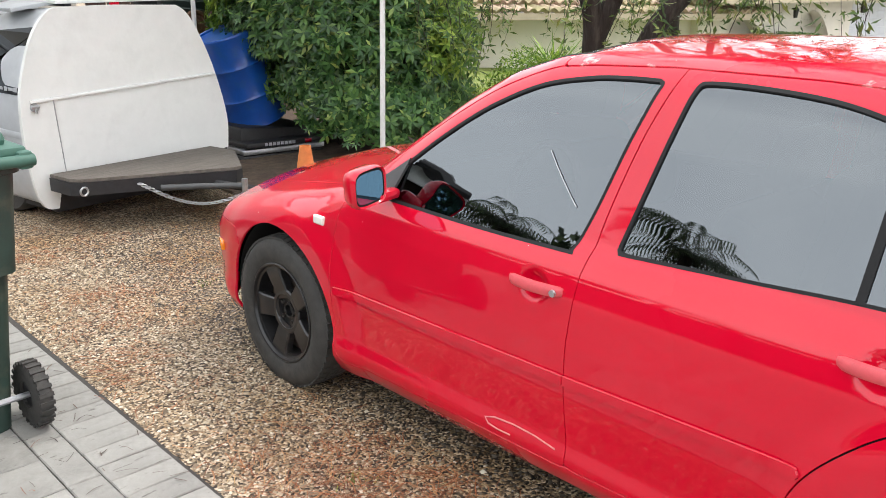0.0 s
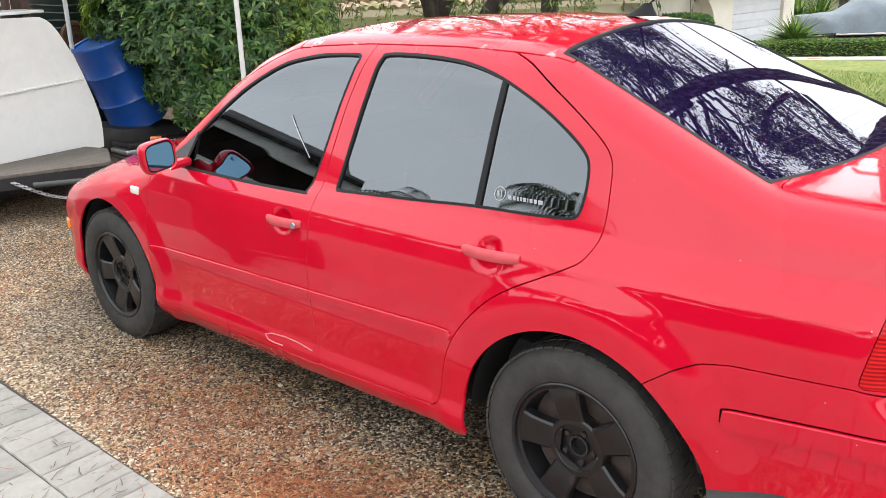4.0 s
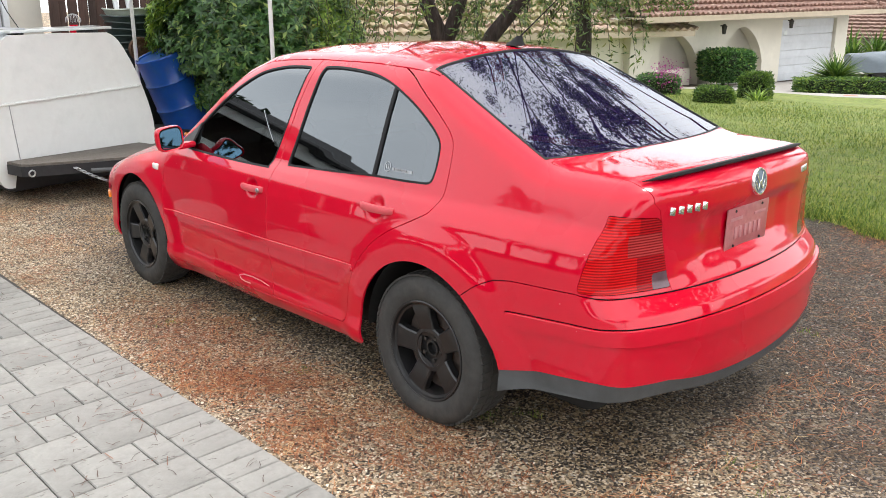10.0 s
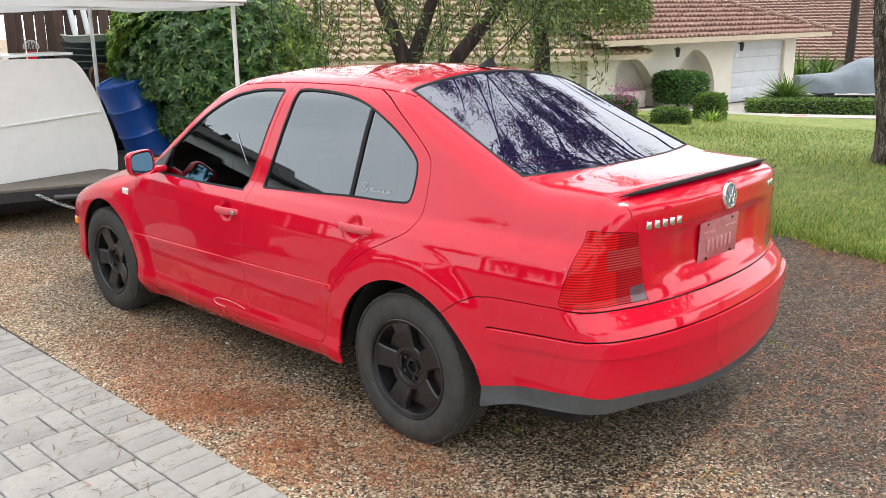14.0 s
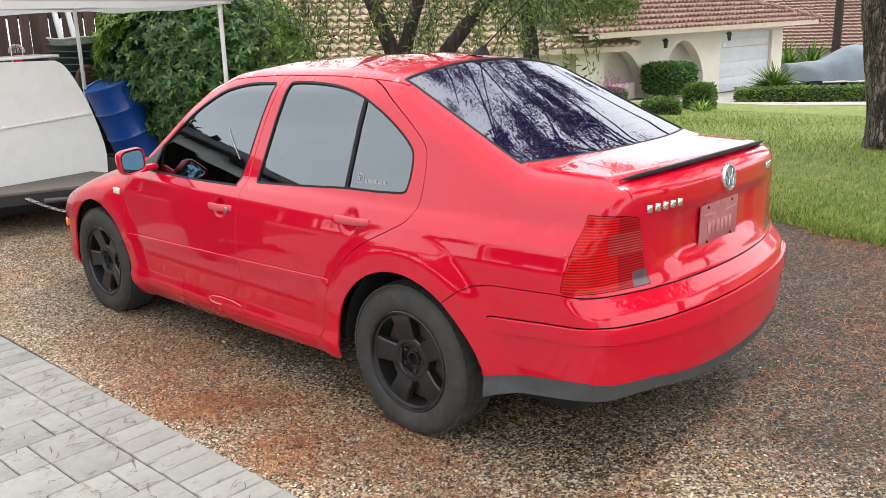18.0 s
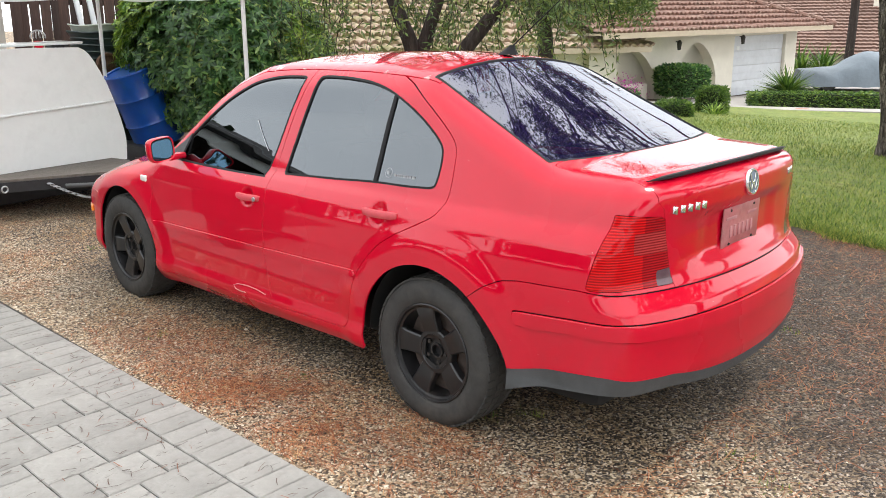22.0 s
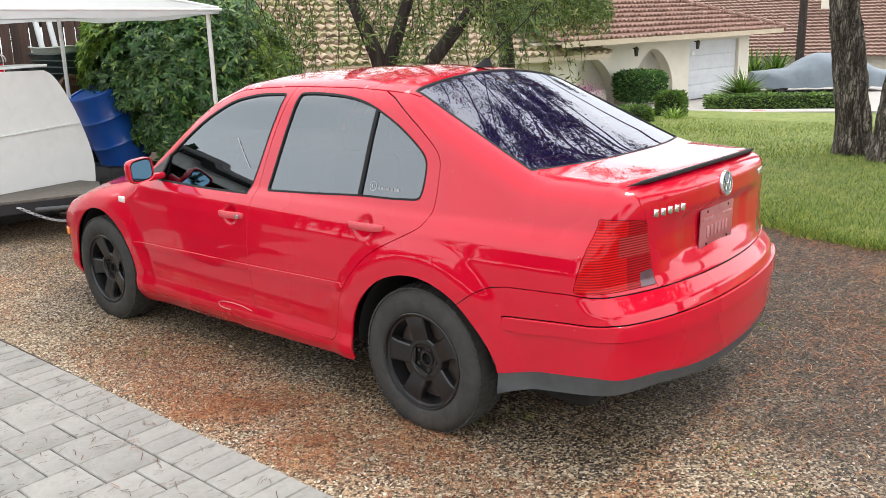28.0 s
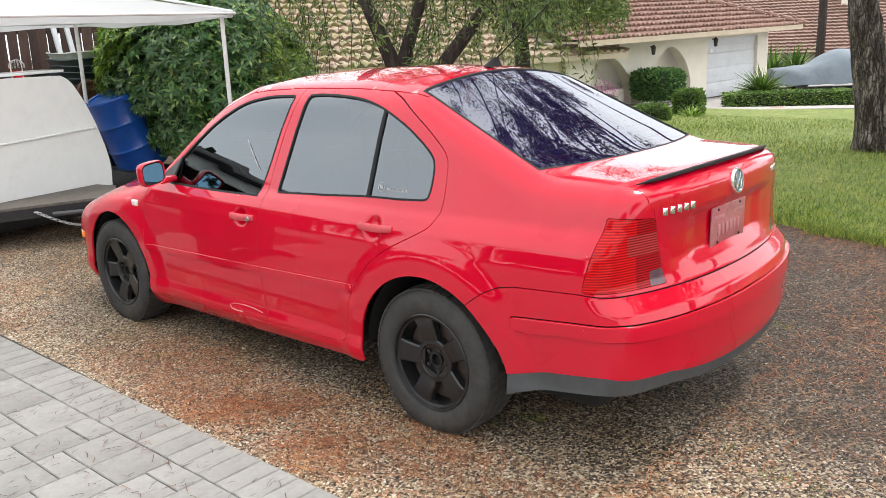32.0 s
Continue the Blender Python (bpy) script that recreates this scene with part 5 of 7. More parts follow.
# ---- things round the drive ----
M_WHITEPANEL = material("chalky white painted panel", (0.76, 0.77, 0.75), rough=0.16, vary=0.05, scale=3, second=(0.68, 0.69, 0.67), second_scale=3.2, second_at=(.5, .75), bump=0.35, bump_scale=2.0, bump_depth=0.03)
M_SILVER = material("dull silver body paint", (0.50, 0.52, 0.54), rough=0.35, metal=0.3, vary=0.1, scale=5)
M_BLACKSTEEL = material("black painted steel", (0.018, 0.018, 0.02), rough=0.5, vary=0.3, scale=20)
M_PLY = material("weathered plywood", (0.12, 0.105, 0.09), rough=0.85, vary=0.3, scale=6, stretch=(1, 8, 1), bump=0.3, bump_scale=30)
M_BIN = material("green bin plastic", (0.022, 0.045, 0.036), rough=0.55, vary=0.2, scale=6, second=(0.10, 0.10, 0.07), second_scale=4, second_at=(.55, .8))
M_BINLID = material("dull green lid plastic", (0.04, 0.11, 0.082), rough=0.6, vary=0.2, scale=8)
M_BLUE = material("blue painted steel drum", (0.010, 0.085, 0.40), rough=0.3, coat=0.4, vary=0.15, scale=6, second=(0.02, 0.10, 0.33), second_scale=9)
M_WHITEMETAL = material("white powder-coated tube", (0.72, 0.72, 0.71), rough=0.4, vary=0.06, scale=10)
M_TARP = material("translucent white tarpaulin", (0.75, 0.76, 0.76), rough=0.6, vary=0.06, scale=3)
tarp_nt = M_TARP.node_tree
tarp_tr = tarp_nt.nodes.new("ShaderNodeBsdfTranslucent")
tarp_tr.inputs["Color"].default_value = (0.80, 0.81, 0.81, 1)
tarp_mx = tarp_nt.nodes.new("ShaderNodeMixShader")
tarp_mx.inputs[0].default_value = 0.5
tarp_nt.links.new(tarp_nt.nodes["Principled BSDF"].outputs[0], tarp_mx.inputs[1])
tarp_nt.links.new(tarp_tr.outputs[0], tarp_mx.inputs[2])
tarp_nt.links.new(tarp_mx.outputs[0], tarp_nt.nodes["Material Output"].inputs["Surface"])
M_ORANGE = material("faded orange cone", (0.55, 0.17, 0.04), rough=0.6, vary=0.2, scale=20)
M_FENCE = material("dark weathered redwood", (0.045, 0.024, 0.018), rough=0.85, vary=0.4, scale=5, stretch=(6, 6, .6), bump=0.3, bump_scale=30, random_by="object", random_amount=0.45)
M_DOORWHITE = material("white garage door paint", (0.58, 0.60, 0.62), rough=0.5, vary=0.08, scale=4)
M_BEIGE = material("pale beige wall paint", (0.52, 0.49, 0.43), rough=0.8, vary=0.06, scale=3, bump=0.1, bump_scale=60)
M_TUB = material("dark green rubber tub", (0.028, 0.045, 0.043), rough=0.5, vary=0.3, scale=12)
M_TUBPALE = material("pale tub rim", (0.40, 0.44, 0.38), rough=0.5, vary=0.2, scale=14)
M_BROWN = material("brown leather", (0.10, 0.045, 0.03), rough=0.5, vary=0.3, scale=12)
M_TAN = material("tan canvas", (0.30, 0.24, 0.17), rough=0.8, vary=0.2, scale=12)
M_TRAILERGLASS = glass_material("dark trailer window", (0.004, 0.0045, 0.005), 1.45)


def build_trailer():
    tr = thing("box_trailer", (0, 5.53, 0), "homemade trailer with a flat white front and a plywood tongue deck", "trailer", turn=11)
    left = curve([(-.63, .125), (-.70, .135), (-.745, .20), (-.775, .34), (-.800, .60), (-.793, .85), (-.755, 1.02), (-.695, 1.19), (-.625, 1.31), (-.545, 1.385), (-.48, 1.400)], 5)
    right = curve([(.36, 1.405), (.43, 1.365), (.50, 1.275), (.59, 1.10), (.66, .92), (.725, .70), (.755, .52), (.745, .33)], 5)
    outline = np.vstack((left, [(-.1, 1.41)], right, [(.2, .285), (-.605, .235)])) * (1.05, 1) - (.015, 0)
    bm = bmesh.new()
    extrude_poly(bm, [(x, z) for x, z in outline], .03, pose(0, 0, 0, 90, 0, 0))
    bmesh.ops.recalc_face_normals(bm, faces=bm.faces)
    panel = part("front_panel", bm, M_WHITEPANEL, tr, "flat chalky white front panel", smooth=False)
    bm = bmesh.new()
    box(bm, (1.46, .014, .020), (-.065, -.008, .868), .004, (0, -2.9, 0))
    part("panel_seam", bm, M_WHITEPANEL, panel)
    bm = bmesh.new()
    box(bm, (.005, .004, .60), (-.615, -.002, .55), 0, (0, -4, 0))
    part("panel_joint", bm, M_STEEL, panel)
    bm = bmesh.new()
    cyl(bm, .030, .026, .014, (-.765, -.002, .795), (90, 0, 0), 16)
    box(bm, (.050, .012, .016), (-.765, -.020, .800), .004)
    box(bm, (.016, .012, .030), (-.765, -.020, .775), .003)
    part("latch", bm, M_STEEL, panel, "small steel bottle-opener latch")
    # the shell behind: the tail of a car body
    bm = bmesh.new()
    rings = []
    sect = np.vstack((left[4:], [(-.1, 1.41)], right))
    for y, s, dz in ((.032, .99, -.006), (.3, .988, -.004), (.6, .975, -.010), (.88, .945, -.03), (1.08, .89, -.07), (1.2, .80, -.14)):
        rings.append([bm.verts.new((x * s, y, .2 + (z - .2) * s + dz)) for x, z in sect])
    for i in range(len(rings) - 1):
        for j in range(len(sect) - 1):
            bm.faces.new((rings[i][j], rings[i][j + 1], rings[i + 1][j + 1], rings[i + 1][j]))
    bm.faces.new(rings[-1])
    bmesh.ops.recalc_face_normals(bm, faces=bm.faces)
    shell = part("body_shell", bm, M_SILVER, tr, "dull silver rear car body shell")
    for s in (-1, 1):
        bm = bmesh.new()
        pts = [(.06, .86), (.07, 1.24), (.12, 1.275), (.50, 1.24), (.60, 1.20), (.80, .90), (.78, .86)]
        def sx(z):
            return abs(np.interp(z, [p_[1] for p_ in left], [p_[0] for p_ in left])) * .985 + .008 if s < 0 else np.interp(-z, [-p_[1] for p_ in right], [p_[0] for p_ in right]) * .985 + .008
        f = bm.faces.new([bm.verts.new((s * sx(z), y, z)) for y, z in pts])
        r = bmesh.ops.extrude_face_region(bm, geom=[f])
        bmesh.ops.translate(bm, vec=(-s * .02, 0, 0), verts=[v for v in r["geom"] if isinstance(v, bmesh.types.BMVert)])
        bmesh.ops.recalc_face_normals(bm, faces=bm.faces)
        win = part("side_window", bm, M_TRAILERGLASS, shell, "dark side window with a white sticker line", smooth=False)
        if s < 0:
            for k in range(10):
                part("sticker_bar", boxm((.004, .034 + .012 * (k % 3), .020 + .008 * (k % 2)), (-sx(.892) - .003, .10 + .058 * k, .892), .002), M_TEXT, win, "faint white sticker letter")
        bm = bmesh.new()
        box(bm, (.03, .80, .05), (s * .782, .46, .60), .012)
        part("rub_strip", bm, M_SILVER, shell)
        bm = bmesh.new()
        lathe(bm, [(.12, -.07), (.25, -.08), (.27, -.05), (.27, .05), (.25, .08), (.12, .07)], 32, pose(s * .60, .62, .27, 0, 90, 0), closed=True)
        part("trailer_tyre", bm, M_TYRE, tr)
    # chassis as a wide low box, oversized to block light under the trailer
    bm = bmesh.new()
    box(bm, (1.34, 1.02, .22), (0, .56, .19), .02)
    part("chassis_blocker", bm, M_BLACKSTEEL, tr)
    # tongue deck
    deck = [(-.74, -.26), (-.70, -.32), (.17, -.76), (.24, -.74), (.57, -.30), (.56, -.04), (-.74, -.04)]
    bm = bmesh.new()
    extrude_poly(bm, deck, .02, pose(0, 0, .37))
    part("deck_board", bm, M_PLY, tr, "grey weathered plywood deck", smooth=False)
    bm = bmesh.new()
    extrude_poly(bm, [(x * 1.008, y * 1.01) for x, y in deck], .085, pose(0, 0, .348))
    part("deck_frame", bm, M_BLACKSTEEL, tr, "black painted steel deck frame", smooth=False)
    bm = bmesh.new()
    ring = [(.026 * math.cos(a), 0, .026 * math.sin(a)) for a in [2 * math.pi * k / 16 for k in range(17)]]
    tube(bm, [(x - .70, y - .345, z + .295) for x, y, z in ring], .007, 8)
    part("tie_ring", bm, M_STEEL, tr, "galvanised tie-down ring")
    bm = bmesh.new()
    tube(bm, [(-.32, -.60, .290), (-.10, -.75, .285), (.10, -.90, .275)], .020, 10)
    part("tongue_bar", bm, M_GREYPLASTIC, tr, "dull grey tongue bar")
    bm = bmesh.new()
    tube(bm, [(.05, -.70, .27), (.16, -1.0, .25), (.22, -1.2, .24)], .026, 8)
    part("drawbar", bm, M_BLACKSTEEL, tr, "black steel drawbar")
    # safety chain
    chain = new("safety_chain")
    chain.parent = tr
    tagged(chain, "bright galvanised chain")
    a, b = Vector((-.40, -.50, .315)), Vector((.14, -1.0, .27))
    for k in range(34):
        t = k / 33
        p = a.lerp(b, t) + Vector((0, 0, -.12 * math.sin(math.pi * t)))
        bm = bmesh.new()
        d = (b - a).normalized()
        link = [Vector((.017 * math.cos(q), .009 * math.sin(q), 0)) for q in [2 * math.pi * j / 10 for j in range(11)]]
        m = Matrix.Translation(p) @ d.to_track_quat("X", "Z").to_matrix().to_4x4() @ pose(0, 0, 0, 90 * (k % 2) + 20, 0, 0)
        tube(bm, [m @ q for q in link], .0045, 5)
        part("link", bm, M_STEEL, chain)
    bm = bmesh.new()
    lathe(bm, [(.03, -.03), (.085, -.035), (.10, -.02), (.10, .02), (.085, .035), (.03, .03)], 28, pose(.02, -.97, .10, 0, 90, 30), closed=True)
    part("jockey_wheel", bm, M_TYRE, tr, "small black jockey wheel")
    bm = bmesh.new()
    tube(bm, [(.06, -.97, .10), (.06, -.97, .34)], .02, 8)
    part("jockey_post", bm, M_STEEL, tr)
    # flat panel lying on top of the shell
    pn = thing("solar_panel", (-.10, 5.86, 1.395), "thin pale flat panel laid on the trailer roof", "panel", turn=11)
    part("board", boxm((.98, .34, .022), (.08, 0, .040), .005, (1, -1.2, 0)), M_WHITEPANEL, pn)
    for x in (-.30, .42):
        part("batten", boxm((.05, .28, .03), (x, 0, .014), .004), M_BLACKSTEEL, pn)
    part("tilted_leaf", boxm((.44, .40, .026), (-.44, .12, .012), .005, (0, -9, 0)), M_SILVER, pn, "grey leaf of the panel, tipped down")
    bm = bmesh.new()
    tube(bm, [(-.18, .10, .05), (-.26, .12, .20), (-.32, .14, .38)], .004, 6)
    part("whip_aerial", bm, M_BLACKSTEEL, pn, "thin black whip")


def build_bin():
    b = thing("wheelie_bin", (-2.02, 3.04, .018), "dirty dark green wheelie bin standing on the pavers", "bin", turn=4)
    bm = bmesh.new()
    rings = []
    for z, hx, hy, c in ((.0, .215, .24, .05), (.30, .235, .27, .05), (.60, .255, .30, .05), (.605, .275, .32, .05), (.95, .300, .345, .05), (.955, .315, .36, .05), (1.0, .315, .36, .05)):
        pts = []
        for sx, sy in ((1, 1), (-1, 1), (-1, -1), (1, -1)):
            for q in range(4):
                a = math.atan2(sy, sx) - math.pi / 4 + math.pi / 2 * q / 3
                pts.append((sx * (hx - c) + c * math.cos(a), sy * (hy - c) + c * math.sin(a), z))
        rings.append([bm.verts.new(p_) for p_ in pts])
    for i in range(len(rings) - 1):
        for k in range(16):
            bm.faces.new((rings[i][k], rings[i][(k + 1) % 16], rings[i + 1][(k + 1) % 16], rings[i + 1][k]))
    bm.faces.new(rings[0][::-1])
    part("body", bm, M_BIN, b, "stained green bin body")
    bm = bmesh.new()
    for k in range(5):
        box(bm, (.02, .035, .30), (.286, -.20 + .10 * k, .77), .008, (0, 5, 0))
    part("rib", bm, M_BIN, b)
    bm = bmesh.new()
    box(bm, (.66, .76, .05), (0, 0, 1.02), .02)
    box(bm, (.58, .66, .06), (0, 0, 1.06), .03)
    lid = part("lid", bm, M_BINLID, b, "weathered pale green lid")
    bm = bmesh.new()
    tube(bm, [(-.28, -.40, 1.0), (.335, -.40, 1.0)], .020, 10)
    for x in (-.26, -.05, .16, .31):
        box(bm, (.05, .06, .06), (x, -.375, 1.0), .012)
    part("handle", bm, M_BINLID, b, "green handle bar and hinges")
    for s in (-1, 1):
        bm = bmesh.new()
        lathe(bm, [(.05, -.028), (.10, -.03), (.118, -.02), (.122, 0), (.118, .02), (.10, .03), (.05, .028)], 36, pose(s * .285, -.255, .122, 0, 90, 0), closed=True)
        w = part("wheel", bm, M_TYRE, b, "black ribbed plastic wheel")
        bm = bmesh.new()
        for k in range(24):
            m = pose(s * .285, -.255, .122) @ pose(0, 0, 0, 15 * k, 0, 0)
            bmesh.ops.create_cube(bm, size=1, matrix=m @ pose(0, 0, .118) @ Matrix.Diagonal((.052, .014, .014, 1)))
        part("tread", bm, M_TYRE, w, smooth=False)
        bm = bmesh.new()
        cyl(bm, .055, .05, .03, (s * .285 - .015, -.255, .122), (0, 90, 0), 16)
        part("hub", bm, M_BLACKSTEEL, w)
    bm = bmesh.new()
    tube(bm, [(-.29, -.255, .122), (.29, -.255, .122)], .012, 8)
    part("axle", bm, M_STEEL, b)


def build_drum():
    d = thing("steel_drum", (1.79, 6.92, .30), "bright blue steel drum leaning on a black tray", "barrel")
    tilt = pose(0, 0, 0, 0, -20, 0)
    bm = bmesh.new()
    prof = [(.0005, 0.01), (.275, .01), (.285, 0), (.292, .012), (.286, .03), (.286, .26), (.292, .275), (.297, .285), (.292, .295), (.286, .31), (.286, .56), (.292, .575), (.297, .585), (.292, .595), (.286, .61),
            (.286, .85), (.292, .87), (.286, .885), (.274, .88), (.272, .862), (.0005, .862)]
    lathe(bm, prof, 48, tilt)
    part("shell", bm, M_BLUE, d, "ribbed blue drum shell")
    bm = bmesh.new()
    cyl(bm, .03, .03, .015, (0, 0, 0), (0, 0, 0), 12)
    bmesh.ops.transform(bm, matrix=tilt @ pose(.12, .1, .862), verts=bm.verts)
    part("bung", bm, M_STEEL, d)
    t = thing("black_tray", (1.80, 6.95, 0), "black plastic crate under the drum", "crate")
    bm = bmesh.new()
    box(bm, (.85, .80, .26), (0, 0, .14), .03, (0, 4, 0))
    part("crate_body", bm, M_BLACKSTEEL, t)
    s = thing("shingle_pack", (1.74, 6.55, 0), "wrapped bundles of roofing with faded lettering", "building materials", turn=-6)
    for k in range(3):
        bm = bmesh.new()
        box(bm, (.86, .33, .050), (.02 * k, .01 * k, .032 + .058 * k), .012, (0, 0, 3 * k))
        part("wrapped_pack", bm, M_BLACKSTEEL if k != 1 else M_STEEL, s, "wrapped shingle bundle")
    bm = bmesh.new()
    for k in range(10):
        box(bm, (.030, .004, .030), (-.25 + .04 * k, -.168, .148), .001)
    part("letter_bar", bm, M_TEXT, s, "pale letter shapes")
    bm = bmesh.new()
    box(bm, (.07, .004, .036), (.26, -.168, .148), .001)
    part("red_mark", bm, M_PAINT, s, "red mark")


def build_canopy():
    c = thing("pop_up_canopy", (0, 0, 0), "white tarpaulin canopy on thin white metal poles", "canopy")
    P = [(1.64, 4.85), (1.29, 7.11), (-1.22, 5.22), (-1.55, 7.55)]
    for x, y in P:
        bm = bmesh.new()
        tube(bm, [(x, y, 0), (x, y, 1.9)], .021, 12)
        cyl(bm, .05, .05, .008, (x, y, 0.012), (0, 0, 0), 12)
        part("pole", bm, M_WHITEMETAL, c, "white metal canopy pole")
    bm = bmesh.new()
    e = [Vector((1.72, 4.78, 1.935)), Vector((1.36, 7.2, 1.94)), Vector((-1.62, 7.65, 1.94)), Vector((-1.30, 5.14, 1.935))]
    top = Vector((.03, 6.2, 2.42))
    n = 12
    for k in range(4):
        a, b = e[k], e[(k + 1) % 4]
        rows = []
        for i in range(n + 1):
            t = i / n
            row = []
            for j in range(n + 1):
                q = a.lerp(b, j / n).lerp(top, t)
                q.z -= .05 * math.sin(math.pi * t) + .035 * math.sin(math.pi * j / n) * (1 - t)
                row.append(bm.verts.new(q))
            rows.append(row)
        for i in range(n):
            for j in range(n):
                bm.faces.new((rows[i][j], rows[i][j + 1], rows[i + 1][j + 1], rows[i + 1][j]))
        low = [bm.verts.new(v.co + Vector((0, 0, -.065 - .010 * math.sin(5 * i_)))) for i_, v in enumerate(rows[0])]
        for j in range(n):
            bm.faces.new((rows[0][j], low[j], low[j + 1], rows[0][j + 1]))
    bmesh.ops.remove_doubles(bm, verts=bm.verts, dist=.0005)
    part("tarpaulin", bm, M_TARP, c, "sagging white tarpaulin roof with a valance")
    for k in range(4):
        bm = bmesh.new()
        tube(bm, [e[k] * .985 + Vector((0, 0, .0)), e[(k + 1) % 4] * .985], .014, 8)
        part("eave_tube", bm, M_WHITEMETAL, c)
        bm = bmesh.new()
        tube(bm, [e[k] - Vector((0, 0, .01)), top - Vector((0, 0, .03))], .014, 8)
        part("roof_tube", bm, M_WHITEMETAL, c)


def build_back_of_drive():
    cone = thing("traffic_cone", (.13, 3.72, 0), "faded orange traffic cone ahead of the bonnet", "traffic cone")
    bm = bmesh.new()
    lathe(bm, [(.19, .03), (.14, .035), (.125, .06), (.032, .70), (.027, .70), (.10, .06)], 28)
    part("cone_body", bm, M_ORANGE, cone)
    bm = bmesh.new()
    box(bm, (.36, .36, .03), (0, 0, .016), .01)
    part("base", bm, M_ORANGE, cone)
    # wall of the garage with its door
    w = tagged(part("wall_garage", boxm((5.15, .2, 3.2), (-1.525, 9.32, 1.6)), M_BEIGE, smooth=False), "pale painted garage wall", "wall", kind="structure")
    gd = thing("garage_door", (-1.65, 9.2, 0), "white ribbed sectional garage door, shut", "garage door")
    for k in range(5):
        bm = bmesh.new()
        box(bm, (4.4, .05, .43), (0, 0, .22 + .44 * k), .008)
        for j in range(3):
            box(bm, (4.3, .03, .035), (0, -.03, .10 + .44 * k + .12 * j), .012)
        part("door_section", bm, M_DOORWHITE, gd)
    bm = bmesh.new()
    box(bm, (.07, .09, 2.5), (.60, 9.18, 1.25), .008)
    part("trim", bm, M_DOORWHITE, w, "white door jamb trim")
    bm = bmesh.new()
    box(bm, (.40, .05, 2.6), (.83, 9.19, 1.3), .004)
    part("trim", bm, M_BEIGE, w, "beige jamb panel")
    f = thing("board_fence", (0, 9.05, 0), "dark weathered redwood board fence", "fence")
    fr = random.Random(3)
    x = 1.08
    while x < 5.2:
        wd = fr.choice((.09, .12, .14, .14))
        bm = bmesh.new()
        box(bm, (wd, .022, 2.35 + fr.uniform(-.05, .05)), (x + wd / 2, fr.uniform(-.015, .015), 1.18), .003, (0, fr.uniform(-.7, .7), 0))
        part("board", bm, M_FENCE, f)
        x += wd + fr.uniform(.004, .02)
    for z in (.5, 1.9):
        bm = bmesh.new()
        box(bm, (4.2, .05, .09), (3.15, .05, z), .005)
        part("rail", bm, M_FENCE, f)
    # stacked tubs on a dark cabinet
    cb = thing("storage_box", (1.66, 8.05, 0), "black storage cabinet below the tubs", "cabinet")
    bm = bmesh.new()
    box(bm, (.70, .60, 1.02), (0, 0, .52), .02)
    part("box_body", bm, M_BLACKSTEEL, cb)
    for k in range(7):
        tb = thing("planter_tub", (1.66 + fr.uniform(-.02, .02), 8.05, 1.035 + .078 * k), "dark green rubber tub, nested in a stack" if k < 6 else "pale green tub on top of the stack", "tub", group="stacked tubs")
        bm = bmesh.new()
        rings = []
        for z, r in ((0, .24), (.05, .275), (.085, .29), (.10, .31), (.112, .305), (.09, .27), (.06, .25)):
            rings.append([bm.verts.new((r * math.cos(a) * 1.0, r * .95 * math.sin(a), z + .008 * math.sin(3 * a + k))) for a in [2 * math.pi * q / 32 for q in range(32)]])
        for i in range(len(rings) - 1):
            for q in range(32):
                bm.faces.new((rings[i][q], rings[i][(q + 1) % 32], rings[i + 1][(q + 1) % 32], rings[i + 1][q]))
        bm.faces.new(rings[-1])
        part("tub_body", bm, M_TUB if k < 6 else M_TUBPALE, tb)
    wl = thing("old_wheel", (1.62, 7.60, 1.08), "rusty brown round wheel hung on the cabinet", "wheel")
    bm = bmesh.new()
    lathe(bm, [(.02, .03), (.05, .03), (.06, .015), (.10, .015), (.115, .035), (.14, .035), (.15, 0), (.14, -.03), (.02, -.03)], 32, pose(0, .10, .06, 90, 0, 0))
    part("disc", bm, M_BRAKE, wl)
    lb = thing("leaning_frame", (1.98, 8.75, 0), "white wooden frame leaning on the fence", "window frame")
    for x in (-.07, .10):
        bm = bmesh.new()
        box(bm, (.06, .04, 1.95), (x, 0, .98), .004, (-4, -6, 0))
        part("stile", bm, M_DOORWHITE, lb)
    st = thing("bar_stool", (-.62, 7.55, 0), "round brown leather stool with a tan cushion", "stool")
    bm = bmesh.new()
    lathe(bm, [(.0005, .0), (.10, .005), (.16, .07), (.175, .16), (.15, .26), (.08, .31), (.0005, .32)], 24, pose(0, 0, 1.10))
    part("backrest", bm, M_BROWN, st)
    bm = bmesh.new()
    box(bm, (.40, .40, .14), (0, 0, 1.03), .05)
    part("cushion", bm, M_TAN, st)
    for x in (-.14, .14):
        for y in (-.14, .14):
            bm = bmesh.new()
            tube(bm, [(x * 1.3, y * 1.3, 0), (x, y, .97)], .016, 8)
            part("leg", bm, M_BLACKSTEEL, st)
    bk = thing("wire_basket", (1.20, 8.60, 0), "small wire basket on a red stand by the fence", "basket")
    bm = bmesh.new()
    cyl(bm, .055, .05, 1.42, (0, 0, 0), (0, 0, 0), 14)
    part("stand", bm, M_PAINT, bk, "red stand")
    bm = bmesh.new()
    for k in range(7):
        a = math.pi * k / 7
        tube(bm, [(.09 * math.cos(a) * math.cos(q), .09 * math.sin(a) * math.cos(q), 1.47 + .08 * math.sin(q)) for q in [math.pi * j / 12 - .3 for j in range(15)]], .003, 5)
    part("wire", bm, M_STEEL, bk, "thin wire cage")


build_trailer()
build_bin()
build_drum()
build_canopy()
build_back_of_drive()


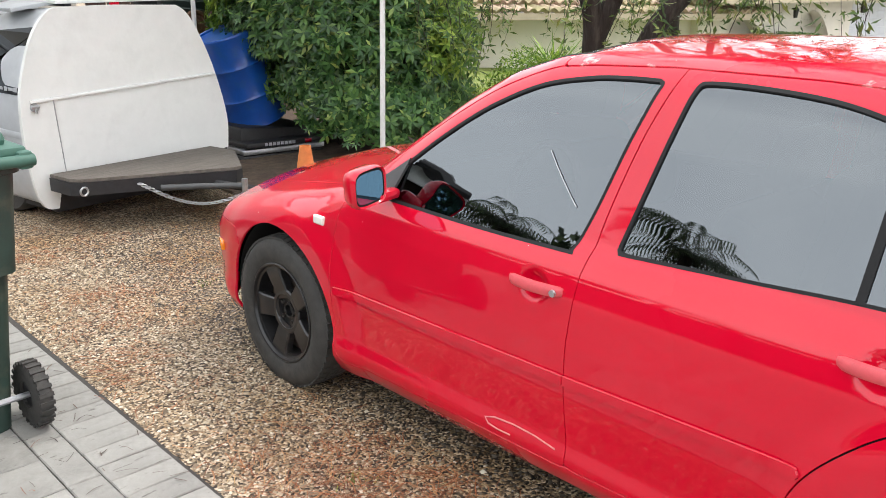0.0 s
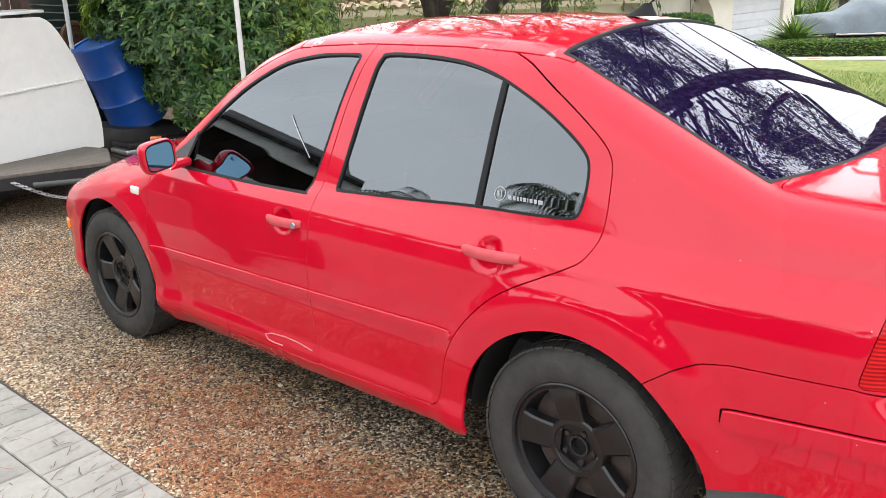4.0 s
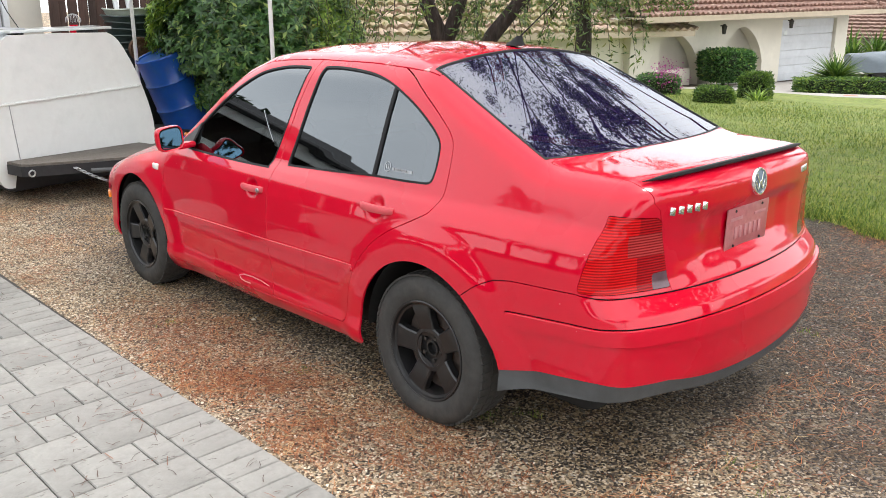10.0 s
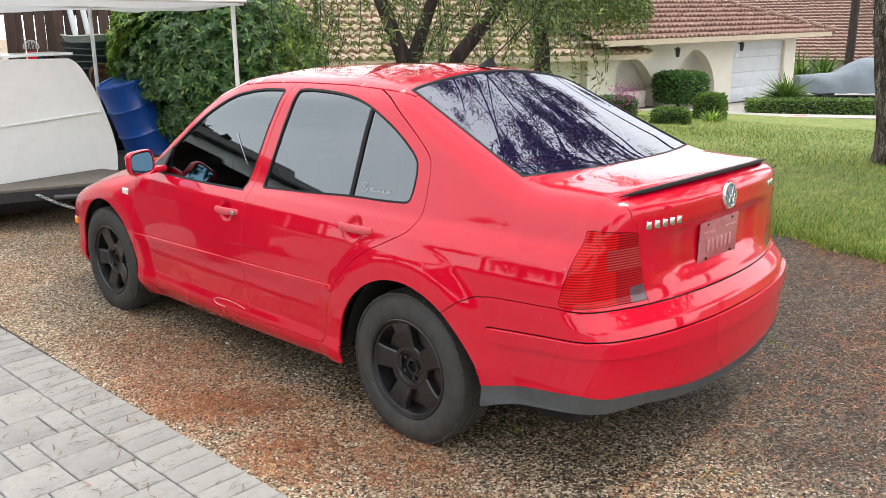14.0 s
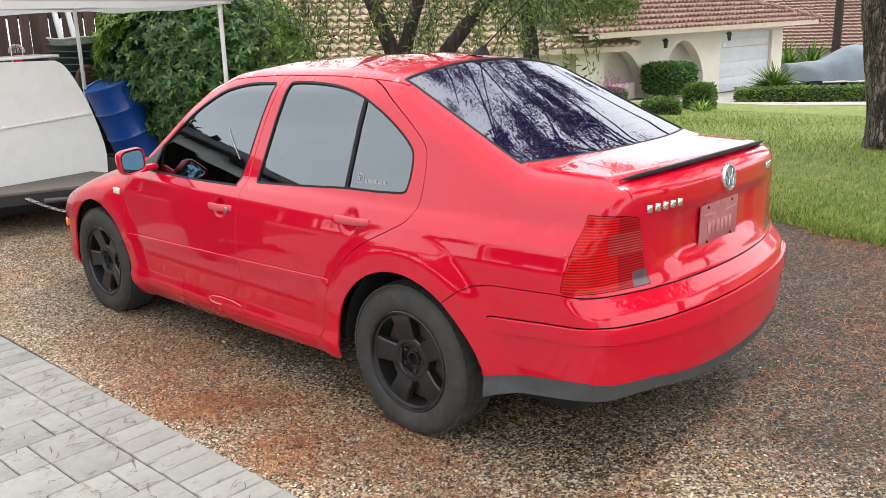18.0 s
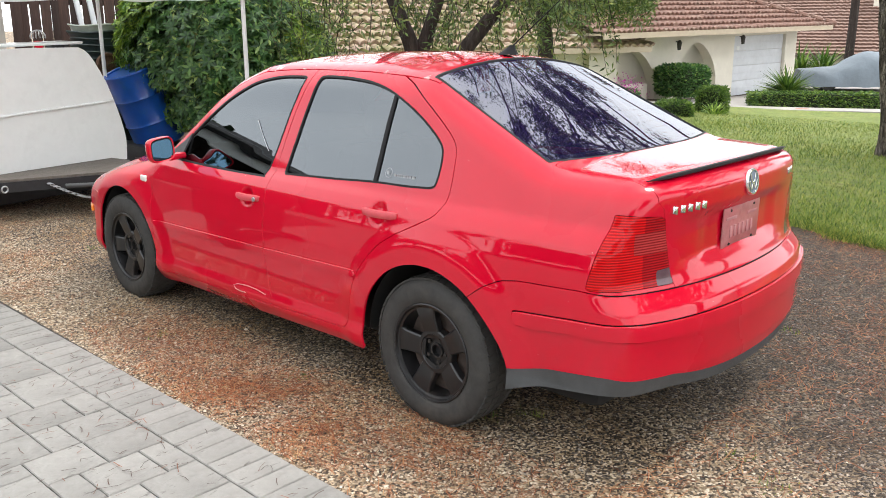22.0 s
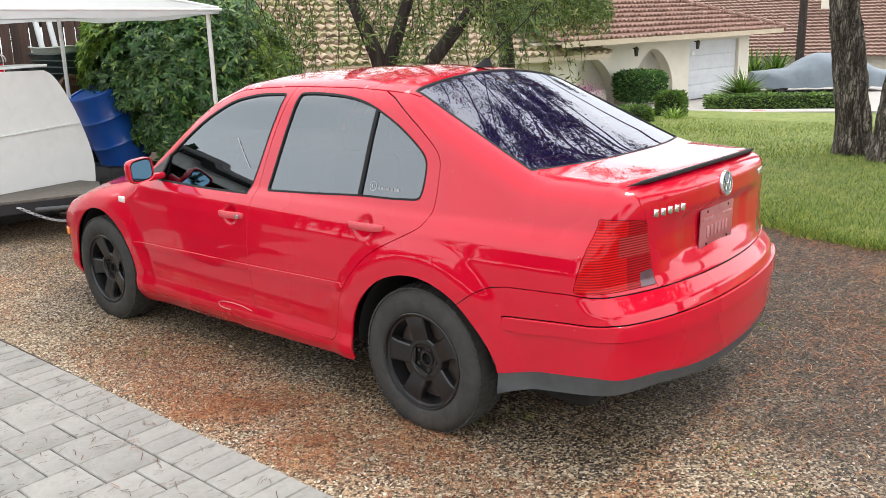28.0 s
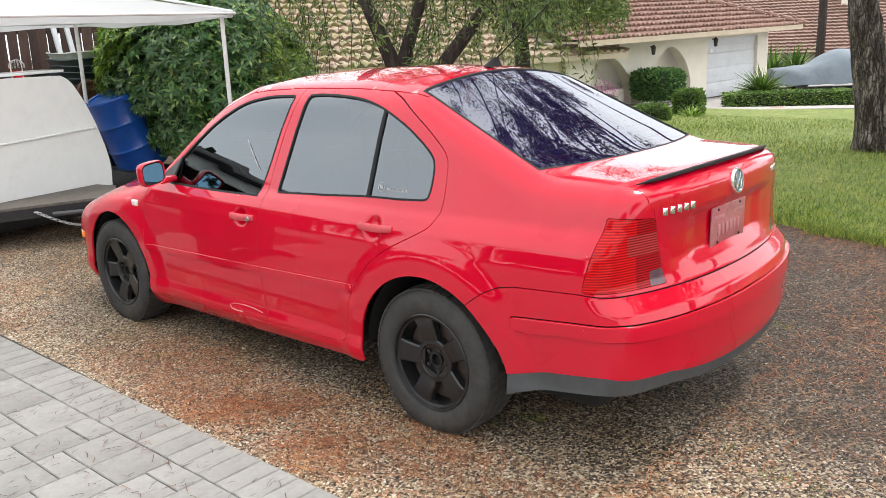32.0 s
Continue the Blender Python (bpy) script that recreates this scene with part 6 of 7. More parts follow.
# ---- the neighbour's place ----
M_STUCCO = material("cream stucco", (0.70, 0.66, 0.56), rough=0.9, vary=0.07, scale=3, bump=0.25, bump_scale=70, second=(0.62, 0.58, 0.49), second_scale=1.5, second_at=(.5, .8))
M_TILE = material("weathered clay roof tile", (0.20, 0.112, 0.085), rough=0.85, vary=0.4, scale=4, second=(0.33, 0.235, 0.18), second_scale=3.5, second_at=(.54, .68))
M_MOSSTILE = material("mossy clay roof tile", (0.36, 0.265, 0.20), rough=0.9, vary=0.5, scale=5, second=(0.25, 0.225, 0.11), second_scale=2.2, second_at=(.42, .6))
M_FARTILE = material("dull brown roof tile", (0.23, 0.145, 0.115), rough=0.9, vary=0.25, scale=2, second=(0.30, 0.21, 0.17), second_scale=5, second_at=(.5, .7))
M_FASCIA = material("tan fascia board", (0.46, 0.38, 0.28), rough=0.7, vary=0.1, scale=4)
M_DARKGLASS = glass_material("dark house window", (0.05, 0.055, 0.06), 1.6)
M_SHUTTER = material("white shutter paint", (0.66, 0.68, 0.66), rough=0.6)
M_IRON = material("dark bronze lantern", (0.03, 0.026, 0.022), rough=0.5)
M_KERBRED = material("faded red kerb paint", (0.50, 0.20, 0.15), rough=0.8, vary=0.2, scale=8)
M_COVER = material("grey car cover cloth", (0.17, 0.205, 0.235), rough=0.75, vary=0.1, scale=2.5, bump=0.5, bump_scale=5, bump_depth=.05)


def tiled_slope(name, mat, parent, m, width, depth, rise, pitch=.27, row=.36, hip=0.0, hip_left=0.0, wave=.085):
    """A slope of half-round tiles laid in rows. Local: x along the eave, y up the slope in plan."""
    nx = int(width / pitch) * 6 + 1
    nrow = int(depth / row)
    xs = np.linspace(0, width, nx)
    ys, off = [], []
    for r in range(nrow):
        ys += [r * row + .05, r * row, (r + .55) * row]
        off += [-.02, .075, .035]
    ys, off = np.array(ys), np.array(off)
    X, Y = np.meshgrid(xs, ys, indexing="ij")
    jit = np.random.default_rng(3).normal(0, .006, (nx // 6 + 2, nrow))
    arch = wave * np.abs(np.sin(np.pi * X / pitch)) ** .8
    rows = (np.arange(len(ys)) // 3)
    cols = np.minimum((X[:, 0] / pitch).astype(int), jit.shape[0] - 1)
    Z = Y * rise / depth + arch + off[None] + jit[cols][:, rows]
    X = X + (0 if not hip_left else 0)
    keep_r, keep_l = width - Y * hip, Y * hip_left
    X = np.clip(X, keep_l, keep_r)
    idx = np.arange(X.size).reshape(X.shape)
    F = np.stack((idx[:-1, :-1].ravel(), idx[1:, :-1].ravel(), idx[1:, 1:].ravel(), idx[:-1, 1:].ravel()), 1)
    ob = raw_mesh(name, np.stack((X, Y, Z), -1).reshape(-1, 3), F, mat, True)
    ob.data.set_sharp_from_angle(angle=radians(42))
    ob.parent = parent
    ob.matrix_local = m
    return ob


def arch_pts(u0, u1, spring, apex, n=14):
    um = (u0 + u1) / 2
    return [(u0 + (u1 - u0) * k / n, spring + (apex - spring) * (1 - abs(2 * k / n - 1) ** 1.75) ** .72) for k in range(n + 1)]


def build_house():
    h = tagged(new("neighbour_house"), "low cream stucco house with arches and a tiled roof", "house")
    ang = math.degrees(math.atan2(8.95 - 10.0, 25.1 - 17.3))
    h.matrix_world = pose(17.3, 10.0, 0, 0, 0, ang) @ pose(0, 0, 0, 0, -1.0, 0)
    # local: x along the front, minus y outwards; front wall with two arches and the garage opening
    low = -.95
    wall = [(-1.7, low), (-1.06, low)] + arch_pts(-1.06, 1.06, .05, .96) + [(1.06, low), (1.95, low)] + arch_pts(1.95, 3.96, .05, 1.05) + \
           [(3.96, low), (4.84, low), (4.84, 1.18), (7.78, 1.18), (7.78, low), (8.45, low), (8.45, 1.42), (-1.7, 1.42)]
    bm = bmesh.new()
    extrude_poly(bm, wall, .32, pose(0, 0, 0, 90, 0, 0))
    bmesh.ops.triangulate(bm, faces=bm.faces)
    bmesh.ops.recalc_face_normals(bm, faces=bm.faces)
    part("arcade_wall", bm, M_STUCCO, h, "cream stucco wall with two round arches", smooth=False)
    bm = bmesh.new()
    box(bm, (6.6, .15, 2.6), (1.6, 2.35, .25))
    box(bm, (.2, 1.6, 2.6), (4.45, 1.0, .25))
    box(bm, (.25, 4.5, 2.6), (8.33, 2.55, .1))
    part("inner_wall", bm, M_STUCCO, h, smooth=False)
    bm = bmesh.new()
    box(bm, (6.5, 2.5, .1), (1.5, 1.3, -.52))
    part("porch_floor", bm, M_CONCRETE, h, smooth=False)
    bm = bmesh.new()
    box(bm, (7.2, 2.6, .06), (1.4, 1.3, 1.38))
    part("porch_ceiling", bm, M_STUCCO, h, smooth=False)
    # shuttered window under the first arch
    wn_ = new("shuttered_window")
    wn_.parent = h
    wn_.location = (1.75, 2.25, .42)
    bm = bmesh.new()
    box(bm, (1.1, .03, .85))
    part("pane", bm, M_DARKGLASS, wn_)
    for s in (-1, 1):
        bm = bmesh.new()
        box(bm, (.05, .05, .85), (s * .30, -.03, 0))
        for k in range(9):
            box(bm, (.42, .02, .05), (s * .52 - (.5 if s > 0 else -.5) * 0, -.035, -.36 + .09 * k), 0, (35, 0, 0))
        part("shutter", bm, M_SHUTTER, wn_)
    # low wall inside the first arch
    bm = bmesh.new()
    box(bm, (1.0, .12, .55), (.2, .05, -.25))
    part("porch_wall", bm, M_STUCCO, h, smooth=False)
    gd = new("overhead_door")
    gd.parent = h
    tagged(gd, "white sectional overhead garage door")
    for k in range(4):
        bm = bmesh.new()
        box(bm, (2.94, .05, .445), (6.31, .13, -.40 + .45 * k), .01)
        box(bm, (2.88, .02, .02), (6.31, .10, -.40 + .45 * k), .005)
        part("door_section", bm, M_DOORWHITE, gd)
    for u, z in ((1.50, 1.02), (4.62, 1.08)):
        ln = new("wall_lantern")
        ln.parent = h
        ln.location = (u, -.42, z)
        bm = bmesh.new()
        cyl(bm, .05, .075, .20, (0, 0, -.12), (0, 0, 0), 6)
        cyl(bm, .085, .02, .07, (0, 0, .08), (0, 0, 0), 6)
        box(bm, (.03, .12, .03), (0, .06, .10))
        part("lantern_case", bm, M_IRON, ln)
    bm = bmesh.new()
    box(bm, (.16, .02, .12), (4.50, -.335, .84), .004)
    part("number_plate_tile", bm, M_SHUTTER, h, "small white wall tile with a dark bar")
    # roof
    tiled_slope("roof", M_TILE, h, pose(-2.2, -.92, 1.36), 11.3, 4.9, 1.85, .20, .36, hip=.92, wave=.07)
    bm = bmesh.new()
    box(bm, (11.2, .05, .14), (3.4, -.88, 1.36))
    box(bm, (11.2, .55, .04), (3.4, -.62, 1.40))
    part("fascia", bm, M_FASCIA, h, smooth=False)
    bm = bmesh.new()
    for k in range(16):
        t = k / 15
        m = pose(9.1 - 4.4 * t, -.92 + 4.85 * t, 1.46 + 1.83 * t, 0, 0, 0)
        cyl(bm, .10, .085, .36, m.translation, (-70, 0, 42), 8)
    part("hip_tile", bm, M_TILE, h, "row of hip cap tiles")
    bm = bmesh.new()
    bm.faces.new([bm.verts.new(p_) for p_ in ((9.1, -.9, 1.42), (9.1, 8.0, 1.42), (4.7, 3.95, 3.25))])
    part("roof_end", bm, M_TILE, h, smooth=False)
    # wing that stands nearer, behind the trees
    w = tagged(new("house_wing"), "cream stucco wing with a mossy tiled roof", "house")
    ang2 = math.degrees(math.atan2(10.0 - 12.4, 17.3 - 8.4))
    w.matrix_world = pose(8.4, 12.4, 0, 0, 0, ang2)
    bm = bmesh.new()
    box(bm, (11.2, .3, 2.1), (3.1, .15, -.07))
    part("wall", bm, M_STUCCO, w, smooth=False)
    tiled_slope("roof", M_MOSSTILE, w, pose(-2.6, -.75, .98), 11.9, 4.7, 2.0, .25, .36)
    bm = bmesh.new()
    box(bm, (11.8, .05, .13), (3.3, -.70, .98))
    box(bm, (11.8, .6, .04), (3.3, -.42, 1.02))
    part("fascia", bm, M_FASCIA, w, smooth=False)
    wi = new("wing_window")
    wi.parent = w
    wi.location = (.9, -.02, .32)
    bm = bmesh.new()
    box(bm, (.42, .04, .62))
    part("pane", bm, M_DARKGLASS, wi)
    for s in (-1, 1):
        bm = bmesh.new()
        box(bm, (.06, .07, .70), (s * .24, -.01, 0))
        part("frame_stile", bm, M_FASCIA, wi)
    # farther house at the end of the court
    f = tagged(new("far_house"), "far house with a long brown tiled roof", "house")
    f.matrix_world = pose(33.5, 15.5, 0, 0, 0, -78)
    bm = bmesh.new()
    box(bm, (22, .3, 1.6), (9, .4, -.2))
    part("wall", bm, M_STUCCO, f, smooth=False)
    tiled_slope("roof", M_FARTILE, f, pose(-1, -.4, .35), 22, 7.5, 3.4, .22, .30, wave=.025)
    bm = bmesh.new()
    box(bm, (.95, .8, 1.7), (6.3, 4.4, 3.2))
    part("chimney", bm, M_STUCCO, f, smooth=False)
    gx_, gy_ = np.linspace(0, 1, 30), np.linspace(-6, 9.2, 30)
    Y = np.zeros((30, 30)) + gy_[None]
    left = 18.55 - .55 * (np.clip(Y, 0, 9) - 4)
    X = left + (33 - left) * gx_[:, None]
    idx = np.arange(900).reshape(30, 30)
    F = np.stack((idx[:-1, :-1].ravel(), idx[1:, :-1].ravel(), idx[1:, 1:].ravel(), idx[:-1, 1:].ravel()), 1)
    tagged(raw_mesh("neighbour_drive", np.stack((X, Y, ground_z(X, Y) + .012), -1).reshape(-1, 3), F, M_CONCRETE, True), "pale concrete driveway", "driveway", kind="structure")
    k = tagged(part("kerb_path", boxm((.75, 9.5, .10), (18.15, 4.6, -.405), .01, (0, 0, 28.8)), M_CONCRETE, smooth=False), "pale concrete kerb path beside the lawn", "path", kind="structure")
    for q in (-1.15, .9):
        part("kerb_mark", boxm((.2, .30, .006), (18.1 - .48 * q, 4.7 + .87 * q, -.352), 0, (0, 0, 28.8)), M_KERBRED, k, "faded red paint mark")
    # covered car on the drive
    c = thing("covered_car", (27.45, 7.20, -.54), "car under a loose grey cloth cover", "car", turn=34)
    ys = np.linspace(-2.15, 2.15, 40)
    bm = bmesh.new()
    rows = []
    for y in ys:
        t = y / 2.15
        top = .78 + .50 * math.exp(-((y + .45) / 1.1) ** 4) - .10 * abs(t) ** 3
        row = []
        for kk in range(25):
            a = math.pi * kk / 24
            cx, cz = math.cos(a), math.sin(a)
            e_ = .86 * (1 - .22 * abs(t) ** 6)
            x = e_ * math.copysign(abs(cx) ** .55, cx) * (1 - .18 * max(0, abs(cz)) ** 3 * (1 if top > 1 else .3))
            z = .16 + (top - .16) * abs(cz) ** .55
            x += .02 * math.sin(7 * y + 5 * a)
            z += .012 * math.sin(9 * y - 3 * a)
            row.append(bm.verts.new((x, y, max(z, .14))))
        rows.append(row)
    for i in range(39):
        for j in range(24):
            bm.faces.new((rows[i][j], rows[i][j + 1], rows[i + 1][j + 1], rows[i + 1][j]))
    bm.faces.new(rows[0]); bm.faces.new(rows[-1])
    bmesh.ops.recalc_face_normals(bm, faces=bm.faces)
    part("cover", bm, M_COVER, c, "draped grey cloth cover")
    for y in (-1.3, 1.3):
        for x in (-.64, .64):
            bm = bmesh.new()
            lathe(bm, [(.10, -.09), (.28, -.1), (.30, 0), (.28, .1), (.10, .09)], 28, pose(x, y, .30, 0, 90, 0), closed=True)
            part("wheel", bm, M_TYRE, c)


build_house()


# ---- plants ----
def plated(m):
    """Adds dark cracks between the plates of a bark, and their relief."""
    nt = m.node_tree
    b = nt.nodes["Principled BSDF"]
    co = nt.nodes.new("ShaderNodeTexCoord")
    wob = nt.nodes.new("ShaderNodeTexNoise")
    wob.inputs["Scale"].default_value, wob.inputs["Detail"].default_value = 9, 4
    nt.links.new(co.outputs["Object"], wob.inputs["Vector"])
    add = nt.nodes.new("ShaderNodeVectorMath")
    add.operation = "MULTIPLY_ADD"
    add.inputs[1].default_value = (.09, .09, .09)
    nt.links.new(wob.outputs["Color"], add.inputs[0])
    nt.links.new(co.outputs["Object"], add.inputs[2])
    mp = nt.nodes.new("ShaderNodeMapping")
    mp.inputs["Scale"].default_value = (27, 27, 6.0)
    nt.links.new(add.outputs[0], mp.inputs["Vector"])
    vo = nt.nodes.new("ShaderNodeTexVoronoi")
    vo.feature = "DISTANCE_TO_EDGE"
    vo.inputs["Scale"].default_value = 1.0
    nt.links.new(mp.outputs[0], vo.inputs["Vector"])
    mr = nt.nodes.new("ShaderNodeMapRange")
    mr.inputs["From Min"].default_value, mr.inputs["From Max"].default_value = -0.04, 0.15
    nt.links.new(vo.outputs["Distance"], mr.inputs["Value"])
    mx = nt.nodes.new("ShaderNodeMix")
    mx.data_type = "RGBA"
    mx.inputs["A"].default_value = (0.018, 0.013, 0.010, 1)
    nt.links.new(mr.outputs[0], mx.inputs["Factor"])
    nt.links.new(b.inputs["Base Color"].links[0].from_socket, mx.inputs["B"])
    nt.links.new(mx.outputs["Result"], b.inputs["Base Color"])
    bp = nt.nodes.new("ShaderNodeBump")
    bp.inputs["Strength"].default_value, bp.inputs["Distance"].default_value = 1.0, 0.03
    nt.links.new(mr.outputs[0], bp.inputs["Height"])
    nt.links.new(b.inputs["Normal"].links[0].from_socket, bp.inputs["Normal"])
    nt.links.new(bp.outputs[0], b.inputs["Normal"])
    return m


M_BARK = material("dark furrowed bark", (0.026, 0.018, 0.014), rough=0.95, vary=0.45, scale=9, stretch=(2.5, 2.5, .5), bump=1.0, bump_scale=14, bump_depth=.03, second=(0.07, 0.055, 0.045), second_scale=5)
M_PINEBARK = plated(material("grey brown plated bark", (0.095, 0.074, 0.060), rough=0.95, vary=0.45, scale=7, stretch=(2, 2, .45), bump=1.0, bump_scale=10, bump_depth=.05, second=(0.25, 0.215, 0.185), second_scale=7, second_at=(.46, .60)))


def leaf_material(name, stops, rough=0.45):
    m = island_material(name, stops, rough)
    nt = m.node_tree
    b = nt.nodes["Principled BSDF"]
    tr = nt.nodes.new("ShaderNodeBsdfTranslucent")
    mx = nt.nodes.new("ShaderNodeMixShader")
    mx.inputs[0].default_value = 0.25
    ramp = [n_ for n_ in nt.nodes if n_.type == "VALTORGB"][0]
    nt.links.new(ramp.outputs["Color"], tr.inputs["Color"])
    nt.links.new(b.outputs[0], mx.inputs[1])
    nt.links.new(tr.outputs[0], mx.inputs[2])
    nt.links.new(mx.outputs[0], nt.nodes["Material Output"].inputs["Surface"])
    return m


M_LEAF = leaf_material("glossy dark green leaves", [(0, (.027, .077, .024)), (.4, (.056, .142, .040)), (.75, (.10, .22, .055)), (.93, (.18, .32, .08)), (1, (.36, .45, .11))], .32)
M_LIGHTLEAF = leaf_material("fresh green leaves", [(0, (.07, .15, .018)), (.5, (.17, .30, .035)), (1, (.38, .50, .08))], .5)
M_OLIVELEAF = leaf_material("thin olive leaves", [(0, (.04, .07, .02)), (.4, (.08, .14, .03)), (.8, (.15, .21, .045)), (1, (.27, .29, .08))], .5)
M_HEDGELEAF = leaf_material("clipped hedge leaves", [(0, (.03, .08, .014)), (.5, (.08, .16, .025)), (1, (.22, .32, .05))], .5)
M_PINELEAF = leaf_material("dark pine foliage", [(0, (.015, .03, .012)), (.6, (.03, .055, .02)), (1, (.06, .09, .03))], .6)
M_FLOWER = leaf_material("magenta flowers", [(0, (.35, .02, .22)), (1, (.6, .08, .4))], .6)


def leaves(name, C, D, U, L, W, mat, parent=None, label="", droop=0.2):
    """Pointed leaves with a fold: centres, growing directions, upward sides, lengths, widths."""
    n = len(C)
    D = D / np.maximum(np.linalg.norm(D, axis=1, keepdims=True), 1e-6)
    S = np.cross(D, U)
    S /= np.maximum(np.linalg.norm(S, axis=1, keepdims=True), 1e-6)
    N = np.cross(S, D)
    L, W = L[:, None], W[:, None]
    a = C
    mid = C + D * L * .5 - N * W * .15
    b = C + D * L * .5 + S * W * .5
    c = C + D * L * .5 - S * W * .5
    tip = C + D * L - N * L * droop
    V = np.stack((a, b, tip, c, mid), 1).reshape(-1, 3)
    f = np.array([(0, 1, 4), (1, 2, 4), (2, 3, 4), (3, 0, 4)])
    F = (f[None] + 5 * np.arange(n)[:, None, None]).reshape(-1, 3)
    ob = raw_mesh(name, V, F, mat, False)
    if parent is not None:
        ob.parent = parent
    return tagged(ob, label)


def rand_dirs(n):
    v = rng.normal(0, 1, (n, 3))
    return v / np.linalg.norm(v, axis=1, keepdims=True)


def shell_points(n, centre, radii, lumps=9, inner=.72):
    """Points in the outer part of a lumpy mound."""
    d = rand_dirs(n)
    d[:, 2] = np.abs(d[:, 2]) * 1.0 - .25 * (rng.random(n) < .4)
    d /= np.linalg.norm(d, axis=1, keepdims=True)
    lump = rand_dirs(lumps)
    amp = np.max(np.clip(d @ lump.T, 0, 1) ** 6, axis=1) * .22
    r = (inner + (1 - inner) * rng.random(n) ** .6) * (.86 + amp)
    return np.array(centre) + d * np.array(radii) * r[:, None], d


def build_big_shrub():
    sh = thing("big_shrub", (2.52, 6.62, 0), "large glossy dark green shrub with whorled leaves", "shrub")
    n = 10500
    P, d = shell_points(n, (0, 0, .95), (1.06, 1.55, 1.78), 16, .6)
    skirt = shell_points(4200, (-.05, -.15, .42), (1.05, 1.5, .62), 9, .7)[0]
    P = np.vstack((P, skirt))
    d = P
    P = P[(P[:, 2] > .07) & ((P[:, 0] > -.78) | (P[:, 2] > .95))]
    d = d[:len(P)]
    P = np.array(P)
    out = P - np.array((0, 0, .9))
    out /= np.linalg.norm(out, axis=1, keepdims=True)
    out = out + rng.normal(0, .35, out.shape) + np.array((0, 0, .35))
    out /= np.linalg.norm(out, axis=1, keepdims=True)
    k = 7
    a = np.cross(out, np.array((0, 0, 1.0)) + rng.normal(0, .05, out.shape))
    a /= np.linalg.norm(a, axis=1, keepdims=True)
    b = np.cross(out, a)
    C, D, U, L = [], [], [], []
    size = rng.uniform(.055, .11, len(P))
    for j in range(k):
        q = 2 * np.pi * j / k + rng.uniform(-.2, .2, len(P))
        dirv = a * np.cos(q)[:, None] + b * np.sin(q)[:, None] + out * rng.uniform(.1, .5, len(P))[:, None]
        C.append(P)
        D.append(dirv)
        U.append(out)
        L.append(size * rng.uniform(.8, 1.1, len(P)))
    C, D, U, L = np.vstack(C), np.vstack(D), np.vstack(U), np.concatenate(L)
    across = .75 * C[:, 0] - .66 * C[:, 1]
    light = ((across < -.80 + .25 * np.sin(C[:, 2] * 4)) | ((across > .85) & (C[:, 2] > .8))) & (rng.random(len(C)) < .8)
    ob = leaves("leaves", C[~light], D[~light], U[~light], L[~light], L[~light] * .36, M_LEAF, sh, "dark glossy leaf whorls", .25)
    tagged(ob, kind="stuff")
    ob = leaves("young_leaves", C[light], D[light], U[light], L[light], L[light] * .36, M_LIGHTLEAF, sh, "paler young leaf whorls", .25)
    tagged(ob, kind="stuff")
    # inner leaves take a darker material that paints in the shrub's inner shade
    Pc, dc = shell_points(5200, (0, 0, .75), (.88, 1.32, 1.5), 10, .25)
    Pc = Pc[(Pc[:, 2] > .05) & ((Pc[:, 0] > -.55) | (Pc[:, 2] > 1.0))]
    tagged(leaves("inner_leaves", Pc, rand_dirs(len(Pc)), rand_dirs(len(Pc)), rng.uniform(.14, .24, len(Pc)), rng.uniform(.08, .12, len(Pc)), M_PINELEAF, sh, "inner leaves, shade put into their colour"), kind="stuff")
    r_ = random.Random(4)
    for k in range(9):
        bm = bmesh.new()
        x, y = r_.uniform(-.4, .4), r_.uniform(-.6, .6)
        tube(bm, [(x * .4, y * .4, 0), (x * .8, y * .8, .6), (x * 1.6, y * 1.6, 1.3), (x * 2.0, y * 2.2, 1.9)], .03, 7, .008)
        part("stem", bm, M_BARK, sh)
    # lower fine-leaved shrub beside it
    lo = thing("low_shrub", (3.35, 4.75, 0), "low fine-leaved green shrub", "shrub")
    P, d = shell_points(5200, (0, 0, .45), (.62, .60, .62), 7, .5)
    P = P[P[:, 2] > .03]
    dd = rand_dirs(len(P)) + np.array((0, 0, .6))
    tagged(leaves("leaves", P, dd, rand_dirs(len(P)), rng.uniform(.03, .06, len(P)), rng.uniform(.010, .018, len(P)), M_LIGHTLEAF, lo), kind="stuff")
    bm = bmesh.new()
    tube(bm, [(0, 0, 0), (.02, .03, .5)], .03, 7, .01)
    part("stem", bm, M_BARK, lo)


def limb(bm, pts, r0, r1, n=10):
    c = curve(pts, 5)
    tube(bm, [tuple(q) for q in c], r0, n, r1)


def leaf_clumps(name, K, per, spread, size, wide, mat, parent, label="dark leaf clumps with gaps of sky"):
    """Small leaves gathered in loose clumps about the points K."""
    n = len(K) * per
    C = np.repeat(K, per, 0) + rng.normal(0, 1, (n, 3)) * np.repeat(rng.uniform(.5, 1.4, len(K)), per)[:, None] * spread * np.array((1.2, 1.2, .6))
    L = rng.uniform(size[0], size[1], n)
    tagged(leaves(name, C, rand_dirs(n), rand_dirs(n), L, L * wide, mat, parent, label), kind="stuff")


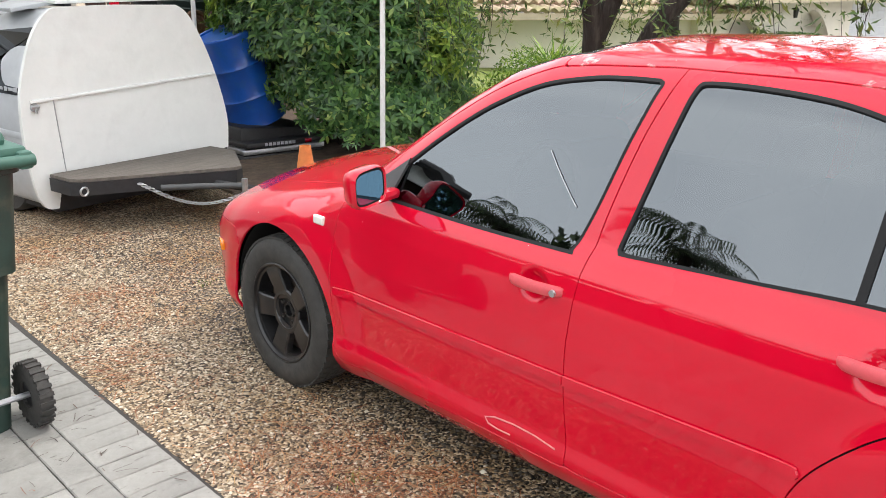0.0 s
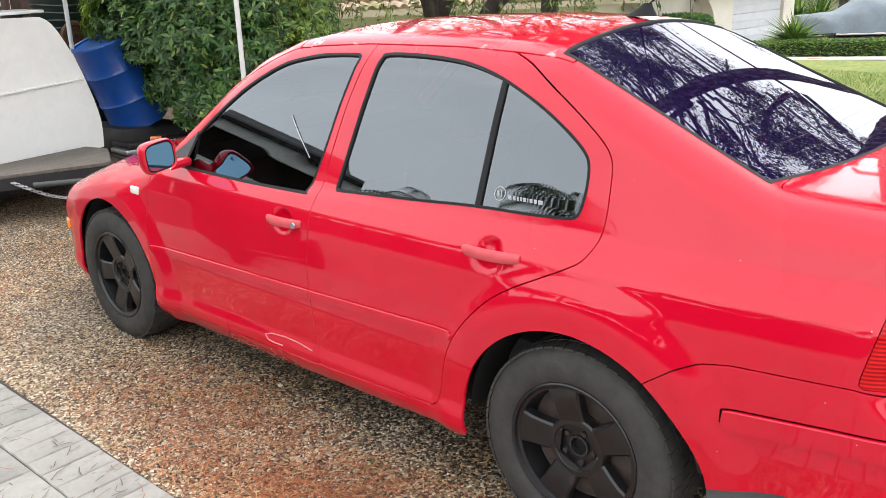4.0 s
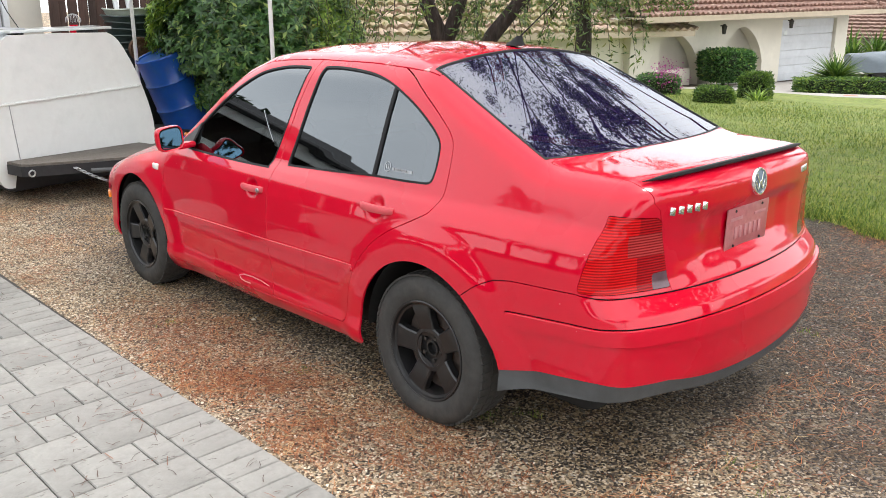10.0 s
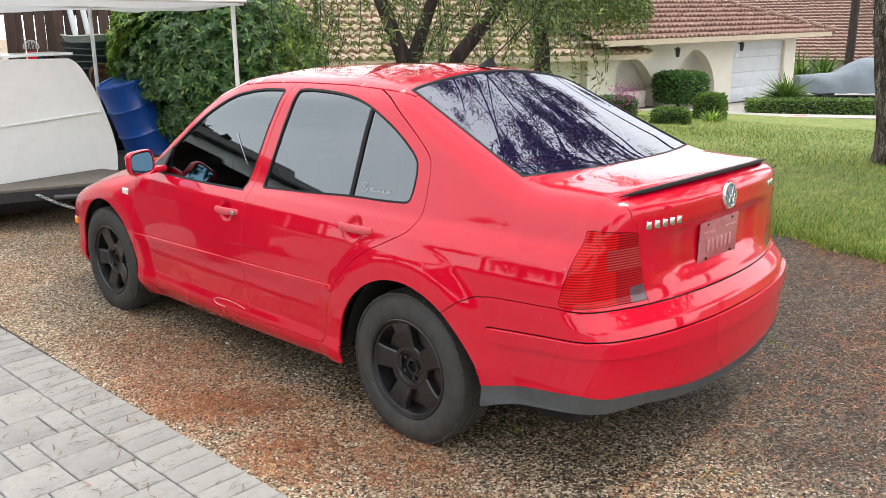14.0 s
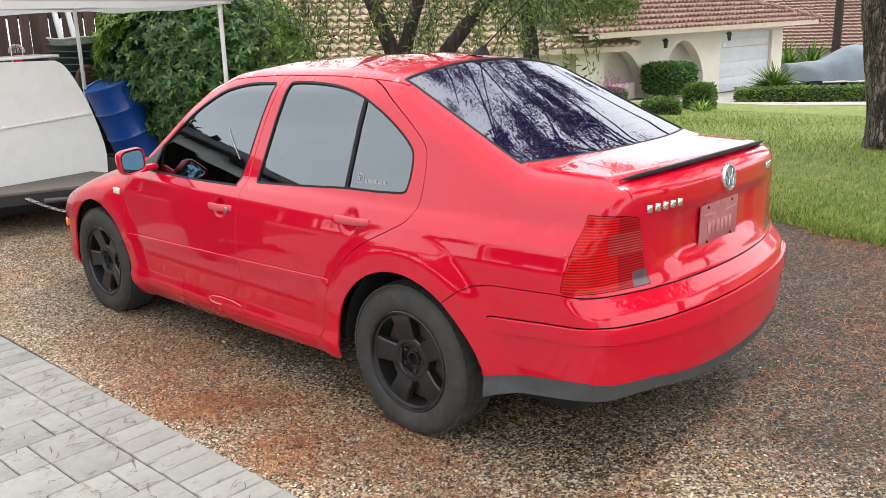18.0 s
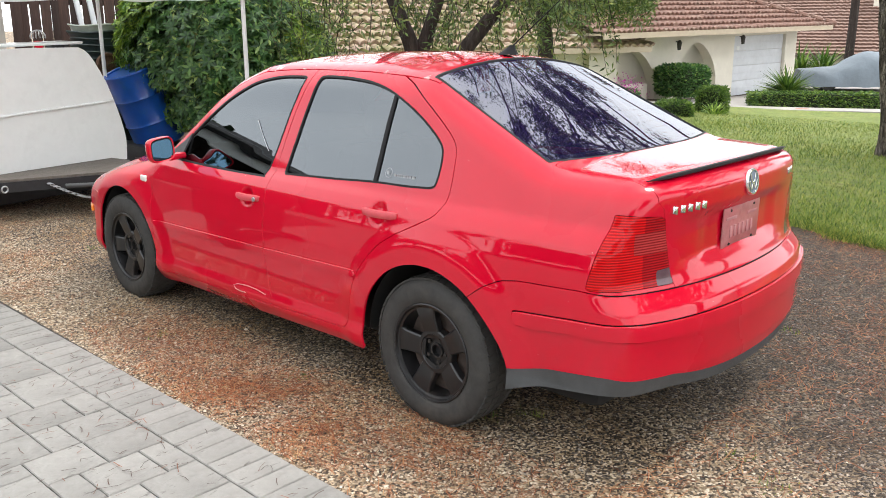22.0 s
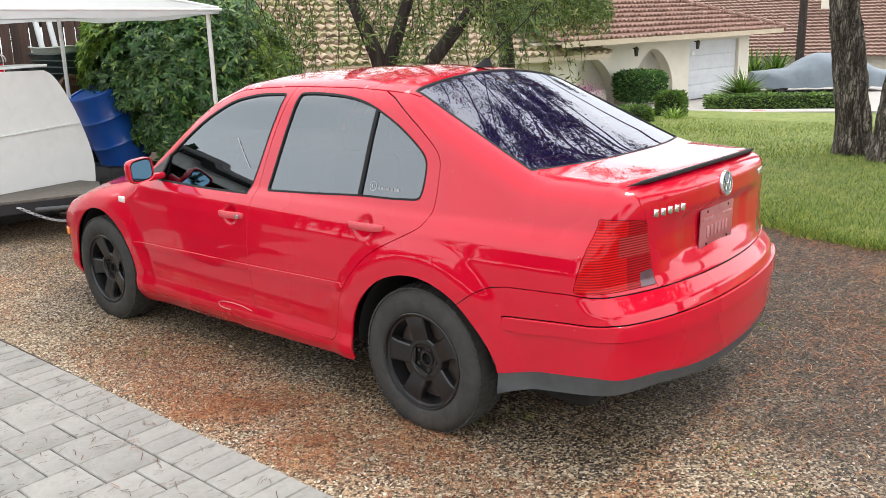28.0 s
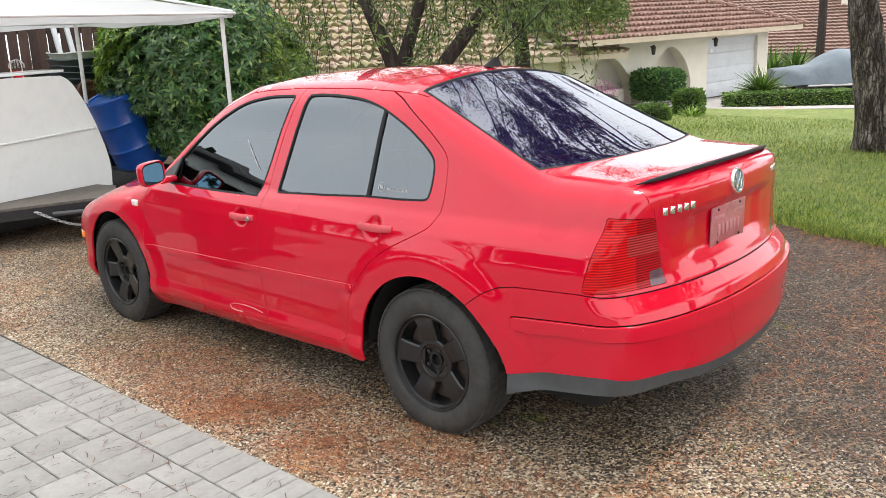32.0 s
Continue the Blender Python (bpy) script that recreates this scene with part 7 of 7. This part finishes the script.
def build_garden_tree():
    """The forked tree behind the car, with thin hanging foliage."""
    t = thing("forked_tree", (2.95, 3.80, 0), "dark twisted tree with forked trunks and thin hanging leaves", "tree")
    for pts, r0, r1 in ((((0, .05, 0), (.02, .08, .7), (-.05, .03, 1.30), (-.16, .07, 1.62), (-.25, .25, 2.1), (-.45, .5, 2.9)), .105, .05),
                        (((-.02, .02, 1.22), (.03, -.08, 1.5), (.07, -.18, 1.80), (.25, -.25, 2.3), (.5, -.1, 3.1)), .08, .04),
                        (((.08, -.02, .05), (.14, -.18, .75), (.22, -.32, 1.25), (.35, -.50, 1.55), (.52, -.68, 1.85), (.85, -.95, 2.4), (1.3, -1.2, 2.9)), .095, .045),
                        (((.52, -.68, 1.85), (.45, -.6, 2.3), (.3, -.55, 3.0)), .045, .02)):
        bm = bmesh.new()
        limb(bm, pts, r0, r1)
        part("trunk", bm, M_BARK, t, "dark furrowed trunk")
    tw, C, D = bmesh.new(), [], []
    r_ = random.Random(11)
    for k in range(600):
        x, y = r_.uniform(-1.2, 3.6), r_.uniform(-2.8, 2.4)
        z = r_.uniform(1.65, 3.3)
        if y + 3.80 < .62 * (x + 2.95) - .05:
            continue
        ln = r_.uniform(.3, .95)
        p = Vector((x, y, z))
        pts = [p]
        v = Vector((r_.uniform(-.5, .5), r_.uniform(-.5, .5), -.2))
        for j in range(5):
            v = (v + Vector((r_.uniform(-.2, .2), r_.uniform(-.2, .2), -.35))).normalized()
            p = p + v * ln / 5
            pts.append(p)
            for q in range(7):
                C.append(p + Vector((r_.uniform(-.03, .03), r_.uniform(-.03, .03), r_.uniform(-.06, .06))))
                D.append((r_.uniform(-1, 1), r_.uniform(-1, 1), r_.uniform(-1.2, .3)))
        tube(tw, pts, .004, 4, .0015)
    tagged(part("twig", tw, M_BARK, t, smooth=False), kind="stuff")
    C, D = np.array(C), np.array(D)
    K = []
    for k in range(46):
        a = r_.uniform(0, 6.28)
        base = Vector((r_.uniform(-.4, 1.3), r_.uniform(-1.2, .5), r_.uniform(2.6, 3.4)))
        end = base + Vector((math.cos(a) * r_.uniform(.8, 2.4) + .9, math.sin(a) * r_.uniform(.8, 2.4) - .3, r_.uniform(.7, 3.6)))
        bm = bmesh.new()
        limb(bm, (base, base.lerp(end, .5) + Vector((r_.uniform(-.2, .2), r_.uniform(-.2, .2), .25)), end), .035, .008, 6)
        part("branch", bm, M_BARK, t)
        for j in range(7):
            K.append(base.lerp(end, r_.uniform(.35, 1.08)) + Vector((r_.gauss(0, .22), r_.gauss(0, .22), r_.gauss(.05, .15))))
    leaf_clumps("crown", np.array(K), 260, .11, (.022, .042), .55, M_PINELEAF, t)
    tagged(leaves("leaves", C, D, rand_dirs(len(C)), rng.uniform(.05, .10, len(C)), rng.uniform(.012, .024, len(C)), M_OLIVELEAF, t, "sparse thin green leaves"), kind="stuff")
    # denser tree farther off
    t2 = thing("leafy_tree", (10.45, 7.85, -.03), "slim dark tree with drooping olive foliage", "tree")
    bm = bmesh.new()
    limb(bm, ((0, 0, 0), (.05, 0, 1.2), (0, .1, 2.4), (.2, .1, 4.0)), .19, .08)
    part("trunk", bm, M_BARK, t2)
    P, d = shell_points(15000, (.65, -.6, 1.9), (1.25, 1.35, 1.5), 12, .3)
    P = P[P[:, 2] > 1.55 + rng.normal(0, .22, len(P))]
    dd = rand_dirs(len(P)) + np.array((0, 0, -.6))
    tagged(leaves("leaves", P, dd, rand_dirs(len(P)), rng.uniform(.07, .13, len(P)), rng.uniform(.02, .035, len(P)), M_OLIVELEAF, t2), kind="stuff")


def pine(name, at, trunk, height, crown, n, label, r0=.22, seed=1):
    t = thing(name, at, label, "tree")
    bm = bmesh.new()
    tube(bm, [tuple(q) for q in curve(trunk, 16)], r0, 40, r0 * .5)
    for v in bm.verts:
        k = noise.noise(Vector((v.co.x * 9 + seed * 7, v.co.y * 9, v.co.z * 2.2))) + .6 * noise.noise(Vector((v.co.x * 24, v.co.y * 24 + seed, v.co.z * 6)))
        ax_ = Vector((v.co.x, v.co.y, 0)) - Vector((trunk[1][0], trunk[1][1], 0))
        v.co += ax_.normalized() * (k * .035) * (1.0 if v.co.z < 4 else .3)
        if v.co.z < .35:
            v.co += ax_.normalized() * (.35 - max(v.co.z, 0)) * .18
    part("trunk", bm, M_PINEBARK, t, "thick trunk with plated grey-brown bark")
    r_ = random.Random(seed)
    C = []
    for k in range(38):
        a = r_.uniform(0, 6.28)
        z = r_.uniform(crown[0], crown[1])
        ln = crown[2] * (1 - .55 * (z - crown[0]) / (crown[1] - crown[0])) * r_.uniform(.6, 1.1)
        top = Vector(trunk[-1])
        base = Vector((top.x * z / top.z, top.y * z / top.z, z))
        end = base + Vector((math.cos(a) * ln, math.sin(a) * ln, r_.uniform(-.2, .9)))
        bm = bmesh.new()
        mid = base.lerp(end, .5) + Vector((0, 0, .25))
        limb(bm, (base, mid, end), .06, .015, 6)
        part("limb", bm, M_PINEBARK, t)
        for j in range(n // 90):
            q = r_.random() ** .7
            p = base.lerp(end, .25 + .8 * q) + Vector((r_.gauss(0, .45), r_.gauss(0, .45), r_.gauss(0.05, .28)))
            C.append(p)
    leaf_clumps("foliage", np.array(C), 520, .21, (.06, .12), .32, M_PINELEAF, t, "dark airy needle foliage")
    return t


def hedge(name, at, size, turn, n, mat, label, category="hedge", leaf=(.03, .055), round_=.0):
    h = thing(name, at, label, category, turn=turn)
    sx, sy, sz = size
    bm = bmesh.new()
    box(bm, (sx * .95, sy * .95, sz * .95), (0, 0, sz * .48), min(size) * (.10 + .20 * round_), (0, 0, 0), 4)
    part("core", bm, M_HEDGECORE, h)
    P = rng.uniform(-1, 1, (n, 3))
    if round_:
        P /= (np.sum(np.abs(P) ** 4, 1) ** .25)[:, None]
    else:
        ax = rng.integers(0, 3, n)
        P[np.arange(n), ax] = np.sign(P[np.arange(n), ax])
    P = P * np.array((sx / 2, sy / 2, sz / 2)) * (.97 + rng.normal(0, .05, (n, 1))) + np.array((0, 0, sz / 2))
    P = P[P[:, 2] > 0]
    out = P - np.array((0, 0, sz / 2)) + rng.normal(0, .3, P.shape) * np.array(size)
    tagged(leaves("leaves", P, out, rand_dirs(len(P)), rng.uniform(leaf[0], leaf[1], len(P)), rng.uniform(leaf[0] * .5, leaf[1] * .5, len(P)), mat, h), kind="stuff")
    return h


def spiky(name, at, n, length, width, mat, label, category, up=.5, droop=.25):
    s = thing(name, at, label, category)
    d = rand_dirs(n)
    d[:, 2] = np.abs(d[:, 2]) + up * .5
    C = np.zeros((n, 3)) + np.array((0, 0, .08)) + rng.normal(0, .03, (n, 3))
    tagged(leaves("fronds", C, d, np.tile((0, 0, 1.0), (n, 1)) + rng.normal(0, .2, (n, 3)), rng.uniform(.7, 1.1, n) * length, np.full(n, width), mat, s, "", droop), kind="stuff")
    bm = bmesh.new()
    cyl(bm, .12, .09, .15, (0, 0, 0), (0, 0, 0), 10)
    part("crown_base", bm, M_BARK, s)


# almost black green: the shade between hedge leaves is painted onto the core
M_HEDGECORE = material("hedge core with shade in its colour", (0.02, 0.03, 0.012), rough=0.95, vary=0.4, scale=20)
build_big_shrub()
build_garden_tree()
pine("pine_tree", (8.62, .85, -.03), ((0, 0, -.05), (-.10, .11, 1.0), (-.24, .25, 2.2), (-.4, .35, 4.0), (-.8, -.3, 9.0)), 9, (3.7, 9.4, 5.0), 200, "tall pine with plated bark standing on the lawn", .225, 1)
pine("pine_tree", (8.10, .32, -.02), ((0, 0, -.05), (.03, -.06, 1.0), (.08, -.14, 2.2), (-.2, -1.2, 4.6), (-.9, -2.6, 8.6)), 9, (3.9, 8.8, 4.8), 220, "second pine leaning away, on the lawn", .22, 2)
hedge("box_hedge", (19.25, 5.72, -.45), (3.15, .58, .37), -53, 9000, M_HEDGELEAF, "low clipped green hedge", "hedge", (.05, .10))
hedge("topiary_shrub", (18.50, 9.12, -.27), (1.20, 1.1, .80), -20, 6500, M_LEAF, "clipped dark green square-headed shrub", "shrub", (.06, .11), 1)
bm_ = bmesh.new()
tube(bm_, [(18.45, 9.15, -.45), (18.47, 9.15, .2)], .05, 8)
tagged(part("shrub_stem", bm_, M_BARK), "short bare stem under the clipped shrub", "stem")
hedge("round_shrub", (14.33, 6.18, -.36), (.60, .60, .66), 10, 5000, M_HEDGELEAF, "small round clipped shrub", "shrub", (.035, .065), 1)
hedge("round_shrub", (12.2, 5.95, -.33), (.70, .7, .48), 30, 5000, M_HEDGELEAF, "small clipped yellow-green shrub", "shrub", (.035, .065), 1)
hedge("flowering_shrub", (13.6, 8.1, -.35), (.95, .9, .55), 30, 4000, M_LEAF, "leafy shrub with magenta flowers", "shrub", (.04, .07), 1)
Pf = np.array((13.45, 7.80, .12)) + rng.normal(0, .17, (420, 3))
tagged(leaves("magenta_flowers", Pf, rand_dirs(420), rand_dirs(420), rng.uniform(.03, .05, 420), rng.uniform(.03, .04, 420), M_FLOWER, None, "magenta flowers on the shrub"), category="flowers", kind="stuff")
spiky("sago_palm", (20.0, 6.80, -.40), 300, .92, .055, M_HEDGELEAF, "spiky dark green sago palm behind the hedge", "plant")
spiky("strap_plant", (13.6, 5.75, -.37), 140, .42, .025, M_LIGHTLEAF, "fresh green strap-leaved plant", "plant")
spiky("agave_clump", (30.2, 10.4, -.55), 120, 1.5, .10, M_HEDGELEAF, "clump of tall pointed leaves", "plant")
spiky("agave_clump", (30.9, 9.8, -.55), 120, 1.5, .10, M_HEDGELEAF, "clump of tall pointed leaves", "plant")
spiky("yellow_tuft", (9.2, 9.3, -.1), 160, 1.0, .035, M_LIGHTLEAF, "tuft of long arching leaves by the wing", "plant")
st_ = thing("street_palm", (33.9, 9.9, -.55), "dark bare trunk of a tall palm", "palm")
bm_ = bmesh.new()
limb(bm_, ((0, 0, 0), (.1, .0, 1.8), (.25, .05, 3.6), (.5, .1, 6.0)), .18, .15)
part("trunk", bm_, M_BARK, st_)
leaf_clumps("fronds", np.array([(.5, .1, 6.1)]) + rng.normal(0, .7, (14, 3)) * np.array((1, 1, .4)), 40, .3, (.3, .6), .08, M_PINELEAF, st_, "dark fronds")


# ---- what the paint and the windows mirror, on the near side of the drive ----
M_OWNWALL = material("dark stained boards", (0.055, 0.042, 0.035), rough=0.8, vary=0.3, scale=5)
M_OWNROOF = material("charcoal roof shingle", (0.035, 0.033, 0.033), rough=0.9, vary=0.3, scale=9)


def build_own_side():
    h = tagged(new("own_house"), "low house beside the paved drive with a dark roof", "house")
    h.matrix_world = pose(-8.5, 5.8, -.28, 0, 0, -51.7)
    bm = bmesh.new()
    box(bm, (.3, 5.0, 3.3), (-1.2, 5.0, 1.65))
    part("wall", bm, M_OWNWALL, h, smooth=False)
    part("roof", boxm((4.8, 5.4, .09), (-2.7, 5.0, 3.72), .01, (0, 15, 0)), M_OWNROOF, h, "charcoal shingled roof slope", smooth=False)
    bm = bmesh.new()
    box(bm, (.05, 5.4, .16), (-.36, 5.0, 3.10))
    part("fascia", bm, M_SHUTTER, h, "white painted fascia board", smooth=False)
    bm = bmesh.new()
    tube(bm, [(-.28, 2.3, 3.20), (-.28, 7.7, 3.20)], .055, 8)
    part("gutter", bm, M_BLACKSTEEL, h, "dark half-round gutter")
    bm = bmesh.new()
    box(bm, (.10, 5.4, .10), (-.62, 5.0, 2.62))
    part("eave_beam", bm, M_SHUTTER, h, "pale beam under the eave", smooth=False)
    for k in range(5):
        part("eave_post", boxm((.11, .11, 2.6), (-.62, 2.4 + 1.3 * k, 1.3), .01), M_OWNWALL, h, "dark post under the eave", smooth=False)
    for k in range(2):
        w = new("window")
        w.parent = h
        w.location = (-1.03, 3.8 + 2.2 * k, 1.35)
        bm = bmesh.new()
        box(bm, (.04, 1.5, 1.0))
        part("pane", bm, M_DARKGLASS, w)
        bm = bmesh.new()
        for y in (-.78, 0, .78):
            box(bm, (.07, .06, 1.1), (0, y, 0))
        part("frame_bar", bm, M_SHUTTER, w)


def palm(at, height, seed):
    """A feather palm: arching fronds, each with two rows of leaflets."""
    p = thing("palm_tree", at, "tall feather palm beyond the drive", "palm")
    bm = bmesh.new()
    limb(bm, ((0, 0, 0), (.1, .05, height * .5), (.05, .1, height)), .2, .17)
    part("trunk", bm, M_BARK, p)
    C, D, U = [], [], []
    for k in range(44):
        a = 2 * math.pi * k / 44 + rng.uniform(-.15, .15)
        rise = rng.uniform(-.25, 1.1)
        out = np.array((math.cos(a), math.sin(a), 0.0))
        for j in range(18):
            t = (j + 1) / 18
            q = np.array((.05, .1, height)) + out * (2.3 * t * (1 - .12 * t)) + np.array((0, 0, rise * t - 1.1 * t * t))
            for sd in (-1, 1):
                C.append(q)
                D.append(out * .55 + sd * np.array((-out[1], out[0], 0)) + np.array((0, 0, -.25)))
                U.append((0, 0, 1.0))
    n = len(C)
    tagged(leaves("fronds", np.array(C), np.array(D), np.array(U), np.full(n, .42), np.full(n, .05), M_PINELEAF, p, "arching dark fronds", .3), kind="stuff")


def round_tree(at, height, radius, n):
    t = thing("garden_tree", at, "broad leafy tree beyond the drive", "tree")
    bm = bmesh.new()
    limb(bm, ((0, 0, 0), (.1, .1, height * .4), (0, 0, height * .7)), .22, .1)
    part("trunk", bm, M_BARK, t)
    P, d = shell_points(n, (0, 0, height * .62), (radius, radius, height * .42), 12, .25)
    tagged(leaves("leaves", P, rand_dirs(len(P)), rand_dirs(len(P)), rng.uniform(.2, .38, len(P)), rng.uniform(.10, .18, len(P)), M_PINELEAF, t), kind="stuff")


def backdrop_fence():
    """An added, unseen board fence that hides the sky under the mirrored tree crowns."""
    f = thing("backdrop_fence", (-22.5, 0, 0), "unseen dark fence added to close the reflected sky gap", "fence")
    for k in range(22):
        part("fence_panel", boxm((.05, 2.36, 2.1 + .05 * (k % 3)), (0, -20 + 2.4 * k, 1.05), .01), M_OWNWALL, f, smooth=False)
        part("fence_post", boxm((.12, .10, 2.3), (.06, -21.2 + 2.4 * k, 1.15), .01), M_OWNWALL, f, smooth=False)


build_own_side()
backdrop_fence()
for i_, (x_, y_, h_) in enumerate(((-15.5, 14.0, 5.2), (-18.3, 10.3, 6.6), (-14.0, 20.0, 4.6), (-19, 1.5, 5.5))):
    palm((x_, y_, 0), h_, i_)
# the tree at (4.6, -6.6) is unseen, added to block sun behind the car
for x_, y_, h_, r_ in ((-17.3, 12.4, 5.9, 2.0), (-19.4, 8.6, 4.6, 2.0), (-20.2, 6.2, 4.7, 2.2), (-20.8, 3.2, 4.8, 2.6), (-14, -3, 5.2, 2.8), (-17.5, 1.5, 3.6, 2.4), (-9, -11, 6.0, 3.0), (-2, -14, 6.5, 3.4), (4.6, -6.6, 7.0, 3.0), (-17, 17, 5.0, 2.6), (-12.5, 24, 5.5, 3.0), (12, -9, 6, 3)):
    round_tree((x_, y_, 0), h_, r_, 2600)
for x_, y_, h_, r_ in ((-6, 14.5, 5.0, 2.4), (38, -4, 7, 4)):
    round_tree((x_, y_, -.1), h_, r_, 2200)


# ---- pavers ----
def build_pavers():
    base = tagged(part("pavement", boxm((9.95, 20.0, .2), (-6.42, 2.0, -.092)), M_JOINT, None, smooth=False), "pale grey stone pavers with a border course", "pavement", kind="structure")
    pr = random.Random(5)
    meshes = {}
    lean = pose(-1.665, .403, 0, 0, 0, .55)

    def slab(w, l):
        key = (round(w, 3), round(l, 3), pr.randrange(3))
        if key not in meshes:
            bm = bmesh.new()
            g = .0021
            hw, hl, c = w / 2 - g, l / 2 - g, .0035
            # slightly uneven sides, as of riven stone
            rim = []
            for (x0, y0), (x1, y1) in (((-hw, -hl), (hw, -hl)), ((hw, -hl), (hw, hl)), ((hw, hl), (-hw, hl)), ((-hw, hl), (-hw, -hl))):
                for k in range(4):
                    rim.append((x0 + (x1 - x0) * k / 4 + pr.uniform(-.0007, .0007), y0 + (y1 - y0) * k / 4 + pr.uniform(-.0007, .0007)))
            rings = []
            for f, z in ((0, -.02), (0, .0015), (1, .0055)):
                rings.append([bm.verts.new((x - math.copysign(min(f * c, abs(x)), x), y - math.copysign(min(f * c, abs(y)), y), z + (pr.uniform(-.0008, .0008) if f else 0))) for x, y in rim])
            for a, b in zip(rings, rings[1:]):
                for i in range(16):
                    bm.faces.new((a[i], a[(i + 1) % 16], b[(i + 1) % 16], b[i]))
            bm.faces.new(rings[-1])
            me = bpy.data.meshes.new("paver")
            bm.to_mesh(me)
            bm.free()
            me.materials.append(M_PAVER)
            meshes[key] = me
        return meshes[key]

    def lay(x, y, w, l):
        ob = new("paver", slab(w, l))
        ob.parent = base
        ob.matrix_local = lean @ pose(x, y, .0125 + pr.uniform(-.0012, .0012), pr.uniform(-.2, .2), pr.uniform(-.2, .2), 0)

    u, v = .1152, .1125
    for k in range(-26, 38):
        lay(.112, -.06 + v * (k + .5), .224, v)
    # the stones nearest the walk as they lie: first column, first row, width and length in units
    known = ((0, 0, 1, 2), (1, 0, 2, 2), (3, 0, 1, 2), (0, -2, 2, 2), (2, -2, 2, 2), (4, 1, 2, 2), (4, 3, 2, 1), (3, 4, 3, 2), (3, 6, 1, 2), (2, 4, 1, 2), (2, 2, 2, 2), (0, 2, 2, 2),
             (0, 4, 2, 2), (0, 6, 1, 2), (1, 6, 2, 2), (0, 8, 2, 3), (2, 8, 2, 2), (2, 10, 2, 3), (0, 11, 2, 2), (0, 13, 3, 2), (0, 15, 1, 2), (1, 15, 2, 2), (3, 13, 2, 2), (4, 6, 2, 3))
    nx, low, ny = 20, 26, 60
    full = np.zeros((nx + 1, ny + 6), bool)
    full[nx] = True
    for i, j, w, l in known:
        full[i:i + w, j + low:j + low + l] = True
        lay(-u * (i + w / 2), v * (j + l / 2), u * w, v * l)
    for j in range(ny):
        i = 0
        while i < nx:
            if full[i, j]:
                i += 1
                continue
            run = int(np.argmax(full[i:, j]))
            w = run if run < 4 else pr.choice([q for q in (1, 2, 2, 2, 3) if run - q == 0 or run - q >= 1])
            l = pr.choice((2, 2, 2, 3) if w > 1 else (2, 2, 3))
            while full[i:i + w, j:j + l].any():
                l -= 1
            full[i:i + w, j:j + l] = True
            lay(-u * (i + w / 2), v * (j - low + l / 2), u * w, v * l)
            i += w
    tagged(part("pavement_rest", boxm((5.6, 20.0, .2), (-6.80, 2.0, -.0825)), M_PAVER, None, smooth=False), "more grey pavers behind", "pavement", kind="structure")
    tagged(part("pavement_end", boxm((2.55, 5.36, .2), (-2.72, -5.32, -.0835)), M_PAVER, None, smooth=False), "grey pavers at the end of the drive", "pavement", kind="structure")


build_pavers()
